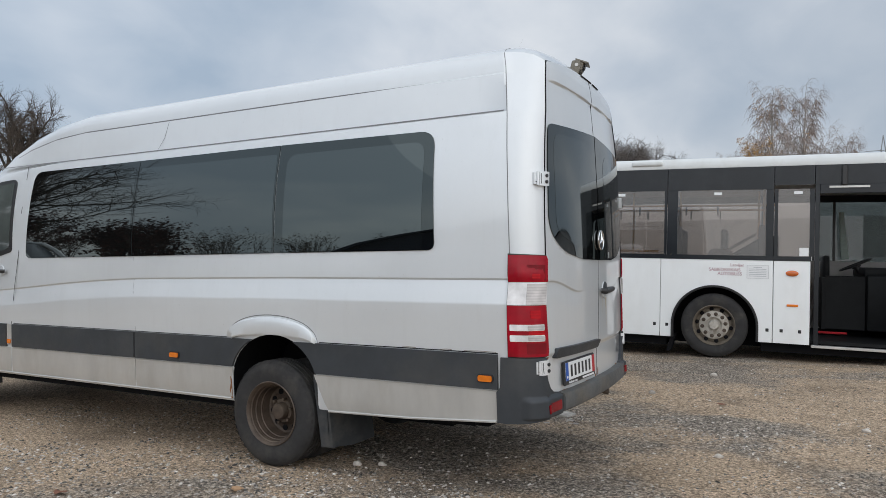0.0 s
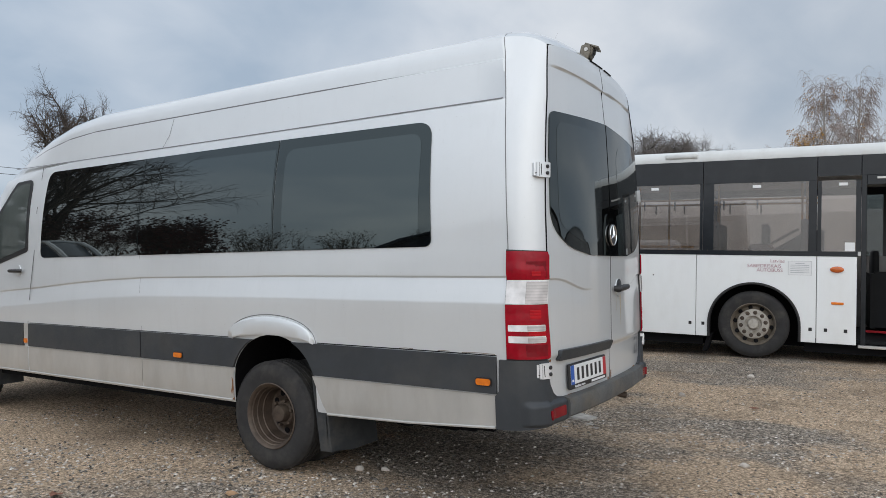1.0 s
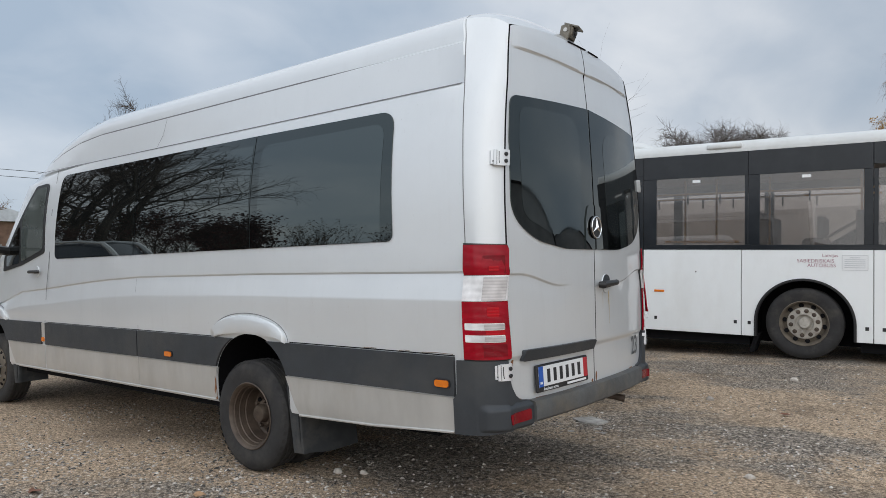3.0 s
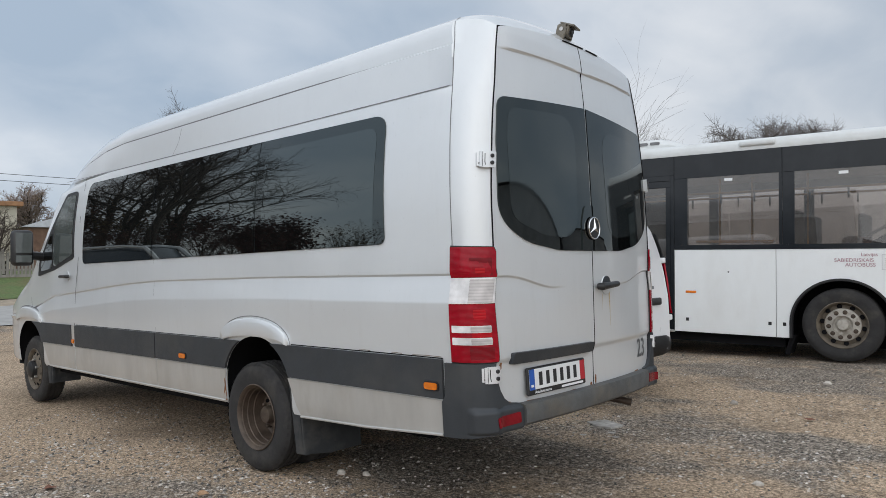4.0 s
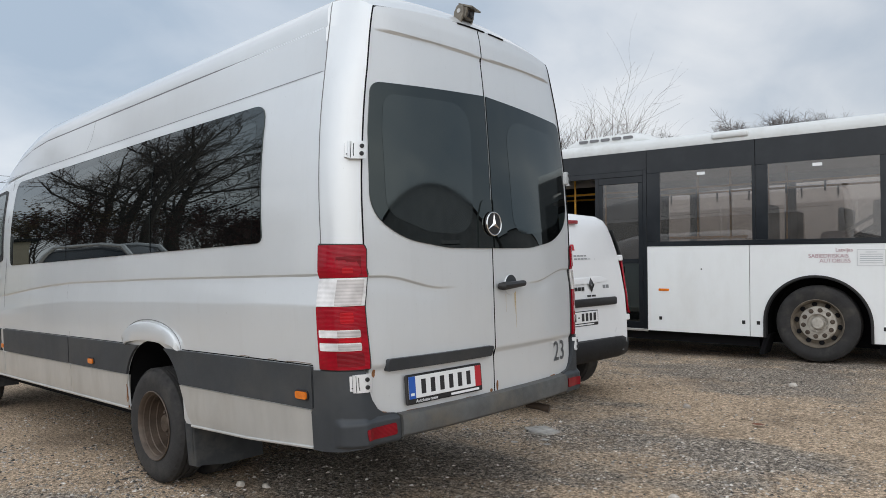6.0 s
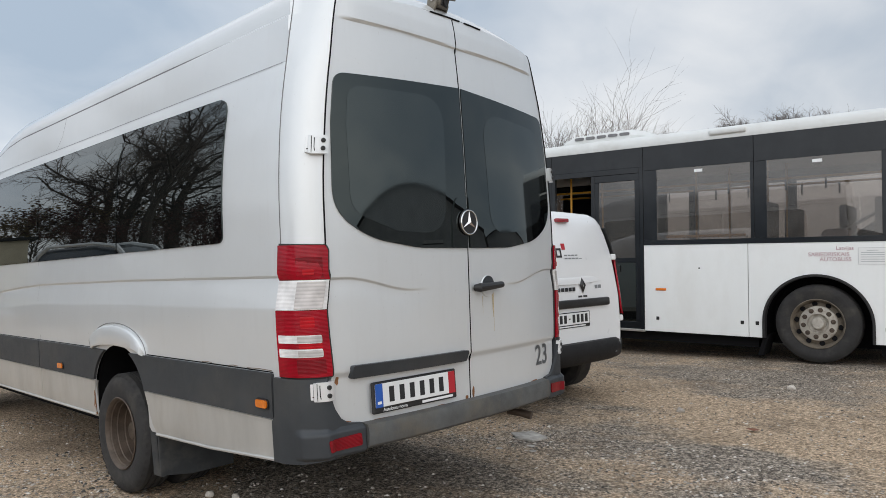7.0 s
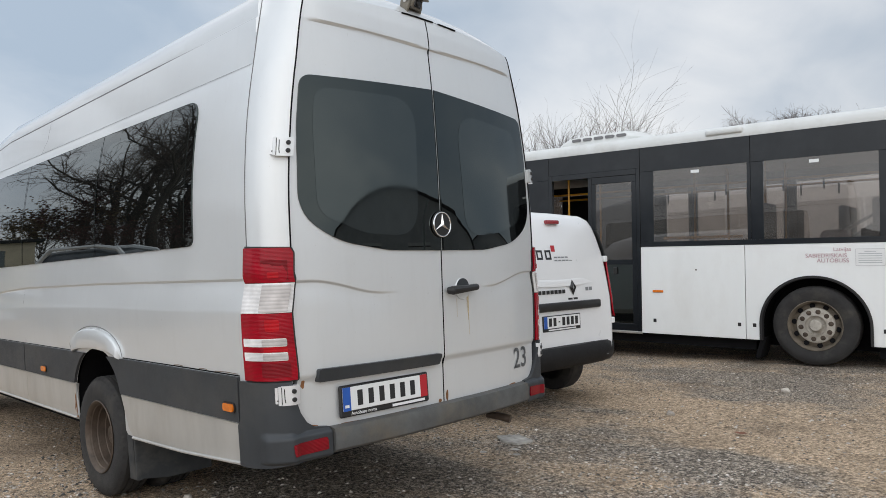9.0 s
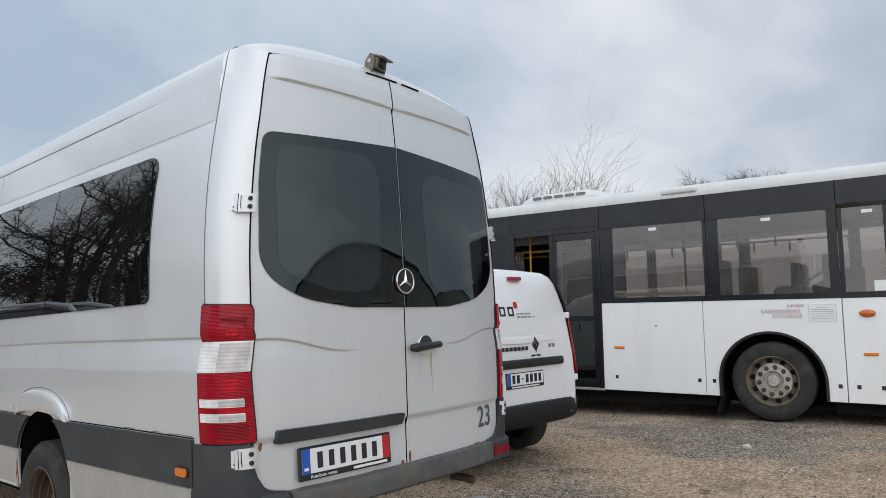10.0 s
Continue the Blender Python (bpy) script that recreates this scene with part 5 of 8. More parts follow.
        prism(bm, [(-0.024, dy - wd / 2, -0.01), (0.024, dy - wd / 2, -0.01), (0.030, dy - wd / 2, 0.05), (0.018, dy - wd / 2, 0.088), (-0.020, dy - wd / 2, 0.088), (-0.034, dy - wd / 2, 0.05)], (0, wd, 0), 0.003, 1)
        cam_part("camera_bracket", bm, M_CAM, rc)
        bm = B()
        disc(bm, (0.0, dy - (wd / 2 + 0.004 if dy < 0 else -wd / 2), 0.055), (0, 1, 0), 0.013, 0.004, 10, 0.001)
        cam_part("pivot_bolt", bm, M_STEEL, rc)
    bm = B()
    box(bm, -0.045, 0.040, -0.044, 0.045, 0.026, 0.092, 0.012, 2)
    cam_part("camera_housing", bm, M_CAM, rc)
    bm = B()
    prism(bm, [(-0.02, -0.052, 0.092), (0.072, -0.046, 0.080), (0.072, 0.050, 0.080), (-0.02, 0.056, 0.092)], (0, 0, 0.010), 0.002, 1)
    cam_part("camera_visor", bm, M_CAM, rc)
    bm = B()
    box(bm, 0.036, 0.043, -0.030, 0.030, 0.034, 0.080, 0.006)
    cam_part("camera_window", bm, M_BLACK, rc)
    bm = B()
    disc(bm, (0.042, 0.0, 0.057), (1, 0, 0), 0.017, 0.010, 16, 0.003)
    cam_part("camera_lens", bm, M_BLACK, rc)
    for y0, y1 in ((-0.17, 0.06), (0.10, 0.24)):
        bm = B()
        tube(bm, [rear(y0 + (y1 - y0) * k / 6, 2.677 - 0.09 * (y0 + (y1 - y0) * k / 6) ** 2, 0.003) for k in range(7)], 0.0045, 6)
        part("rain_strip", bm, M_SEAM, van, "black rubber strip over the rear doors")
    return van


make_van()

# ---- the white city bus behind ----
def make_bus():
    bus = thing("bus", (-1.06, 10.99, 0.0), "white low-floor city bus with a dark window band and open doors", "bus", rz=4.0, ry=1.6)
    W, S0, S1 = 2.5, -9.0, 2.78
    SK, WH, WB, WT, BT, RT = 0.28, 1.485, 1.555, 2.54, 2.88, 3.045

    # side wall: white skirt panels, each its own sheet
    n = 24
    arch = [(-0.062 + 0.615 * math.cos(math.pi * k / n), 0.49 + 0.605 * math.sin(math.pi * k / n)) for k in range(n + 1)]
    near = [
        [(-0.842, SK), (-0.842, WH), (0.738, WH), (0.738, SK), (0.553, SK)] + arch + [(-0.677, SK)],
        [(0.748, SK), (0.748, WH), (1.225, WH), (1.225, SK)],
        [(-2.24, SK), (-2.24, WH), (-0.850, WH), (-0.850, SK)],
        [(-5.1, SK), (-5.1, WH), (-3.72, WH), (-3.72, SK)],
        [(S0, SK), (S0, WH), (-6.55, WH), (-6.55, SK)],
    ]
    arch2 = [(-5.95 + 0.6 * math.cos(math.pi * k / n), 0.49 + 0.605 * math.sin(math.pi * k / n)) for k in range(n + 1)]
    near.append([(-6.542, SK), (-6.542, WH), (-5.108, WH), (-5.108, SK), (-5.35, SK)] + arch2 + [(-6.54, SK + 0.002)])
    for o in near:
        bm = B()
        prism(bm, [(s, 0.0, z) for s, z in o], (0, 0.03, 0), 0.004, 1)
        part("skirt_panel", bm, M_BUSWHITE, bus, "white painted skirt panel")
    for a, b in ((-2.24, -0.70), (0.57, 1.22)):
        bm = B()
        box(bm, a, b, 0.02, 0.04, 0.262, 0.278)
        part("skirt_rail", bm, M_SEAM, bus)
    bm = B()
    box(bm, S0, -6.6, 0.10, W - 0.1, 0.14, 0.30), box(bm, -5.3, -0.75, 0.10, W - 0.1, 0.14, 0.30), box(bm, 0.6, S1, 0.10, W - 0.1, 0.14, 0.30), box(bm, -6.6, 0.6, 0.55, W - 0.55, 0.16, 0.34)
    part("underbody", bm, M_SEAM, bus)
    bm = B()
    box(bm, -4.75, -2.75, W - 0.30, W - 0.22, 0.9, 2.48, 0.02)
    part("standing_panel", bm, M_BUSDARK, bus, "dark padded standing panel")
    # far side
    bm = B()
    box(bm, S0, S1, W - 0.03, W, SK, 1.52)
    part("far_wall", bm, M_BUSWHITE, bus)

    # dark band: sill rail, header and pillars round the panes
    bm = B()
    for s0, s1 in ((S0, -3.72), (-2.24, 1.235)):
        box(bm, s0, s1, -0.006, 0.04, WH + 0.002, WB, 0.003)
    part("window_sill_rail", bm, M_BUSBAND, bus, "black rail under the windows")
    heads = ((S0, -3.72), (-3.715, -2.245), (-2.24, -0.765), (-0.76, 0.74), (0.745, 1.27), (1.275, S1))
    for s0, s1 in heads:
        bm = B()
        box(bm, s0, s1, 0.0, 0.04, WT if s1 < 1.25 and s0 != -3.715 else 2.60, BT, 0.003)
        part("header_panel", bm, M_BUSBAND, bus, "dark header panel over the windows")
    glazing = ((-2.04, -0.81), (-0.605, 0.632), (0.80, 1.203), (-8.6, -7.3), (-7.1, -5.8), (-5.6, -4.3))
    pill = [(-2.24, -2.045), (-0.805, -0.765), (-0.76, -0.61), (0.637, 0.74), (0.745, 0.795), (1.208, 1.27), (S0, -8.605), (-7.295, -7.105), (-5.795, -5.605), (-4.295, -3.72)]
    for s0, s1 in pill:
        bm = B()
        box(bm, s0, s1, 0.0, 0.045, WB + 0.001, WT - 0.001, 0.002)
        part("window_pillar", bm, M_BUSBAND, bus, "black window pillar")
    for s0, s1 in glazing:
        bm = B()
        box(bm, s0 - 0.004, s1 + 0.004, 0.004, 0.010, WB, WT)
        w = part("window", bm, M_BUSGLASS, bus, "dusty window pane")
        w.visible_shadow = False
        if s0 > -3:
            sv = s0 + 0.52 if s1 - s0 > 1 else s0 + 0.2
            bm = B()
            box(bm, sv, sv + 0.11, 0.001, 0.003, WT - 0.075, WT - 0.035)
            part("sticker", bm, M_WHITE, w, "small white sticker")
    # far-side glazing
    bm = B()
    box(bm, S0, S1, W - 0.04, W, WT, BT)
    for s0, s1 in ((S0, -8.7), (-7.2, -7.0), (-5.6, -5.4), (-4.0, -3.85), (-2.45, -2.3), (-0.92, -0.77), (0.60, 0.75), (1.42, 1.50), (S1 - 0.12, S1)):
        box(bm, s0, s1, W - 0.04, W, 1.52, WT)
    part("far_frame", bm, M_BUSBAND, bus)

    # roof with rounded cantrails
    bm = B()
    prof = [(0.0, BT), (-0.004, BT + 0.03), (0.004, BT + 0.09), (0.03, BT + 0.135), (0.09, BT + 0.165), (0.3, BT + 0.185), (1.25, BT + 0.20)]
    prof = prof + [(W - a, z) for a, z in reversed(prof[:-1])]
    st = [S0, S0 + 0.06, S0 + 0.2] + [S0 + 0.6 + k * 0.8 for k in range(14)] + [S1 - 0.2, S1 - 0.05, S1]
    st = sorted(set(st))
    rings = [[bm.verts.new((s, y, z)) for y, z in prof] for s in st]
    for a, b in zip(rings, rings[1:]):
        for k in range(len(prof) - 1):
            bm.faces.new((a[k], a[k + 1], b[k + 1], b[k]))
    bm.faces.new(rings[0]), bm.faces.new(list(reversed(rings[-1])))
    bmesh.ops.recalc_face_normals(bm, faces=bm.faces[:])
    part("roof", bm, M_BUSROOF, bus, "white rounded roof", sharp=40)
    bm = B()
    box(bm, S0 + 0.05, S1 - 0.05, 0.06, W - 0.06, BT - 0.22, BT - 0.19)
    part("ceiling_panel", bm, M_BUSIN, bus)
    # roof pod with louvres, and the small roof fairing
    bm = B()
    sec = [(0.28, 3.03), (0.28, 3.13), (0.33, 3.21), (0.50, 3.245), (1.7, 3.245), (1.9, 3.20), (2.0, 3.03)]
    rings = []
    for s, k in ((-3.72, 0.0), (-3.65, 0.55), (-3.50, 0.9), (-3.2, 1.0), (-2.62, 1.0), (-2.40, 0.75), (-2.15, 0.25), (-2.08, 0.0)):
        rings.append([bm.verts.new((s, y, 3.03 + (z - 3.03) * k)) for y, z in sec])
    for a, b in zip(rings, rings[1:]):
        for k in range(len(sec) - 1):
            bm.faces.new((a[k], a[k + 1], b[k + 1], b[k]))
    bmesh.ops.recalc_face_normals(bm, faces=bm.faces[:])
    pod = part("roof_unit", bm, M_BUSROOF, bus, "white roof ventilation unit with slots")
    for k in range(5):
        bm = B()
        s = -3.45 + k * 0.185
        prism(bm, [(a, 0.268, b) for a, b in rounded([(s, 3.128), (s, 3.172), (s + 0.145, 3.172), (s + 0.145, 3.128)], 0.02, 4)], (0, 0.04, 0))
        part("slot", bm, M_GUTTER, pod)
    bm = B()
    box(bm, -1.32, -0.84, -0.035, 0.20, 2.93, 3.012, 0.03, 3)
    part("roof_fairing", bm, M_BUSROOF, bus, "white roof fairing over the door")
    # end walls
    bm = B()
    box(bm, S0 - 0.03, S0, 0.0, W, SK, BT)
    part("rear_wall", bm, M_BUSWHITE, bus)
    bm = B()
    box(bm, S1, S1 + 0.05, 0.0, W, SK, 1.15, 0.01)
    part("front_panel", bm, M_BUSWHITE, bus)
    bm = B()
    box(bm, S1, S1 + 0.05, 0.0, 0.08, 1.15, BT), box(bm, S1, S1 + 0.05, W - 0.08, W, 1.15, BT), box(bm, S1, S1 + 0.05, 0.08, W - 0.08, 2.5, BT)
    part("front_frame", bm, M_BUSBAND, bus)
    bm = B()
    box(bm, S1 + 0.01, S1 + 0.02, 0.08, W - 0.08, 1.15, 2.5)
    part("windscreen", bm, M_BUSGLASS, bus).visible_shadow = False

    # front door frame, step and swung-in leaf
    bm = B()
    for s0, s1, z0, z1 in ((1.275, 1.335, SK, 2.60), (2.50, 2.56, SK, 2.60), (1.335, 2.50, 2.47, 2.60), (2.56, S1, SK, 2.60)):
        box(bm, s0, s1, -0.004, 0.06, z0, z1, 0.004)
    part("door_frame", bm, M_BUSBAND, bus, "black frame of the open front door")
    bm = B()
    box(bm, 1.25, 2.60, -0.01, 0.10, 0.245, 0.282, 0.004)
    part("door_step_edge", bm, M_ALU, bus, "bare metal step edge")
    bm = B()
    box(bm, 1.45, 1.95, -0.008, 0.003, 2.545, 2.575, 0.003)
    part("door_header_strip", bm, M_ALU, bus)
    bm = B()
    box(bm, 1.60, 1.68, -0.03, -0.004, 2.58, 2.86, 0.015)
    part("mirror_bracket", bm, M_BLACK, bus)
    # middle door: one leaf shut, one folded away
    bm = B()
    box(bm, -2.93, -2.37, 0.004, 0.04, 1.24, 1.31, 0.003)
    md = part("middle_door", bm, M_BUSBAND, bus, "black folding middle door, half open")
    for s0, s1, z0, z1, name in ((-3.72, -3.66, SK, 2.60, "door_post"), (-2.30, -2.245, SK, 2.60, "door_post"), (-3.66, -2.30, 2.52, 2.60, "door_header"), (-3.05, -2.99, 0.30, 2.52, "door_post"),
                                 (-2.99, -2.30, 0.30, 0.40, "leaf_rail"), (-2.99, -2.30, 2.42, 2.52, "leaf_rail"), (-2.99, -2.93, 0.40, 2.42, "leaf_stile"), (-2.37, -2.30, 0.40, 2.42, "leaf_stile")):
        bm = B()
        box(bm, s0, s1, -0.004 if name.startswith("door") else 0.002, 0.06 if name.startswith("door") else 0.045, z0, z1, 0.004)
        part(name, bm, M_BUSBAND, md)
    bm = B()
    box(bm, -2.93, -2.37, 0.014, 0.020, 1.31, 2.42)
    part("door_glass", bm, M_BUSGLASS, md).visible_shadow = False
    bm = B()
    box(bm, -2.93, -2.37, 0.014, 0.022, 0.40, 1.24)
    part("door_glass", bm, M_TINT_CLEAR, md)
    bm = B()
    box(bm, -2.66, -2.60, -0.012, 0.006, 1.10, 1.20, 0.006)
    part("door_lock", bm, M_BLACK, md)
    bm = B()
    box(bm, -3.72, -2.24, -0.01, 0.08, 0.262, 0.295, 0.004)
    part("door_step_edge", bm, M_ALU, bus, "bare metal step edge")

    # markers, jacking covers, rivet
    for s, z, w, h, m in ((-2.0, 0.868, 0.075, 0.017, M_AMBER), (1.0, 0.838, 0.075, 0.017, M_AMBER)):
        bm = B()
        box(bm, s - w, s + w, -0.012, 0.002, z - h, z + h, 0.005)
        part("side_marker", bm, m, bus, "amber side marker")
    bm = B()
    lathe(bm, [(0, 0.0), (0, 0.045), (0.02, 0.042), (0.034, 0.028), (0.036, 0)], (0.99, 0.0, 1.305), (0, -1, 0), 20)
    for v in bm.verts:
        v.co.x = 0.99 + (v.co.x - 0.99) * 1.9
    part("indicator", bm, surface("orange_indicator", (0.55, 0.11, 0.01), 0.25, 0, 0.1, coat=0.5), bus, "orange side indicator")
    for s in (-2.05, -0.925, -0.742, 0.672, 0.86, 1.10):
        bm = B()
        box(bm, s - 0.021, s + 0.021, -0.005, 0.003, 0.44, 0.487, 0.003)
        part("jacking_cover", bm, M_BLACK, bus)
    bm = B()
    disc(bm, (-1.47, 0, 1.165), (0, -1, 0), 0.011, 0.004, 10)
    part("panel_lock", bm, M_BLACK, bus)
    # paper notices and lettering
    bm = B()
    box(bm, 0.382, 0.687, -0.003, 0.002, 1.212, 1.418)
    notice = part("paper_notice", bm, M_WHITE, bus, "white paper notice")
    for k in range(6):
        bm = B()
        box(bm, 0.417 + (0.06 if k == 0 else 0), 0.652 - (0.06 if k == 0 else 0), -0.0045, -0.002, 1.378 - k * 0.026, 1.385 - k * 0.026)
        part("text_bar", bm, M_PALEINK, notice)
    bm = B()
    for a in ((0.388, 0.391, 1.217, 1.413), (0.678, 0.681, 1.217, 1.413), (0.388, 0.681, 1.217, 1.220), (0.388, 0.681, 1.410, 1.413)):
        box(bm, a[0], a[1], -0.0045, -0.002, a[2], a[3])
    part("notice_border", bm, M_PALEINK, notice)
    bm = B()
    box(bm, 1.08, 1.20, -0.002, 0.004, 1.56, 1.68)
    card = part("paper_notice", bm, M_WHITE, bus, "white card stuck inside the window")
    up = pose(0, 0, 0, 90, 0, 0)
    lettering("Latvijas", 0.064, Matrix.Translation((0.345, -0.003, 1.39)) @ up, M_PINKINK, bus, "dark red lettering", "RIGHT")
    lettering("SABIEDRISKAIS", 0.068, Matrix.Translation((0.30, -0.003, 1.315)) @ up, M_PINKINK, bus, "dark red lettering", "RIGHT")
    lettering("AUTOBUSS", 0.068, Matrix.Translation((0.32, -0.003, 1.255)) @ up, M_PINKINK, bus, "dark red lettering", "RIGHT")

    # wheels
    for s in (-0.062, -5.95):
        c, ax = Vector((s, 0.175, 0.487)), Vector((0, -1, 0))
        bm = B()
        h, r, ri = 0.14, 0.482, 0.295
        lathe(bm, [(-h * 0.9, ri), (-h, ri + 0.04), (-h * 1.04, 0.40), (-h * 0.96, r - 0.03), (-h * 0.8, r - 0.006), (h * 0.3, r), (h * 0.34, r - 0.01), (h * 0.4, r - 0.01), (h * 0.44, r), (h * 0.8, r - 0.006), (h * 0.96, r - 0.03), (h * 1.04, 0.42), (h * 1.045, 0.40), (h * 1.04, 0.385), (h, ri + 0.035), (h * 0.9, ri)], c, ax, 60, close=True)
        tyre = part("wheel", bm, M_RUBBER, bus, "dusty black bus tyre on a painted steel rim", sharp=25)
        bm = B()
        lathe(bm, [(0.11, 0.296), (0.140, 0.306), (0.143, 0.299), (0.125, 0.285), (0.06, 0.272), (0.042, 0.262), (0.052, 0.235), (0.068, 0.212)], c, ax, 48)
        rim = part("rim", bm, M_RIM_DARK, tyre, "grimy steel rim")
        bm = B()
        lathe(bm, [(0.064, 0.216), (0.078, 0.210), (0.082, 0.200), (0.082, 0.125), (0.085, 0.12)], c, ax, 48)
        part("wheel_disc", bm, M_HUB, rim, "pale painted wheel disc")
        bm = B()
        lathe(bm, [(0.08, 0.130), (0.05, 0.118), (0.045, 0.09), (0.06, 0.075), (0.11, 0.068), (0.118, 0.058), (0.118, 0.0)], c, ax, 32)
        part("hub", bm, M_HUB, rim)
        u, v, w = axis_frame(ax)
        for k in range(10):
            t = 2 * math.pi * k / 10
            d = u * math.cos(t) + v * math.sin(t)
            bm = B()
            disc(bm, c + d * 0.167 + ax * 0.080, ax, 0.029, 0.006, 14, 0.002)
            disc(bm, c + d * 0.167 + ax * 0.08, ax, 0.017, 0.028, 6, 0.004)
            part("wheel_nut", bm, M_RUST_STEEL, rim)
        for k in range(10):
            t = 2 * math.pi * (k + 0.5) / 10
            d = u * math.cos(t) + v * math.sin(t)
            bm = B()
            disc(bm, c + d * 0.246 + ax * 0.058, (ax + d * -0.35), 0.031, 0.012, 12)
            part("vent_hole", bm, M_SEAM, rim)
        # arch lip and liner
        for kind in ("arch_lip", "arch_liner"):
            bm = B()
            pts = [(s + 0.618 * math.cos(math.pi * k / 28), 0.49 + 0.608 * math.sin(math.pi * k / 28)) for k in range(29)]
            pts = [(s + 0.618, SK)] + pts + [(s - 0.618, SK)]
            if kind == "arch_lip":
                secs = [(1.0, -0.016), (0.955, -0.016), (0.94, 0.0), (0.94, 0.05)]
            else:
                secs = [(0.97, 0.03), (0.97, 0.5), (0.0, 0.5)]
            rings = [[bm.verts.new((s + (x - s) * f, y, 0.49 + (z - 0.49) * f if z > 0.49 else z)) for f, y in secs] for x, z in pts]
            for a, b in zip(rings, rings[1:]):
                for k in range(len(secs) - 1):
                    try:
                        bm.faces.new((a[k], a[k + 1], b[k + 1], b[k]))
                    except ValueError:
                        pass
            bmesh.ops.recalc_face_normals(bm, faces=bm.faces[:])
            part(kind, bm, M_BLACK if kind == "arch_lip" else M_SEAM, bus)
    bm = B()
    prism(bm, [(-0.68, 0.03, 0.30), (-0.61, 0.03, 0.32), (-0.69, 0.03, 0.05), (-0.75, 0.03, 0.05)], (0, 0.35, 0), 0.005, 1)
    part("mud_flap", bm, M_SEAM, bus, "black mud flap")
    for y in (W - 0.30,):
        bm = B()
        for s in (-0.062, -5.95):
            disc(bm, (s, y, 0.487), (0, 1, 0), 0.48, 0.28, 32, 0.03)
        part("far_tyre", bm, M_RUBBER, bus)

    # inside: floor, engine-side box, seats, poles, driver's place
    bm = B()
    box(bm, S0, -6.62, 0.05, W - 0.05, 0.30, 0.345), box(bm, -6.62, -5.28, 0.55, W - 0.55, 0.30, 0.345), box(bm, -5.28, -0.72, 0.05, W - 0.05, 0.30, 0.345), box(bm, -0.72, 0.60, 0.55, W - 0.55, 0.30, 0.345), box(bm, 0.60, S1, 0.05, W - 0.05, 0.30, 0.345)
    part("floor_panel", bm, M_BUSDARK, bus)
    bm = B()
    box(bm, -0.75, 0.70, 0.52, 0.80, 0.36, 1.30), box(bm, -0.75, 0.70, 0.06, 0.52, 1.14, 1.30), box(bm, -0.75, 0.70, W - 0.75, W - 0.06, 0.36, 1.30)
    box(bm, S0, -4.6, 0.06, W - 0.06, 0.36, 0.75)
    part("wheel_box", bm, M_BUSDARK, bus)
    bm = B()
    box(bm, S0, S1, W - 0.06, W - 0.031, 0.34, 1.52), box(bm, -2.2, -0.72, 0.04, 0.06, 0.34, 1.50), box(bm, 0.60, 1.2, 0.04, 0.06, 0.34, 1.50), box(bm, -0.72, 0.60, 0.04, 0.06, 1.14, 1.50)
    part("wall_lining", bm, M_BUSIN, bus)

    def seat(s, y, z, face=1):
        bm = B()
        box(bm, s - 0.22, s + 0.22, y - 0.21, y + 0.21, z, z + 0.09, 0.03, 2)
        ob = part("bus_seat", bm, M_SEAT, bus, "patterned fabric bus seat")
        bm = B()
        box(bm, s - 0.24 * face - 0.05, s - 0.24 * face + 0.05, y - 0.21, y + 0.21, z + 0.05, z + 0.72, 0.035, 2)
        part("backrest", bm, M_SEAT, ob)
    for s in (-1.9, -1.2, -0.45, 0.25):
        for y in (W - 0.35, W - 0.8):
            seat(s, y, 0.85 if s < -0.8 else 1.30)
    for s in (-0.40, 0.35):
        seat(s, 0.36, 1.30, -1 if s > 0 else 1)
    for s, y in ((-3.62, 0.45), (-3.3, 0.9), (-2.28, 0.45), (-0.78, 0.75), (-0.70, 1.5), (-1.5, W - 1.0), (0.55, W - 1.0), (-2.0, W - 1.0), (0.62, 0.75)):
        bm = B()
        tube(bm, [(s, y, 0.35), (s, y, BT - 0.2)], 0.017, 8)
        part("grab_pole", bm, M_POLE, bus, "orange grab pole")
    for y in (0.7, W - 0.8):
        bm = B()
        tube(bm, [(-4.5, y, 2.36), (0.8, y, 2.36)], 0.016, 8)
        part("grab_rail", bm, M_POLE, bus, "orange grab rail")
        for k in range(6):
            s = -2.5 + 0.61 * k + (0.13 if k % 2 else 0)
            bm = B()
            box(bm, s - 0.012, s + 0.012, y - 0.004, y + 0.004, 2.20, 2.36)
            part("hand_loop", bm, M_BLACK, bus)
    bm = B()
    tube(bm, [(-1.95, 0.12, 1.60), (-0.9, 0.12, 1.60)], 0.02, 8)
    part("grab_rail", bm, M_POLE, bus, "orange rail along the window")
    # a folded dark seat panel and a dusky pink cushion behind the third window
    bm = B()
    prism(bm, [(0.12, 1.25, 1.58), (0.62, 1.25, 1.90), (0.86, 1.25, 1.90), (0.86, 1.25, 1.40), (0.12, 1.25, 1.40)], (0, 0.30, 0), 0.02, 2)
    part("folded_seat", bm, M_BUSDARK, bus, "dark folded seat back")
    bm = B()
    tube(bm, [(0.08, 1.22, 1.66), (0.50, 1.22, 1.92)], 0.022, 8)
    part("seat_rail", bm, M_ALU, bus)
    bm = B()
    box(bm, -0.22, 0.16, 1.15, 1.55, 1.34, 1.68, 0.09, 3)
    part("cushion", bm, surface("dusky_pink_fabric", (0.26, 0.155, 0.135), 0.9, 0, 0.2, 20), bus, "dusky pink seat cushion")
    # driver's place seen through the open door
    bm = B()
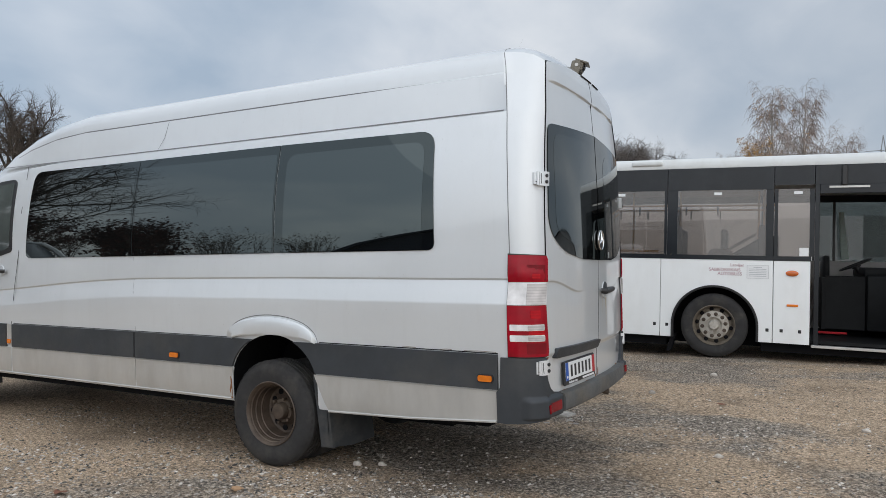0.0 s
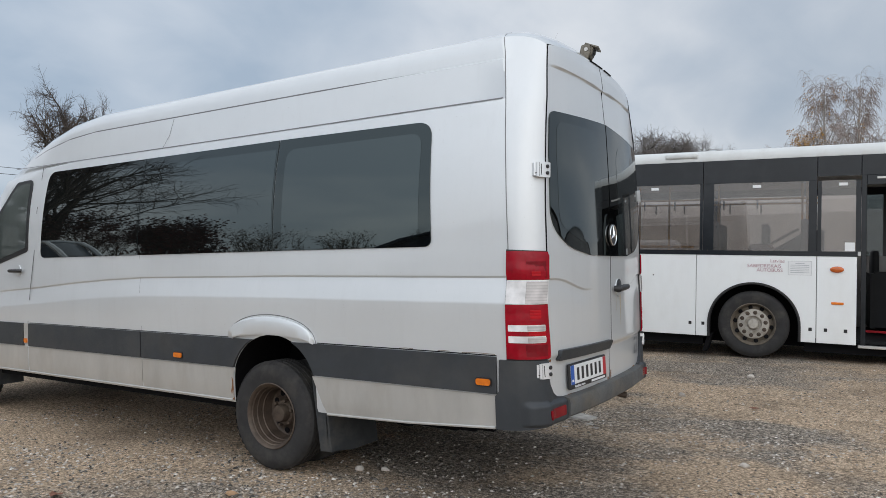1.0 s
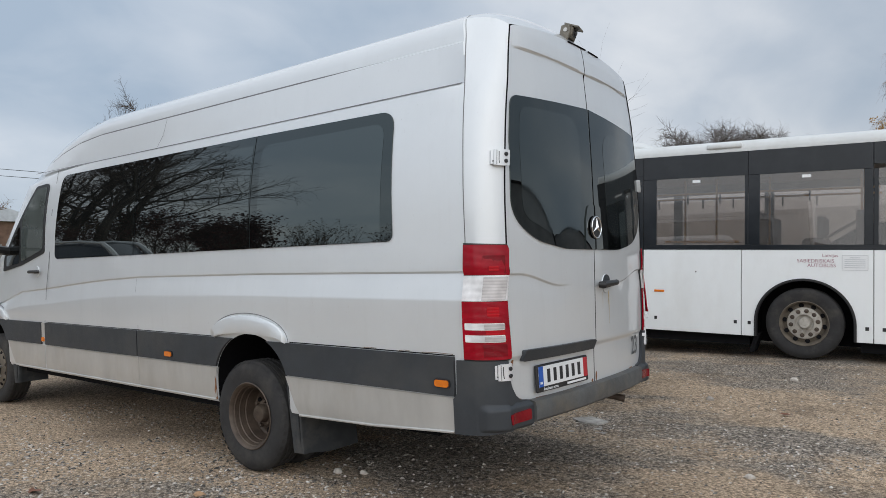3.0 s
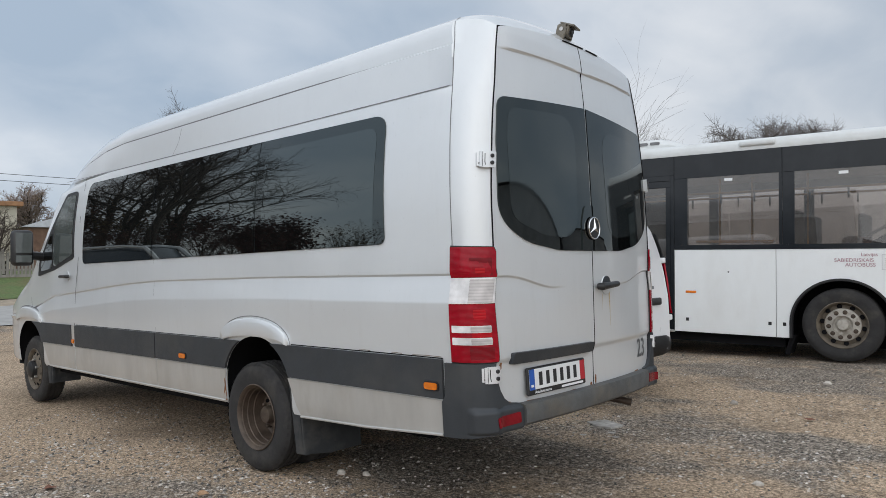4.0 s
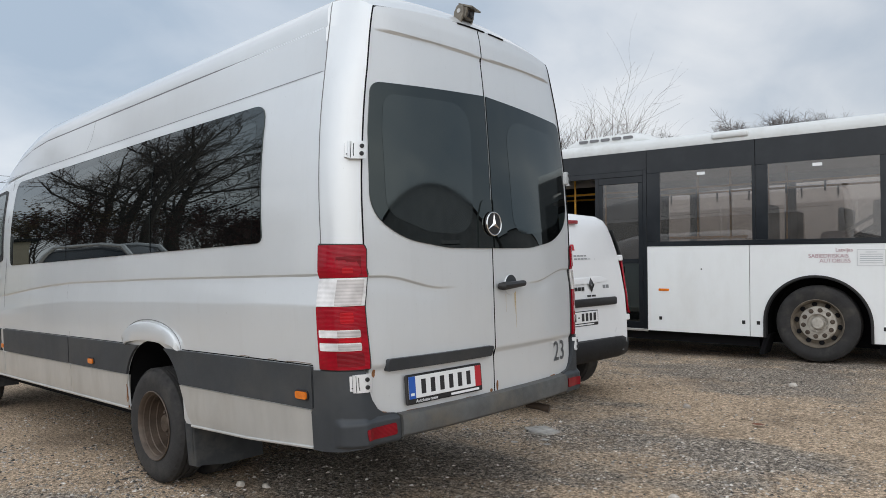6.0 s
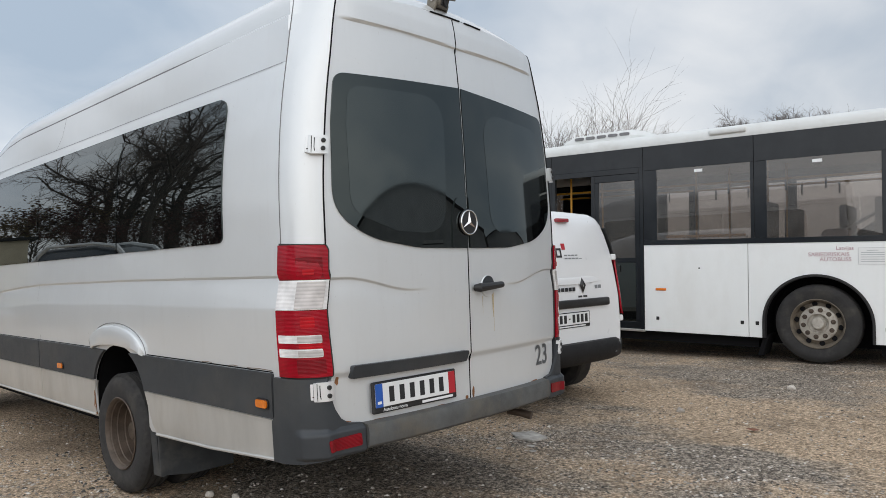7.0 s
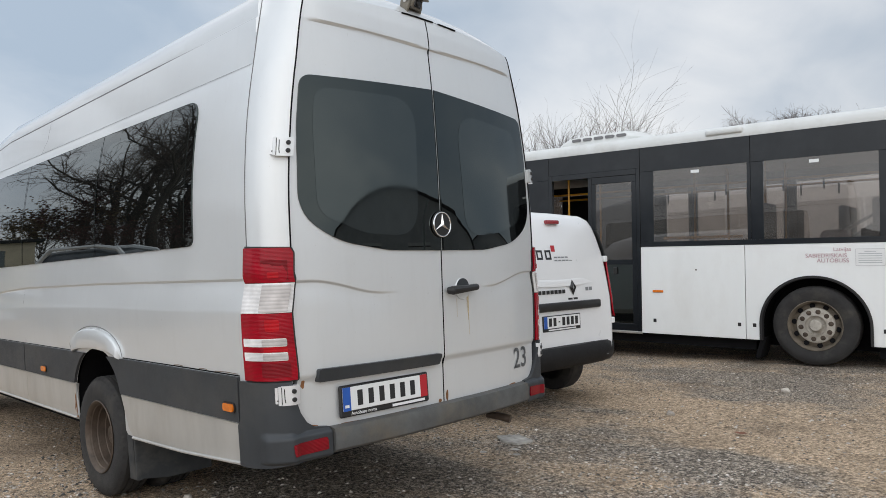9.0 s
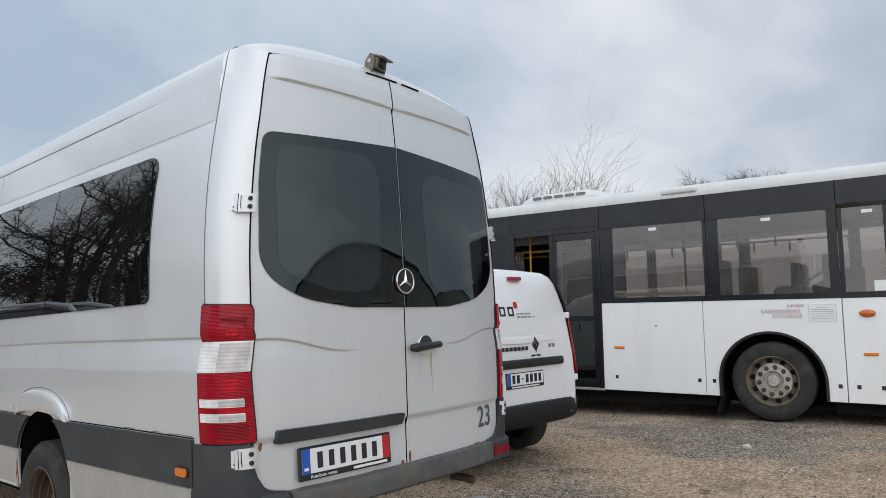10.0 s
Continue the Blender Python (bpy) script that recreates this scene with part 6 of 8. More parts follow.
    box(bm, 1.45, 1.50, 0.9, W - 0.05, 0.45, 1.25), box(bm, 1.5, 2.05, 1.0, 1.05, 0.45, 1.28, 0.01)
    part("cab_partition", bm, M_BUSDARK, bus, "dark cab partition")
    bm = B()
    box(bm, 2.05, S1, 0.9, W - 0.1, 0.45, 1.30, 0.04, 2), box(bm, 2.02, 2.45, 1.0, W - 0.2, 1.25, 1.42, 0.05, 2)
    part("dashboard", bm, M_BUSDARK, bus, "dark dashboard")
    bm = B()
    c, ax = Vector((1.98, 1.65, 1.46)), Vector((-0.42, 0, 0.9)).normalized()
    lathe(bm, [(0.016 * math.cos(2 * math.pi * k / 8), 0.235 + 0.016 * math.sin(2 * math.pi * k / 8)) for k in range(8)], c, ax, 32, close=True)
    u, v, w = axis_frame(ax)
    for k in range(3):
        t = 2 * math.pi * k / 3
        tube(bm, [c - ax * 0.03, c + (u * math.cos(t) + v * math.sin(t)) * 0.23], 0.016, 6)
    disc(bm, c - ax * 0.05, ax, 0.07, 0.05, 16, 0.01)
    part("steering_wheel", bm, M_BLACK, bus, "black steering wheel")
    bm = B()
    tube(bm, [c - ax * 0.04, c + Vector((0.28, 0, -0.42))], 0.05, 10)
    part("steering_column", bm, M_BLACK, bus)
    bm = B()
    box(bm, 1.50, 1.95, 1.42, 1.9, 0.85, 0.97, 0.04, 2)
    ds = part("driver_seat", bm, M_BUSDARK, bus, "dark driver's seat")
    bm = B()
    box(bm, 1.50, 1.60, 1.42, 1.9, 0.95, 1.60, 0.04, 2)
    part("backrest", bm, M_BUSDARK, ds)
    bm = B()
    tube(bm, [(1.40, 0.95, 0.40), (1.80, 0.95, 0.40)], 0.018, 6)
    part("red_strip", bm, M_REDSTRIP, bus, "red step marking")
    bm = B()
    disc(bm, (2.42, 0.70, 0.72), (0, 0, 1), 0.06, 0.36, 16, 0.03)
    part("extinguisher", bm, surface("red_bottle", (0.40, 0.02, 0.02), 0.3, 0, 0.1), bus, "red fire extinguisher")
    bm = B()
    for s in (1.73,):
        box(bm, s, s + 0.04, W - 0.05, W - 0.01, 1.52, WT)
    part("cab_window_bar", bm, M_BLACK, bus)
    # the dark tint is added to dim the bright sky seen through the doorway
    bm = B()
    box(bm, 1.50, S1 - 0.12, W - 0.03, W - 0.022, 1.52, WT)
    part("cab_window", bm, pane("dimming_cab_glass", (0.30, 0.33, 0.33), 1.5, 0.01, 0.03), bus, "cab side window, tinted to dim the view behind").visible_shadow = False
    bm = B()
    prism(bm, [(1.80, W - 0.25, 2.35), (1.87, W - 0.25, 2.36), (1.96, W - 0.28, 1.56), (1.84, W - 0.28, 1.54)], (0, 0.05, 0), 0.01, 1)
    part("sun_curtain", bm, surface("pale_green_cloth", (0.38, 0.46, 0.42), 0.9, 0, 0.15, 20), bus, "pale green curtain")
    return bus


make_bus()


def make_far_coach(at, rz, paint, label):
    ob = thing("coach", at, label, "bus", rz=rz)
    bm = B()
    prof = [(0, 0.35), (0, 1.3), (0.02, 2.5), (0.15, 2.95), (0.5, 3.15), (2.0, 3.15), (2.35, 2.95), (2.48, 2.5), (2.5, 1.3), (2.5, 0.35)]
    rings = [[bm.verts.new((s, 1.25 + (y - 1.25) * k, 0.35 + (z - 0.35) * k2)) for y, z in prof] for s, k, k2 in ((-5, 0.9, 0.95), (-4.9, 1, 0.99), (-4.5, 1, 1), (4.5, 1, 1), (4.9, 1, 0.98), (5.0, 0.9, 0.93))]
    for a, b in zip(rings, rings[1:]):
        for k in range(len(prof) - 1):
            bm.faces.new((a[k], a[k + 1], b[k + 1], b[k]))
    bm.faces.new(rings[0]), bm.faces.new(list(reversed(rings[-1])))
    bmesh.ops.recalc_face_normals(bm, faces=bm.faces[:])
    part("body", bm, paint, ob, sharp=30)
    for k in range(6):
        bm = B()
        box(bm, -4.6 + k * 1.5, -3.15 + k * 1.5, -0.012, 0.02, 1.62, 2.62, 0.005)
        part("window", bm, M_BUSIN, ob)
    for s in (-3.0, 2.8):
        bm = B()
        disc(bm, (s, -0.01, 0.48), (0, 1, 0), 0.48, 0.28, 28, 0.03)
        part("wheel", bm, M_RUBBER, ob)
    return ob


make_far_coach((-2.2, 19.5, 0), 4.0, surface("grey_white_coach_paint", (0.62, 0.62, 0.62), 0.5, 0, 0.1), "pale grey coach parked beyond the city bus")

# ---- the small white delivery van beside the minibus ----
def make_panel_van():
    v = thing("delivery_van", (-2.25, 7.30, 0), "small white delivery van seen from behind, black bumper", "van", rz=-5.0)
    L, HW = 4.35, 0.885
    # local: x forward is -x, rear face at x = 0
    prof = [(0.42, 0.80), (0.50, 0.865), (0.75, 0.885), (1.0, 0.88), (1.25, 0.858), (1.45, 0.845), (1.60, 0.822), (1.72, 0.785), (1.79, 0.735), (1.83, 0.64), (1.852, 0.32), (1.86, 0.0)]
    tops = [(-4.35, 0.75), (-4.2, 0.86), (-3.6, 1.02), (-3.3, 1.10), (-2.55, 1.74), (-2.2, 1.83), (-1.2, 1.86), (-0.1, 1.85)]
    back = [(0.40, 0.02), (0.5, 0.02), (0.9, 0.005), (1.15, 0.0), (1.20, -0.015), (1.5, -0.075), (1.66, -0.12), (1.76, -0.13), (1.83, -0.17), (1.86, -0.25)]

    def zx(x, z):
        top = interp(tops, x)
        return 0.6 + (z - 0.6) * (top - 0.6) / 1.26 if z > 0.6 else z
    bm = B()
    rings = []
    for k, ins in ((0, 0.10), (1, 0.045), (2, 0.012), (3, 0.0)):
        dx = (0.0, 0.03, 0.08, 0.16)[k]
        ring = [Vector((interp(back, z) - dx, -max(0.0, h - ins * (1 if h > 0.3 else 0)), z - ins * (0.3 if z > 1.7 else 0))) for z, h in prof]
        rings.append(ring + [Vector((p.x, -p.y, p.z)) for p in reversed(ring[:-1])])
    for x in (-0.45, -0.65, -1.0, -1.5, -2.0, -2.2, -2.4, -2.55, -2.8, -3.05, -3.3, -3.6, -3.9, -4.1, -4.2, -4.3, -4.35):
        f = interp([(-4.35, 0.8), (-4.2, 0.93), (-3.8, 1.0)], x)
        ring = [Vector((x, -h * f, zx(x, z))) for z, h in prof]
        rings.append(ring + [Vector((p.x, -p.y, p.z)) for p in reversed(ring[:-1])])
    vr = [[bm.verts.new(p) for p in r] for r in rings]
    for a, b in zip(vr, vr[1:]):
        for k in range(len(a) - 1):
            bm.faces.new((a[k], a[k + 1], b[k + 1], b[k]))
    bm.faces.new(list(reversed(vr[-1])))
    # rear face
    half_n = len(prof)
    for k in range(half_n - 1):
        a, b = vr[0][k], vr[0][k + 1]
        c, d = vr[0][-1 - k - 1], vr[0][-1 - k]
        if a is not d and b is not c:
            bm.faces.new((a, d, c, b))
        elif b is c:
            bm.faces.new((a, d, b))
    bmesh.ops.recalc_face_normals(bm, faces=bm.faces[:])
    part("body", bm, M_WHITEPAINT, v, "white painted body", sharp=28)

    def back_at(y, z, off=0.0):
        return Vector((interp(back, z) + off - 0.03 * (y / 0.8) ** 2, y, z))
    # door pressings and gaps
    for pts, wd in (([(-0.77, 0.62), (-0.77, 1.15), (-0.735, 1.60), (-0.69, 1.69)], 0.006), ([(0.77, 0.62), (0.77, 1.15), (0.735, 1.60), (0.69, 1.69)], 0.006), ([(-0.69, 1.69), (0.69, 1.69)], 0.006), ([(-0.77, 0.60), (0.77, 0.60)], 0.008), ([(0.1, 0.62), (0.1, 1.69)], 0.004)):
        if wd == 0.004:
            continue
        bm = B()
        tube(bm, [back_at(y, z, 0.001) for y, z in pts], wd * 0.5, 5)
        part("door_gap", bm, M_GREYINK, v)
    bm = B()
    n = 16
    pts = [(-0.74 + 1.48 * k / n, 1.178 + 0.05 * (abs(-0.74 + 1.48 * k / n) / 0.74) ** 2) for k in range(n + 1)]
    rows = [[bm.verts.new(back_at(y, z + dz, off)) for dz, off in ((0.016, 0.0006), (0.004, 0.0022), (-0.006, 0.0022), (-0.05, 0.0006))] for y, z in pts]
    for a, b in zip(rows, rows[1:]):
        for k in range(3):
            bm.faces.new((a[k], a[k + 1], b[k + 1], b[k]))
    bmesh.ops.recalc_face_normals(bm, faces=bm.faces[:])
    part("door_pressing", bm, M_WHITEPAINT, v, sharp=60)
    bm = B()
    box(bm, 0.0, 0.035, -0.62, 0.60, 0.905, 0.985, 0.018, 2)
    part("tailgate_bar", bm, M_BLACK, v, "black tailgate bar")
    # plate
    bm = B()
    box(bm, -0.002, 0.018, -0.275, 0.275, 0.722, 0.868, 0.004)
    fr = part("plate_frame", bm, M_BLACK, v)
    bm = B()
    box(bm, 0.016, 0.021, -0.262, 0.262, 0.752, 0.860, 0.002)
    part("plate_face", bm, M_WHITE, fr, "white number plate")
    bm = B()
    box(bm, 0.020, 0.0225, -0.262, -0.218, 0.752, 0.860)
    part("blue_strip", bm, M_BLUE, fr)
    for k in range(7):
        bm = B()
        y0 = -0.195 + k * 0.064
        if k == 2:
            box(bm, 0.0205, 0.023, y0 + 0.008, y0 + 0.03, 0.80, 0.812)
        else:
            box(bm, 0.0205, 0.023, y0, y0 + 0.040, 0.770, 0.845)
        part("plate_bar", bm, M_INK, fr)
    bm = B()
    box(bm, 0.0175, 0.0195, -0.2, 0.2, 0.731, 0.743)
    part("plate_bar", bm, M_WHITE, fr)
    # diamond badge, lettering bars
    bm = B()
    o = [(0, 0.075), (0.05, 0), (0, -0.075), (-0.05, 0)]
    i = [(a * 0.5, b * 0.5) for a, b in o]
    for k in range(4):
        k2 = (k + 1) % 4
        q = [back_at(0.20 + a, 1.115 + b, f) for (a, b), f in ((o[k], 0.004), (o[k2], 0.004), (i[k2], 0.02), (i[k], 0.02))]
        bm.faces.new([bm.verts.new(p) for p in q])
        q = [back_at(0.20 + a, 1.115 + b, f) for (a, b), f in ((i[k], 0.02), (i[k2], 0.02), (i[k2], 0.002), (i[k], 0.002))]
        bm.faces.new([bm.verts.new(p) for p in q])
    part("badge_shape", bm, M_INK, v, "dark diamond-shaped badge", sharp=10)
    for y0, y1, z0, z1, m in ((0.12, 0.28, 1.00, 1.018, M_INK), (-0.42, 0.09, 1.065, 1.10, M_INK), (0.40, 0.70, 1.075, 1.11, M_GREYINK), (-0.62, -0.30, 0.66, 0.685, M_GREYINK), (0.0, 0.22, 1.40, 1.412, M_GREYINK), (0.0, 0.28, 1.37, 1.382, M_GREYINK)):
        nb = max(2, int((y1 - y0) / 0.055))
        for k in range(nb):
            bm = B()
            a = y0 + (y1 - y0) * k / nb
            p, q = back_at(a, z0, 0.003), back_at(a + (y1 - y0) / nb * 0.8, z1, 0.003)
            bm.faces.new([bm.verts.new(c) for c in (p, Vector((p.x, q.y, p.z)), q, Vector((q.x, p.y, q.z)))])
            part("text_bar", bm, m, v)
    # logo drawn as plain shapes: rounded letters as blocks and a small red square
    for y0 in (-0.62, -0.50, -0.38, -0.24, -0.12):
        bm = B()
        p = [back_at(y0, 1.385, 0.003), back_at(y0 + 0.085, 1.385, 0.003), back_at(y0 + 0.085, 1.475, 0.003), back_at(y0, 1.475, 0.003)]
        i2 = [back_at(y0 + 0.022, 1.405, 0.003), back_at(y0 + 0.063, 1.405, 0.003), back_at(y0 + 0.063, 1.455, 0.003), back_at(y0 + 0.022, 1.455, 0.003)]
        vo, vi = [bm.verts.new(c) for c in p], [bm.verts.new(c) for c in i2]
        for k in range(4):
            bm.faces.new((vo[k], vo[(k + 1) % 4], vi[(k + 1) % 4], vi[k]))
        part("logo_shape", bm, M_INK, v)
    bm = B()
    bm.faces.new([bm.verts.new(back_at(y, z, 0.003)) for y, z in ((-0.02, 1.46), (0.035, 1.46), (0.035, 1.52), (-0.02, 1.52))])
    part("logo_shape", bm, M_REDSTRIP, v)
    # high brake lamp, tail lamps, hinges, bumper, wheels
    bm = B()
    box(bm, -0.148, -0.10, -0.02, 0.16, 1.725, 1.765, 0.012, 2)
    part("brake_lamp", bm, surface("dim_red_lens", (0.30, 0.03, 0.04), 0.2, 0, 0.1, coat=0.5), v, "red high brake lamp")
    for s in (-1, 1):
        def corner_strip(zs, s=s):
            """A strip wrapped round the rear corner, from the door's edge to the flank."""
            bm = B()
            rows = []
            for z, w in zs:
                h = interp(prof, z)
                rows.append([bm.verts.new((interp(back, z) + dx, s * (h + dy), z)) for dx, dy in ((-0.006, -0.012 - 0.062 * w), (0.004, -0.012 - 0.050 * w), (-0.02, -0.020), (-0.07, 0.004), (-0.13, 0.010), (-0.14, -0.004))])
            for a, b in zip(rows, rows[1:]):
                for k in range(5):
                    bm.faces.new((a[k], a[k + 1], b[k + 1], b[k]))
            bmesh.ops.recalc_face_normals(bm, faces=bm.faces[:])
            return bm
        part("tail_lamp", corner_strip([(0.80, 0.4), (0.86, 0.8), (1.0, 1.0), (1.2, 0.9), (1.30, 0.6), (1.35, 0.3)]), M_RED_LENS, v, "tall red tail lamp", sharp=40)
        part("gap_trim", corner_strip([(1.37, 0.3), (1.5, 0.3), (1.62, 0.3), (1.68, 0.2)]), M_BLACK, v)
        for z in (1.38, 0.76):
            bm = B()
            box(bm, interp(back, z) - 0.06, interp(back, z) + 0.010, s * 0.815 - 0.025, s * 0.815 + 0.025, z - 0.03, z + 0.03, 0.008)
            part("hinge", bm, M_WHITEPAINT, v)
    bm = B()
    rings = []
    for y, dx in ((-0.89, -0.30), (-0.885, -0.12), (-0.82, -0.02), (-0.6, 0.045), (0, 0.075), (0.6, 0.045), (0.82, -0.02), (0.885, -0.12), (0.89, -0.30)):
        rings.append([bm.verts.new((dx + a, y, z)) for a, z in ((-0.10, 0.585), (0.0, 0.575), (0.02, 0.55), (0.025, 0.47), (0.005, 0.40), (-0.03, 0.37), (-0.12, 0.36))])
    for a, b in zip(rings, rings[1:]):
        for k in range(6):
            bm.faces.new((a[k], a[k + 1], b[k + 1], b[k]))
    bmesh.ops.recalc_face_normals(bm, faces=bm.faces[:])
    bp = part("rear_bumper", bm, surface("coarse_black_plastic", (0.012, 0.012, 0.013), 0.62, 0, 0.2, 8, 0.1, 300, spec=0.3), v, "black plastic rear bumper", sharp=40)
    for y in (-0.55, -0.2, 0.15, 0.5):
        bm = B()
        box(bm, 0.062 - abs(y) * 0.06, 0.082 - abs(y) * 0.06, y, y + 0.16, 0.435, 0.445)
        part("bumper_slot", bm, M_GREYINK, bp)
    for x in (-0.72, -3.55):
        for s in (-1, 1):
            bm = B()
            lathe(bm, [(-0.1, 0.2), (-0.1, 0.29), (-0.08, 0.315), (0.08, 0.315), (0.1, 0.29), (0.1, 0.2), (0.06, 0.19), (0.05, 0.0)], (x, s * 0.77, 0.315), (0, s, 0), 32)
            part("wheel", bm, M_RUBBER, v, "black tyre")
    bm = B()
    box(bm, -4.2, -0.5, -0.74, 0.74, 0.28, 0.44)
    part("underbody", bm, M_SEAM, v)
    return v


make_panel_van()

# ---- trees, shrubs ----
def bark(name, colour):
    return surface(name, colour, 0.9, 0, 0.3, 12, 0.3, 40)


M_BARK = bark("dark_bark", (0.055, 0.046, 0.038))
M_TWIG = bark("twigs", (0.085, 0.066, 0.055))
# paler than M_TWIG: the haze of distance is put into the colour
M_HAZETWIG = bark("hazed_far_twigs", (0.15, 0.132, 0.122))
M_BIRCHTWIG = bark("birch_twigs", (0.26, 0.205, 0.175))
M_BIRCHBARK = bark("birch_bark", (0.38, 0.36, 0.34))
M_LEAF_OCHRE = surface("ochre_leaves", (0.36, 0.20, 0.05), 0.8, 0, 0.4, 8)
M_LEAF_RED = surface("red_brown_leaves", (0.10, 0.035, 0.03), 0.8, 0, 0.4, 8)
M_LEAF_BROWN = surface("brown_leaves", (0.20, 0.135, 0.07), 0.8, 0, 0.4, 8)


class Limbs:
    def __init__(self):
        self.v, self.f = [], []

    def tube(self, pts, radii, n):
        base = len(self.v)
        u = None
        for i, p in enumerate(pts):
            d = (pts[min(i + 1, len(pts) - 1)] - pts[max(i - 1, 0)]).normalized()
            u = d.orthogonal().normalized() if u is None else (u - d * u.dot(d)).normalized()
            w = d.cross(u)
            for k in range(n):
                a = 2 * math.pi * k / n
                self.v.append(p + (u * math.cos(a) + w * math.sin(a)) * radii[i])
        for i in range(len(pts) - 1):
            for k in range(n):
                a, b = base + i * n + k, base + i * n + (k + 1) % n
                self.f.append((a, b, b + n, a + n))

    def leaf(self, p, size, rng):
        base = len(self.v)
        a = Vector((rng.gauss(0, 1), rng.gauss(0, 1), rng.gauss(0, 1))).normalized()
        b = a.orthogonal().normalized()
        self.v += [p - a * size, p + b * size * 0.6, p + a * size, p - b * size * 0.6]
        self.f.append((base, base + 1, base + 2, base + 3))

    def build(self, name, mat, parent, label=""):
        me = bpy.data.meshes.new(name)
        me.from_pydata([tuple(p) for p in self.v], [], self.f)
        me.materials.append(mat)
        ob = new(name, me)
        ob.parent = parent
        return tagged(ob, label)


def grow(rng, wood, twig, start, direction, length, radius, level, P, leaves):
    steps = P["steps"][level]
    pts, radii = [start.copy()], [radius]
    d = direction.normalized()
    p = start.copy()
    end_r = radius * P["taper"][level]
    for k in range(steps):
        wob = P["wobble"][level]
        d = (d + Vector((rng.gauss(0, wob), rng.gauss(0, wob), rng.gauss(0, wob) + P["rise"][level]))).normalized()
        p = p + d * (length / steps)
        pts.append(p.copy())
        radii.append(radius + (end_r - radius) * (k + 1) / steps)
    (wood if level < 2 else twig).tube(pts, radii, P["sides"][level])
    if leaves is not None and level >= 2 and rng.random() < P["leaf"]:
        for q in pts[1:]:
            leaves.leaf(q + Vector((rng.gauss(0, 0.05), rng.gauss(0, 0.05), rng.gauss(0, 0.05))), P["leaf_size"] * rng.uniform(0.6, 1.2), rng)
    if level + 1 >= len(P["steps"]):
        return
    count = P["count"][level]
    for k in range(count):
        f = P["from"][level] + (1 - P["from"][level]) * (k + rng.random()) / count
        i = min(steps - 1, int(f * steps))
        q = pts[i].lerp(pts[i + 1], f * steps - i)
        axis = (pts[i + 1] - pts[i]).normalized()
        side_d = axis.orthogonal().normalized()
        side_d.rotate(Matrix.Rotation(rng.uniform(0, 2 * math.pi) if level else 2.4 * k + rng.uniform(-0.4, 0.4), 3, axis))
        ang = radians(P["angle"][level] + rng.gauss(0, 9))
        nd = axis * math.cos(ang) + side_d * math.sin(ang)
        rr = (radius + (end_r - radius) * f)
        ln = P["ratio"][level] * length * rng.uniform(0.65, 1.1) * (1.15 - 0.55 * f if level == 0 else 1)
        grow(rng, wood, twig, q, nd, ln, min(rr * 0.75, P["rad"][level + 1]) * rng.uniform(0.75, 1.05), level + 1, P, leaves)


OAK = dict(steps=(7, 6, 5, 4), taper=(0.35, 0.3, 0.4, 0.5), wobble=(0.06, 0.13, 0.16, 0.2), rise=(0.02, 0.04, 0.02, 0.0), sides=(8, 5, 3, 3),
           count=(13, 10, 9), angle=(50, 46, 42), ratio=(0.66, 0.50, 0.50), rad=(0.3, 0.12, 0.032, 0.011), leaf=0.0, leaf_size=0.05)
OAK["from"] = (0.22, 0.2, 0.15)
BIRCH = dict(steps=(9, 6, 5, 3), taper=(0.15, 0.3, 0.4, 0.5), wobble=(0.025, 0.06, 0.08, 0.04), rise=(0.06, 0.02, -0.30, -0.75), sides=(7, 4, 3, 3),
             count=(36, 10, 14), angle=(34, 42, 46), ratio=(0.31, 0.36, 0.85), rad=(0.17, 0.042, 0.014, 0.0088), leaf=0.0, leaf_size=0.07)
BIRCH["from"] = (0.22, 0.15, 0.05)
SHRUB = dict(steps=(3, 5, 4, 3), taper=(0.5, 0.35, 0.4, 0.5), wobble=(0.05, 0.08, 0.12, 0.15), rise=(0.1, 0.06, 0.05, 0.03), sides=(5, 4, 3, 3),
             count=(17, 8, 5), angle=(36, 30, 32), ratio=(1.75, 0.45, 0.5), rad=(0.1, 0.038, 0.016, 0.009), leaf=0.0, leaf_size=0.05)
SHRUB["from"] = (0.05, 0.25, 0.2)
THICKSHRUB = dict(SHRUB, count=(24, 13, 8), rad=(0.1, 0.045, 0.021, 0.015), wobble=(0.05, 0.11, 0.15, 0.18), ratio=(1.7, 0.48, 0.5))


ROUND = dict(OAK, steps=(7, 6, 5, 3), rad=(0.3, 0.085, 0.024, 0.013), count=(22, 16, 14), ratio=(0.74, 0.42, 0.40), angle=(50, 46, 46), wobble=(0.06, 0.14, 0.18, 0.2), rise=(0.02, 0.05, 0.03, 0.0))
ROUND["from"] = (0.45, 0.25, 0.15)
DOME = dict(ROUND, steps=(7, 6, 4, 2), count=(24, 16, 12), ratio=(0.60, 0.42, 0.52), angle=(62, 56, 55), rise=(0.02, 0.03, 0.0, 0.0), rad=(0.3, 0.06, 0.024, 0.018))
DOME["from"] = (0.45, 0.45, 0.15)


GNARLED = dict(OAK, steps=(6, 8, 6, 4), count=(12, 12, 11), wobble=(0.07, 0.17, 0.20, 0.22), ratio=(0.95, 0.46, 0.42), angle=(46, 44, 46), rad=(0.26, 0.085, 0.026, 0.012))
GNARLED["from"] = (0.35, 0.2, 0.1)


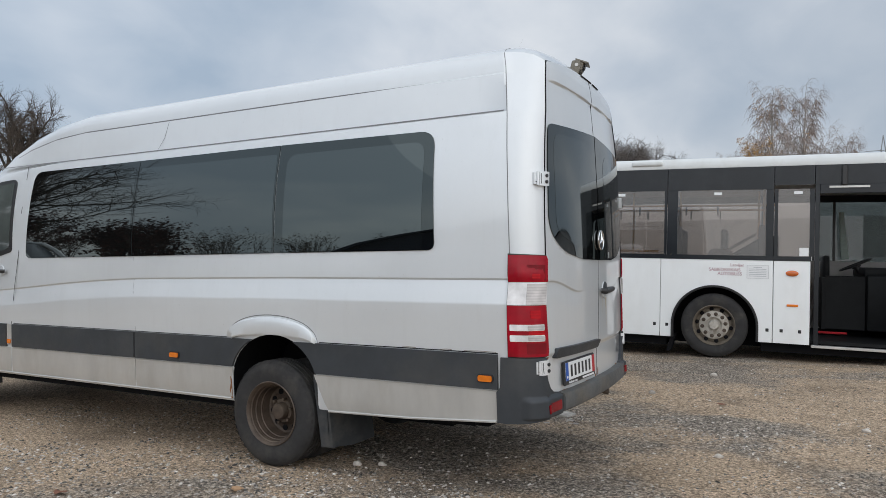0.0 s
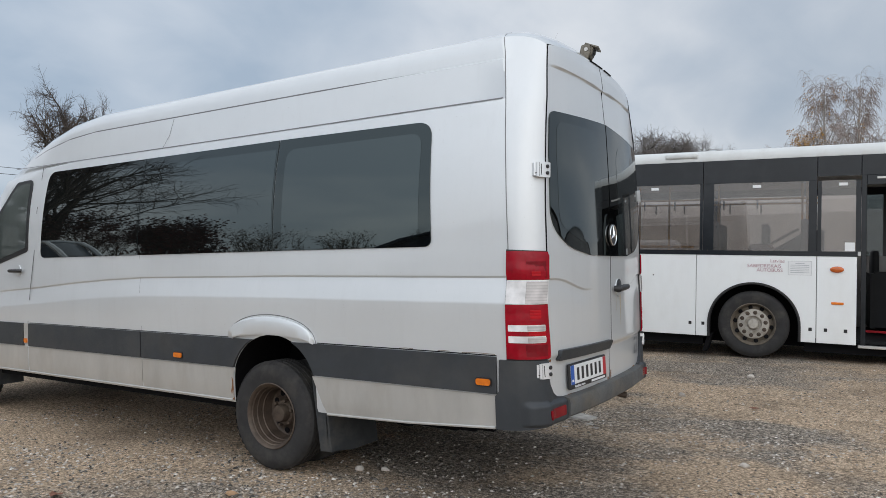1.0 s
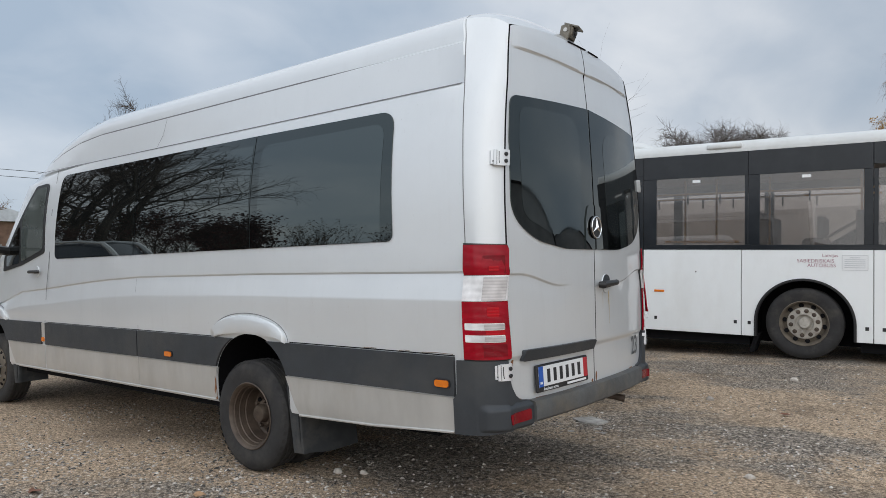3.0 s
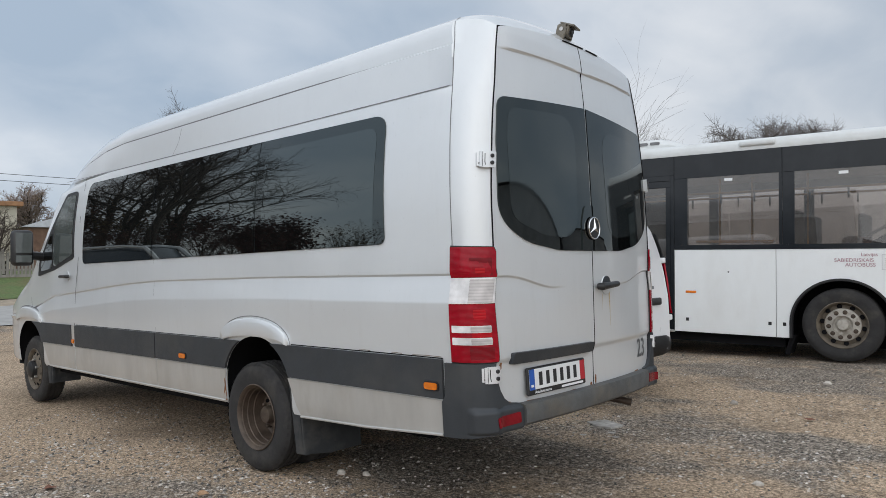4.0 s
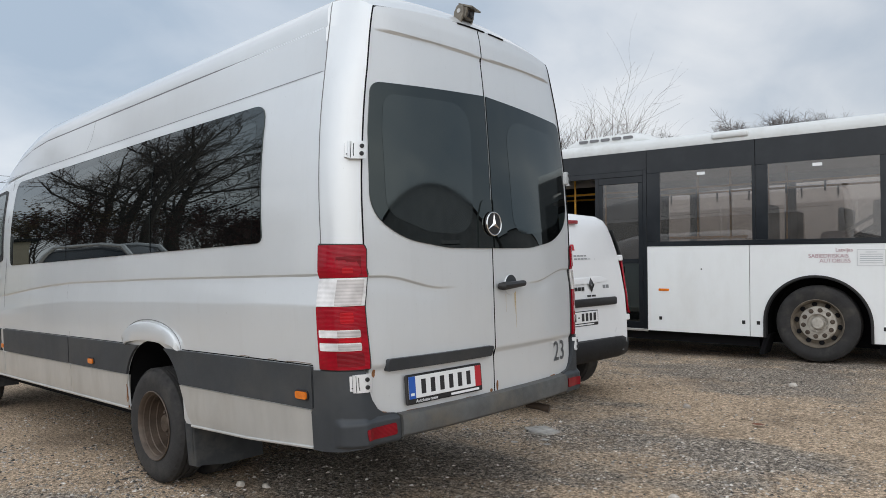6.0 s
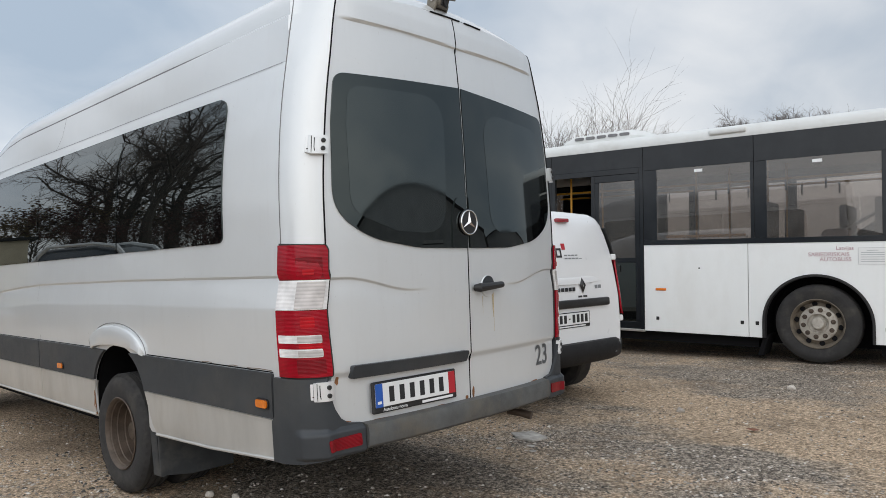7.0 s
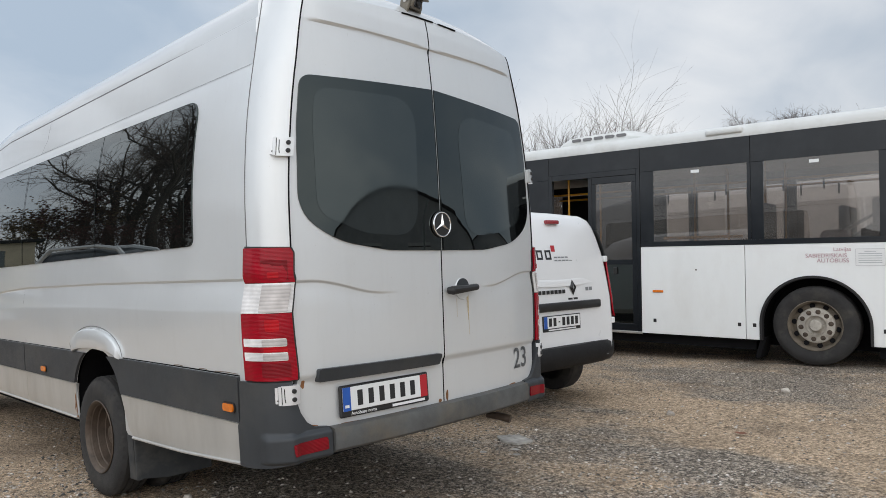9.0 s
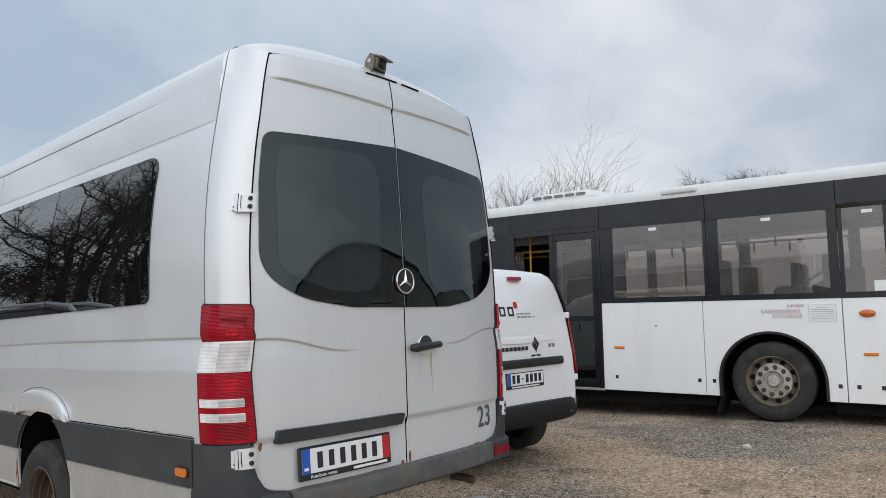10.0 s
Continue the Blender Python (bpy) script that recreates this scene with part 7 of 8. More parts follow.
def tree(at, height, P, seed, label, trunk_mat, twig_mat, leaf_mat=None, leaf=0.0, tilt=(0, 0), radius=None, name="tree", group="", category="tree", narrow=1.0):
    rng = random.Random(seed)
    ob = thing(name, (at[0], at[1], ground_height(at[0], at[1]) - 0.05), label, category, group)
    wood, twig = Limbs(), Limbs()
    leaves = Limbs() if leaf_mat else None
    Q = dict(P)
    Q["leaf"] = leaf
    k = height / 10.0
    Q["rad"] = tuple(r * (0.5 + 0.5 * k) for r in P["rad"])
    grow(rng, wood, twig, Vector((0, 0, 0)), Vector((tilt[0], tilt[1], 1)), height * (0.72 if P is OAK else 0.52 if P["from"][0] in (0.45, 0.35) else 0.92 if P is BIRCH else 0.42), radius or P["rad"][0] * k, 0, Q, leaves)
    top = sorted(p.z for p in twig.v)[int(0.992 * len(twig.v))]
    for p in wood.v + twig.v + (leaves.v if leaves else []):
        p *= height / top
        p.x, p.y = p.x * narrow, p.y * narrow
    wood.build("trunk", trunk_mat, ob, "bare trunk and limbs")
    twig.build("crown", twig_mat, ob, "fine bare twigs")
    if leaves and leaves.f:
        leaves.build("leaves", leaf_mat, ob, "last autumn leaves")
    return ob


def polar(cx, cy, bearing, dist):
    b = radians(bearing)
    return (cx - math.sin(b) * dist, cy + math.cos(b) * dist)


# behind the buses
tree(polar(0.3, -0.2, 2.2, 52), 13.8, BIRCH, 11, "tall weeping birch with bare hanging twigs", M_BIRCHBARK, M_BIRCHTWIG, M_LEAF_OCHRE, 0.015, group="birches")
tree(polar(0.3, -0.2, 0.1, 54), 14.1, BIRCH, 12, "tall weeping birch, nearly bare", M_BIRCHBARK, M_BIRCHTWIG, group="birches")
tree(polar(0.3, -0.2, 3.0, 50), 9.9, BIRCH, 13, "smaller birch with a patch of ochre leaves", M_BIRCHBARK, M_BIRCHTWIG, M_LEAF_OCHRE, 0.35, group="birches")
tree(polar(0.3, -0.2, -2.2, 53), 10.6, BIRCH, 14, "smaller weeping birch, bare", M_BIRCHBARK, M_BIRCHTWIG, group="birches")
tree(polar(0.3, -0.2, 5.3, 53), 9.4, BIRCH, 15, "small weeping birch, bare", M_BIRCHBARK, M_BIRCHTWIG, group="birches")
for i, (b, d, h) in enumerate(((18.0, 62, 12.2), (16.7, 63, 12.9), (15.0, 62, 12.7), (13.4, 63, 12.3), (22.4, 60, 11.4), (11.6, 66, 11.6))):
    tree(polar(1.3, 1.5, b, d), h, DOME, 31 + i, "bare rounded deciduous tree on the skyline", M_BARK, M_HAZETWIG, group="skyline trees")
for i, (b, d, h) in enumerate(((35.0, 27, 7.0), (32.4, 26, 7.0), (30.0, 27, 6.5), (27.4, 27, 5.3), (25.0, 29, 4.8))):
    tree(polar(1.4, 1.85, b, d), h, THICKSHRUB, 51 + i, "tall bare shrub with upright twigs", M_TWIG, M_TWIG, group="tall shrubs", name="shrub", category="shrub")
# left skyline, beyond the minibus's nose
tree(polar(0.3, -0.2, 61.0, 80), 17.4, dict(ROUND, count=(26, 18, 16)), 71, "bare dark deciduous tree beyond the gardens", M_BARK, M_TWIG, group="roadside trees", narrow=0.85)
# in front of the cream house
tree(polar(1.0, 1.0, 76.4, 36), 3.2, OAK, 81, "gnarled bare fruit tree in a garden", M_BARK, M_TWIG, group="fruit trees")
tree(polar(1.0, 1.0, 74.0, 35), 3.0, OAK, 82, "gnarled leaning bare fruit tree in a garden", M_BARK, M_TWIG, tilt=(0.2, -0.3), group="fruit trees")
tree(polar(1.0, 1.0, 74.2, 62), 5.6, ROUND, 83, "bare red-brown tree behind the house", M_BARK, M_BIRCHTWIG, M_LEAF_BROWN, 0.03, group="fruit trees")
tree(polar(1.0, 1.0, 72.2, 58), 5.9, ROUND, 84, "bare red-brown tree behind the house", M_BARK, M_BIRCHTWIG, M_LEAF_BROWN, 0.02, group="fruit trees")
# behind the walk: seen only mirrored in the minibus's windows
tree((-29.0, -8.0), 15.0, GNARLED, 91, "large spreading bare tree behind the yard", M_BARK, M_TWIG, tilt=(0.10, -0.10), radius=0.34, narrow=0.72, group="old trees")
tree((-35.0, -9.4), 15.5, GNARLED, 92, "large spreading bare tree behind the yard", M_BARK, M_TWIG, tilt=(0.15, -0.1), radius=0.32, group="old trees")
tree((-33.0, -11.2), 13.0, GNARLED, 93, "large bare tree behind the yard", M_BARK, M_TWIG, group="old trees")
tree((-40.0, -10.5), 14.0, GNARLED, 94, "large bare tree with brown leaves behind the yard", M_BARK, M_TWIG, M_LEAF_BROWN, 0.10, group="old trees")
for i, (x, y, h) in enumerate(((-26.5, -9.5, 3.4), (-29, -7.5, 3.6), (-31.5, -6.4, 3.6), (-33.0, -11.0, 3.8), (-31, -13.5, 3.4))):
    tree((x, y), h, SHRUB, 111 + i, "dark bush with red-brown leaves under the old trees", M_TWIG, M_TWIG, M_LEAF_RED, 0.8, group="dark bushes", name="shrub", category="shrub")
for i, (x, y) in enumerate(((-33, -13), (-35.5, -10.5), (-38, -8.5), (-40.5, -7.0), (-36.5, -13.0), (-43, -8.0))):
    tree((x, y), 6.0 + 0.5 * (i % 3), dict(SHRUB, leaf_size=0.12), 121 + i, "dense dark thicket with brown leaves behind the old trees", M_TWIG, M_TWIG, M_LEAF_BROWN if i % 2 else M_LEAF_RED, 0.65, group="thicket", name="shrub", category="shrub")
tree((-17.6, -6.6), 3.8, dict(THICKSHRUB, leaf_size=0.075), 95, "shrub with red-brown leaves", M_TWIG, M_TWIG, M_LEAF_RED, 0.9, group="low shrubs", name="shrub", category="shrub")
for i, (x, y, h) in enumerate(((-18.5, -11, 3.6), (-18, -15, 3.2), (-16, -19, 3.8), (-13, -23, 3.2), (-10, -26, 3.5))):
    tree((x, y), h, dict(SHRUB, count=(18, 10, 6)), 101 + i, "low twiggy shrub at the edge of the yard", M_TWIG, M_TWIG, M_LEAF_BROWN, 0.3, group="low shrubs", name="shrub", category="shrub")

# ---- road, grass, fence, house, wires ----
def strip(name, x0, x1, y0, y1, nx, ny, lift, mat, skew=0.0):
    bm = B()
    def f(u, w):
        y = y0 + (y1 - y0) * w
        x = x0 + (x1 - x0) * u + skew * (y - 6)
        return Vector((x, y, ground_height(x, y) + lift))
    grid(bm, f, nx, ny)
    bmesh.ops.recalc_face_normals(bm, faces=bm.faces[:])
    return part(name, bm, mat, sharp=80)


M_ROAD = surface("worn_asphalt", (0.36, 0.35, 0.335), 0.85, 0, 0.15, 3, 0.2, 60)
M_VERGE = surface("sandy_verge", (0.33, 0.27, 0.20), 0.9, 0, 0.25, 2, 0.3, 40)


def grass_material():
    m, nt, bsdf, out = material("autumn_grass")
    a = tex(nt, "noise", 0.7, 5, 0.6)
    b = tex(nt, "noise", 14.0, 5, 0.7)
    c1 = ramp(nt, b.outputs[0], [(0.3, (0.050, 0.085, 0.024)), (0.7, (0.17, 0.235, 0.075))])
    c2 = ramp(nt, b.outputs[0], [(0.3, (0.09, 0.08, 0.035)), (0.7, (0.21, 0.18, 0.08))])
    col = mixc(nt, ramp(nt, a.outputs[0], [(0.46, (0, 0, 0)), (0.62, (0.75,) * 3)]), c1, c2)
    nt.links.new(col, bsdf.inputs["Base Color"])
    bsdf.inputs["Roughness"].default_value = 0.9
    bump(nt, bsdf, b.outputs[0], 0.8, 0.05)
    return m


M_GRASS = grass_material()
tagged(strip("road", -24.4, -18.6, -60, 80, 8, 90, 0.03, M_ROAD, -0.08), "pale worn asphalt road past the yard", "road", kind="structure")
tagged(strip("pavement", -25.6, -24.42, -60, 80, 3, 90, 0.02, M_VERGE, -0.08), "sandy verge along the road", "verge", kind="structure")
g = strip("lawn", -60, -25.62, -60, 80, 46, 60, 0.04, M_GRASS, -0.08)
tagged(g, "green grass verge with dry patches", "grass", kind="stuff")


def make_fence():
    fx = -31.5
    ob = thing("fence", (fx, 9, ground_height(fx, 9)), "weathered grey wooden picket fence along the garden", "fence")
    M_PICKET = surface("weathered_wood", (0.27, 0.25, 0.225), 0.85, 0, 0.3, 5, 0.2, 60, stretch=(1, 1, 0.3))
    OFFSET[ob.name] = Vector((fx, 9, ground_height(fx, 9)))
    rng = random.Random(5)
    base_bm = B()
    box(base_bm, -0.012, 0.012, -0.05, 0.05, 0.0, 1.0, 0.006)
    me = mesh_of("picket", base_bm, M_PICKET)
    y = 2.0
    while y < 22:
        p = new("picket", me)
        p.parent = ob
        zz = ground_height(fx, y) - ground_height(fx, 9)
        p.location = (rng.uniform(-0.01, 0.01), y - 9, zz + 0.12 + rng.uniform(-0.05, 0.05))
        p.rotation_euler = (rng.gauss(0, 0.02), 0, 0)
        p.scale = (1, rng.uniform(0.8, 1.15), rng.uniform(0.95, 1.06))
        y += rng.uniform(0.13, 0.16)
    for z in (0.30, 0.85):
        bm = B()
        box(bm, fx - 0.06, fx - 0.015, 2, 22, ground_height(fx, 12) + z, ground_height(fx, 12) + z + 0.08)
        part("rail", bm, M_PICKET, ob)
    for k in range(9):
        bm = B()
        yy = 2.2 + 2.45 * k
        box(bm, fx - 0.16, fx - 0.06, yy - 0.06, yy + 0.06, ground_height(fx, yy) - 0.1, ground_height(fx, yy) + 1.2)
        part("post", bm, M_TWIG, ob)
    bm = B()
    box(bm, fx - 0.02, fx + 0.02, 2, 22, ground_height(fx, 12) - 0.05, ground_height(fx, 12) + 0.14)
    part("base_board", bm, M_PICKET, ob)


make_fence()


def make_house():
    hx, hy = -46.0, 10.0
    z0 = ground_height(hx, hy) - 0.3
    ob = thing("house", (hx, hy, z0), "cream rendered two-storey house with an orange-brown roof edge", "house", rz=-8)
    M_RENDER = surface("cream_render", (0.56, 0.52, 0.42), 0.9, 0, 0.08, 2, 0.1, 40, dirt=(0.35, 0.32, 0.26), dirt_amount=0.4, dirt_scale=0.8)
    M_EDGE = surface("rusty_roof_edge", (0.33, 0.17, 0.08), 0.7, 0, 0.25, 4)
    bm = B()
    box(bm, -8, 0, -9, 5.0, 0, 4.05)
    part("wall", bm, M_RENDER, ob)
    bm = B()
    box(bm, -8.3, 0.35, -9.3, 5.3, 4.05, 4.32, 0.03)
    part("roof", bm, M_EDGE, ob, "orange-brown roof edge")
    for y in (-6.5, -2.6, 0.6):
        bm = B()
        box(bm, -0.02, 0.05, y, y + 1.3, 2.3, 3.7, 0.01)
        w = part("window", bm, M_WHITE, ob)
        bm = B()
        box(bm, 0.04, 0.06, y + 0.08, y + 0.62, 2.38, 3.62)
        box(bm, 0.04, 0.06, y + 0.68, y + 1.22, 2.38, 3.62)
        part("pane", bm, M_TINT_CLEAR, w)
    for y in (-4, 1.5):
        bm = B()
        box(bm, -3, -2.5, y, y + 0.6, 4.3, 4.75)
        part("chimney", bm, M_EDGE, ob)
    sh = thing("shed", (-41.0, 15.5, ground_height(-41, 15.5) - 0.2), "brown garden shed with a pale tin roof", "shed", rz=-8)
    bm = B()
    box(bm, -3, 0, -1.5, 2.5, 0, 2.6)
    part("wall", bm, surface("brown_boards", (0.17, 0.10, 0.07), 0.85, 0, 0.3, 3), sh)
    bm = B()
    prism(bm, [(0.2, -1.7, 2.6), (0.2, 2.7, 2.6), (0.2, 0.5, 3.3)], (-3.4, 0, 0))
    part("roof", bm, surface("tin_roof", (0.55, 0.57, 0.60), 0.5, 0.4, 0.15, 3), sh)


make_house()

for k, (z0, z1) in enumerate(((6.35, 6.05), (6.05, 5.75))):
    bm = B()
    n = 24
    pts = []
    for i in range(n + 1):
        t = i / n
        pts.append((-37 + 9 * t, -8 + 50 * t, z0 + (z1 - z0) * t - 1.2 * 4 * t * (1 - t) * 0.5 + 0.3))
    tube(bm, pts, 0.014, 4)
    w = part("power_line", bm, M_SEAM)
    tagged(w, "thin dark overhead power line", "power line", group="power lines")
for t in (0.0, 1.0):
    x, y = -37 + 9 * t, -8 + 50 * t
    bm = B()
    tube(bm, [(x, y, ground_height(x, y) - 0.2), (x, y, 7.8)], [0.13, 0.09], 10)
    pl = part("utility_pole", bm, M_TWIG)
    tagged(pl, "wooden utility pole carrying power lines", "utility pole", group="utility poles")


def make_pylon():
    x, y = polar(0.2, -0.2, -4.6, 160)
    ob = thing("pylon", (x, y, 0), "distant grey lattice pylon", "pylon")
    bm = B()
    h = 27.0
    for sx, sy in ((-1, -1), (-1, 1), (1, -1), (1, 1)):
        tube(bm, [(sx * 2.2, sy * 2.2, 0), (sx * 0.5, sy * 0.5, h - 4), (0, 0, h)], 0.09, 4)
    for k in range(7):
        z = 3 + 3.2 * k
        w = 2.2 - 1.7 * z / (h - 4)
        tube(bm, [(-w, -w, z), (w, -w, z + 2)], 0.05, 4), tube(bm, [(w, -w, z), (-w, -w, z + 2)], 0.05, 4)
    tube(bm, [(-3, 0, h - 3), (3, 0, h - 3)], 0.08, 4)
    part("lattice", bm, M_GREYINK, ob)


make_pylon()


# ---- buildings and a car behind the walk, mirrored in the windows ----
def make_hangar(at, rz, width, height, depth, label):
    ob = thing("hangar", at, label, "building", rz=rz, group="round-roofed sheds")
    M_WALL = surface("dull_hangar_wall", (0.30, 0.30, 0.305), 0.8, 0, 0.2, 1)
    n = 20
    bm = B()
    pts = [(-width / 2, 0), (-width / 2, height * 0.3)] + [(-width / 2 * math.cos(math.pi * k / n), height * 0.3 + height * 0.7 * math.sin(math.pi * k / n)) for k in range(1, n)] + [(width / 2, height * 0.3), (width / 2, 0)]
    prism(bm, [(0, y, z) for y, z in pts], (depth, 0, 0))
    part("wall", bm, M_WALL, ob)
    bm = B()
    rings = [[bm.verts.new((x, y * 1.02, z * 1.015 + 0.02)) for x in (-0.3, depth + 0.3)] for y, z in pts[1:-1]]
    for a, b in zip(rings, rings[1:]):
        bm.faces.new((a[0], a[1], b[1], b[0]))
    part("roof", bm, surface("dark_roof_sheet", (0.16, 0.16, 0.165), 0.6, 0, 0.2, 1), ob)
    for y in (-width * 0.22, width * 0.10):
        bm = B()
        box(bm, -0.05, 0.02, y, y + width * 0.14, height * 0.22, height * 0.48)
        w = part("window", bm, M_BUSIN, ob)
        for k in range(4):
            bm = B()
            box(bm, -0.07, -0.04, y, y + width * 0.14, height * (0.24 + 0.06 * k), height * (0.255 + 0.06 * k))
            part("slat", bm, M_SEAM, w)


make_hangar((22.0, 21.7, -0.2), 40, 16.5, 6.5, 20, "dark round-roofed workshop building")
make_hangar((17.0, 33.0, -0.2), 55, 8.0, 4.3, 20, "dark round-roofed workshop building")


def make_parked_car():
    ob = thing("parked_car", (-14.6, -1.25, ground_height(-14.6, -1.25)), "dark people carrier with a pale roof edge parked by the yard", "car", rz=152)
    prof = [(0.25, 0.80), (0.6, 0.88), (0.95, 0.86), (1.0, 0.84), (1.5, 0.62), (1.58, 0.5), (1.62, 0.0)]
    tops = [(-2.2, 0.8), (-1.2, 0.98), (-0.4, 1.70), (0.2, 1.78), (1.6, 1.74), (2.1, 1.06), (2.2, 0.8)]
    bm = B()
    rings = []
    for x in (-2.2, -2.0, -1.2, -0.8, -0.4, 0.2, 1.0, 1.6, 1.85, 2.1, 2.2):
        t = interp(tops, x)
        r = [Vector((x, -h, (0.6 + (z - 0.6) * (t - 0.6) / 1.02 if z > 0.6 else z) * 1.18)) for z, h in prof]
        rings.append([bm.verts.new(p) for p in r + [Vector((p.x, -p.y, p.z)) for p in reversed(r[:-1])]])
    for a, b in zip(rings, rings[1:]):
        for k in range(len(a) - 1):
            bm.faces.new((a[k], a[k + 1], b[k + 1], b[k]))
    bm.faces.new(rings[0]), bm.faces.new(list(reversed(rings[-1])))
    bmesh.ops.recalc_face_normals(bm, faces=bm.faces[:])
    part("body", bm, surface("dark_blue_paint", (0.05, 0.06, 0.075), 0.3, 0, 0.1, coat=0.5), ob, sharp=30)
    for s in (-1, 1):
        bm = B()
        tube(bm, [(-0.9, s * 0.70, 1.51), (-0.4, s * 0.62, 2.01), (0.2, s * 0.60, 2.115), (1.4, s * 0.60, 2.085), (1.85, s * 0.68, 1.60)], 0.06, 6)
        part("roof_rail", bm, M_WHITE, ob, "pale roof edge")
        for x in (-1.35, 1.35):
            bm = B()
            disc(bm, (x, s * 0.68, 0.32), (0, s, 0), 0.32, 0.2, 24, 0.03)
            part("wheel", bm, M_RUBBER, ob)


make_parked_car()


def make_low_house():
    ob = thing("house", (-29.5, -1.0, ground_height(-29.5, -1.0) - 0.3), "low cream house with a flat roof across the road", "house", rz=12)
    bm = B()
    box(bm, -7, 0, -2.6, 5.0, 0, 2.5)
    part("wall", bm, surface("cream_wall", (0.42, 0.37, 0.28), 0.9, 0, 0.1, 2), ob)
    bm = B()
    box(bm, -7.3, 0.3, -2.9, 5.3, 2.5, 2.72, 0.03)
    part("roof", bm, M_BUSDARK, ob, "dark flat roof")
    for y in (-1.6, 1.6):
        bm = B()
        box(bm, -0.02, 0.04, y, y + 1.1, 0.9, 2.0, 0.01)
        part("window", bm, M_TINT_CLEAR, ob)


make_low_house()


def make_gabled_hall():
    ob = thing("hall", (-9.0, -16.0, 0.0), "dark gabled hall with a blue-grey sheet roof behind the yard", "building")
    M_SHEET = surface("dark_blue_sheet", (0.03, 0.042, 0.075), 0.6, 0, 0.15, 2)
    bm = B()
    prism(bm, [(-8, 0, -0.1), (8, 0, -0.1), (8, 0, 1.9), (0, 0, 4.4), (-8, 0, 1.9)], (0, -18, 0))
    part("wall", bm, M_SHEET, ob, "dark blue sheet wall")
    for sg in (-1, 1):
        bm = B()
        prism(bm, [(sg * 8.4, 0.4, 1.80), (0, 0.4, 4.44), (0, 0.4, 4.56), (sg * 8.4, 0.4, 1.92)], (0, -18.8, 0))
        part("roof", bm, M_SHEET, ob)


make_gabled_hall()

# ---- loose stones, slab, leaves ----
def scatter(name, count, seed, area, size, label):
    """Loose stones, each a small uneven cone of seven faces, sunk a little into the ground."""
    g = np.random.default_rng(seed)
    x0, x1, y0, y1 = area
    x, y = g.uniform(x0, x1, count), g.uniform(y0, y1, count)
    # stones gather in drifts
    keep = np.array([noise.noise((a * 0.9, b * 1.6, 2.2)) for a, b in zip(x, y)]) + g.uniform(-0.5, 0.9, count) > 0
    x, y = x[keep], y[keep]
    n = len(x)
    z = np.array([ground_height(a, b) for a, b in zip(x, y)])
    r = size[0] + size[1] * g.random(n) ** 4
    turn = g.uniform(0, np.pi, n)
    sx, sy, sz = r * g.uniform(0.8, 1.5, n), r * g.uniform(0.6, 1.0, n), r * g.uniform(0.45, 0.85, n)
    shape = np.array(((1, 0.2, 0), (0.3, 1, 0.1), (-0.9, 0.5, 0), (-0.7, -0.8, 0.1), (0.5, -0.9, 0), (0.25, 0.15, 1), (-0.35, -0.1, 0.85)))
    px = shape[None, :, 0] * sx[:, None] * g.uniform(0.8, 1.2, (n, 7))
    py = shape[None, :, 1] * sy[:, None] * g.uniform(0.8, 1.2, (n, 7))
    c, d = np.cos(turn)[:, None], np.sin(turn)[:, None]
    verts = np.stack([x[:, None] + px * c - py * d, y[:, None] + px * d + py * c, z[:, None] - 0.003 + shape[None, :, 2] * sz[:, None]], -1).reshape(-1, 3)
    tri = np.array(((0, 1, 5), (1, 6, 5), (1, 2, 6), (2, 3, 6), (3, 4, 5), (3, 5, 6), (4, 0, 5)))
    faces = (np.arange(n)[:, None, None] * 7 + tri[None]).reshape(-1, 3)
    me = bpy.data.meshes.new(name)
    me.from_pydata(verts.tolist(), [], faces.tolist())
    me.materials.append(M_STONE)
    ob = new(name, me)
    return tagged(ob, label, "gravel", kind="stuff")


scatter("gravel", 85000, 3, (-6.5, 3.0, 1.3, 6.5), (0.0036, 0.0125), "loose grey gravel and chippings")
scatter("gravel", 15000, 5, (-5.2, -1.4, 1.9, 3.7), (0.004, 0.015), "loose pale gravel and chippings")
scatter("gravel", 42000, 4, (-5.0, 5.0, 5.5, 11.6), (0.004, 0.012), "loose grey gravel and chippings")


def lump(name, x, y, r, flat, seed, mat, label, category):
    bm = B()
    bmesh.ops.create_icosphere(bm, subdivisions=2, radius=1.0)
    rg = random.Random(seed)
    off = Vector((rg.uniform(0, 50), rg.uniform(0, 50), 0))
    for v in bm.verts:
        k = 1 + 0.35 * noise.noise(v.co * 1.3 + off) + 0.12 * noise.noise(v.co * 4 + off)
        v.co = Vector((v.co.x * r * k, v.co.y * r * 0.75 * k, v.co.z * r * flat * k + r * flat * 0.5))
    z = ground_height(x, y)
    bmesh.ops.translate(bm, vec=(x, y, z - 0.004), verts=bm.verts[:])
    return tagged(part(name, bm, mat, sharp=40), label, category)


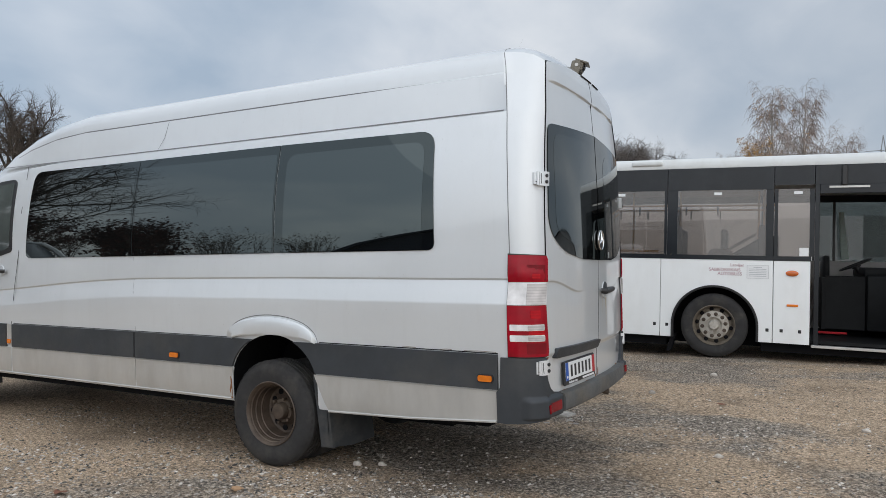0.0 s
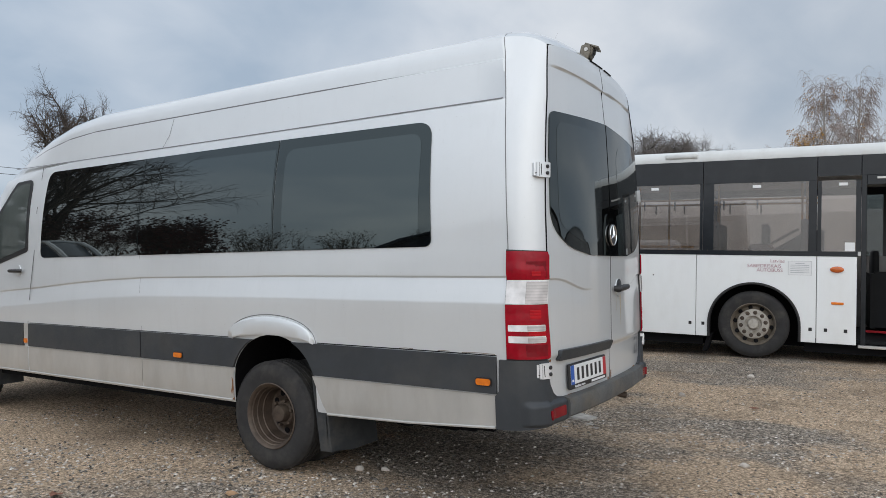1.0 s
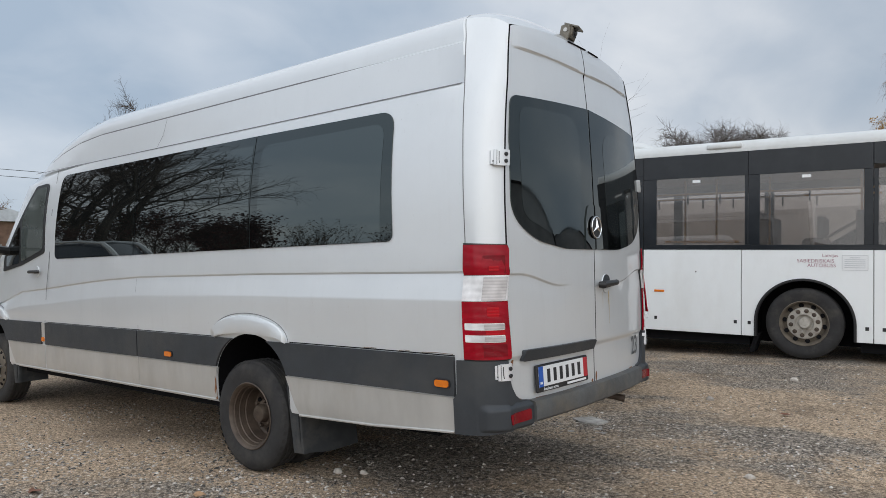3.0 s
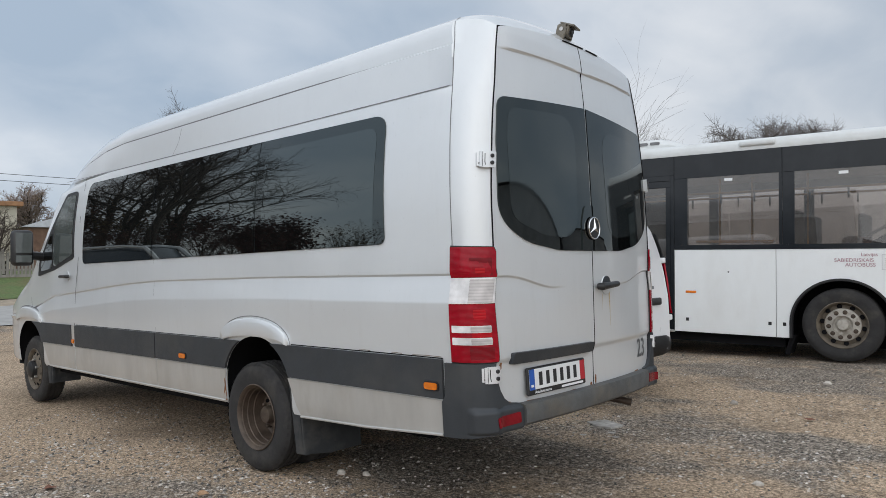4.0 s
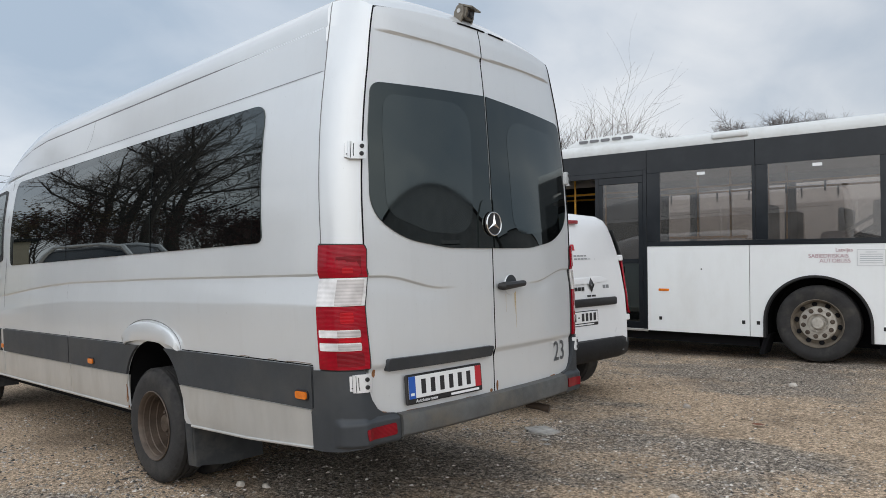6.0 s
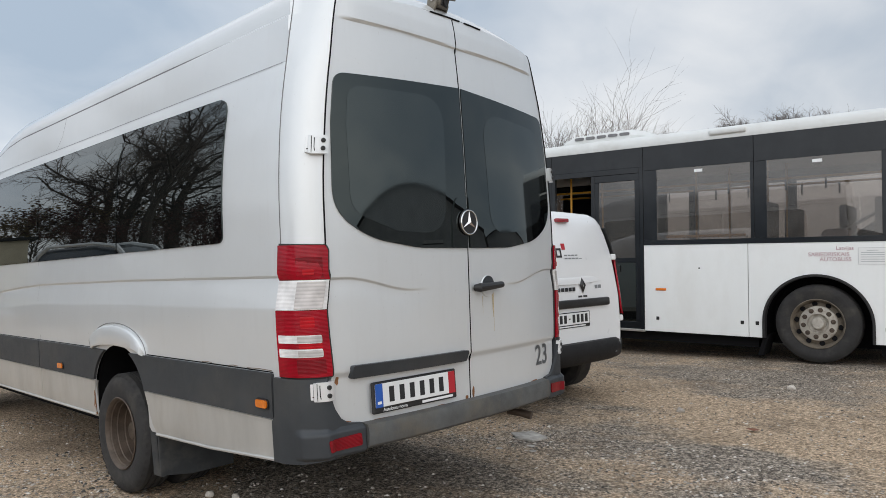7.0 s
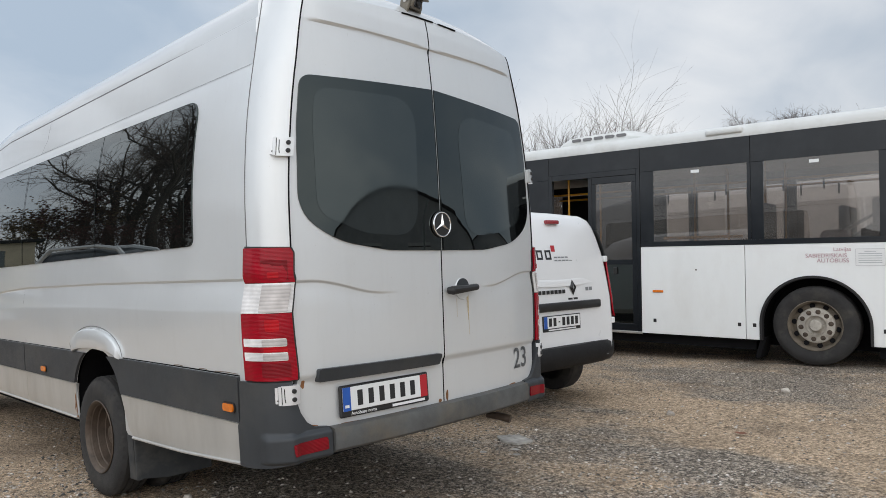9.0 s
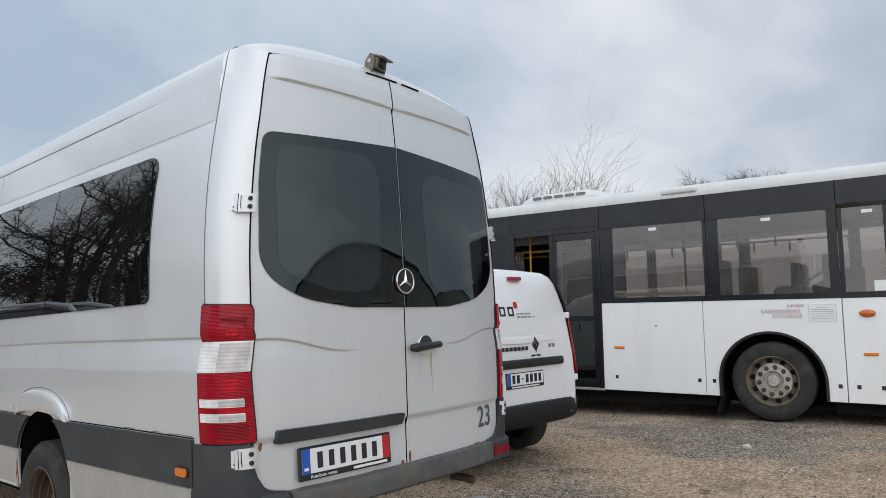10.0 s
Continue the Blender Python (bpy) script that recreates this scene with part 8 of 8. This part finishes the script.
for k, (x, y, r) in enumerate(((-2.62, 3.81, 0.034), (-2.47, 3.90, 0.03), (-1.35, 7.6, 0.04), (-3.4, 2.5, 0.022), (-1.6, 2.6, 0.02), (-0.4, 5.2, 0.03), (0.6, 6.6, 0.035), (-0.9, 9.2, 0.045), (1.8, 8.8, 0.04))):
    lump("stone", x, y, r, 0.7, 200 + k, M_STONE, "loose pale stone lying on the gravel", "stone")
M_SLAB = surface("broken_concrete", (0.40, 0.38, 0.35), 0.95, 0, 0.45, 12, 0.5, 60, spec=0.2)
bm = B()
prism(bm, [(-2.08, 6.10, 0.006), (-1.95, 6.22, 0.010), (-1.76, 6.14, 0.008), (-1.80, 6.0, 0.006), (-1.95, 5.99, 0.007)], (0, 0, -0.05), 0.006, 2)
tagged(part("concrete_slab", bm, M_SLAB), "flat broken piece of pale concrete in the gravel", "concrete")
for k, (x, y) in enumerate(((-1.74, 5.90), (-1.66, 5.80), (-1.9, 5.72))):
    lump("concrete_chip", x, y, 0.032, 0.2, 300 + k, M_SLAB, "small chip of pale concrete", "concrete")
M_FALLEN = surface("fallen_leaf", (0.20, 0.085, 0.05), 0.8, 0, 0.35, 40)
for k, (x, y, r) in enumerate(((-3.90, 2.47, 0.055), (-2.95, 3.0, 0.05), (-3.3, 5.9, 0.04), (-0.6, 7.2, 0.05), (-3.5, 6.8, 0.05))):
    bm = B()
    rg = random.Random(400 + k)
    z = ground_height(x, y)
    c = bm.verts.new((x, y, z + 0.012))
    ring = [bm.verts.new((x + r * rg.uniform(0.7, 1.2) * math.cos(2 * math.pi * i / 9), y + 0.6 * r * rg.uniform(0.7, 1.2) * math.sin(2 * math.pi * i / 9), z + 0.008 + 0.018 * rg.random())) for i in range(9)]
    for i in range(9):
        bm.faces.new((c, ring[i], ring[(i + 1) % 9]))
    tagged(part("fallen_leaf", bm, M_FALLEN if k != 1 else surface("dry_leaf", (0.36, 0.22, 0.12), 0.8, 0, 0.3, 40)), "dry curled brown leaf on the gravel", "leaf", group="fallen leaves")
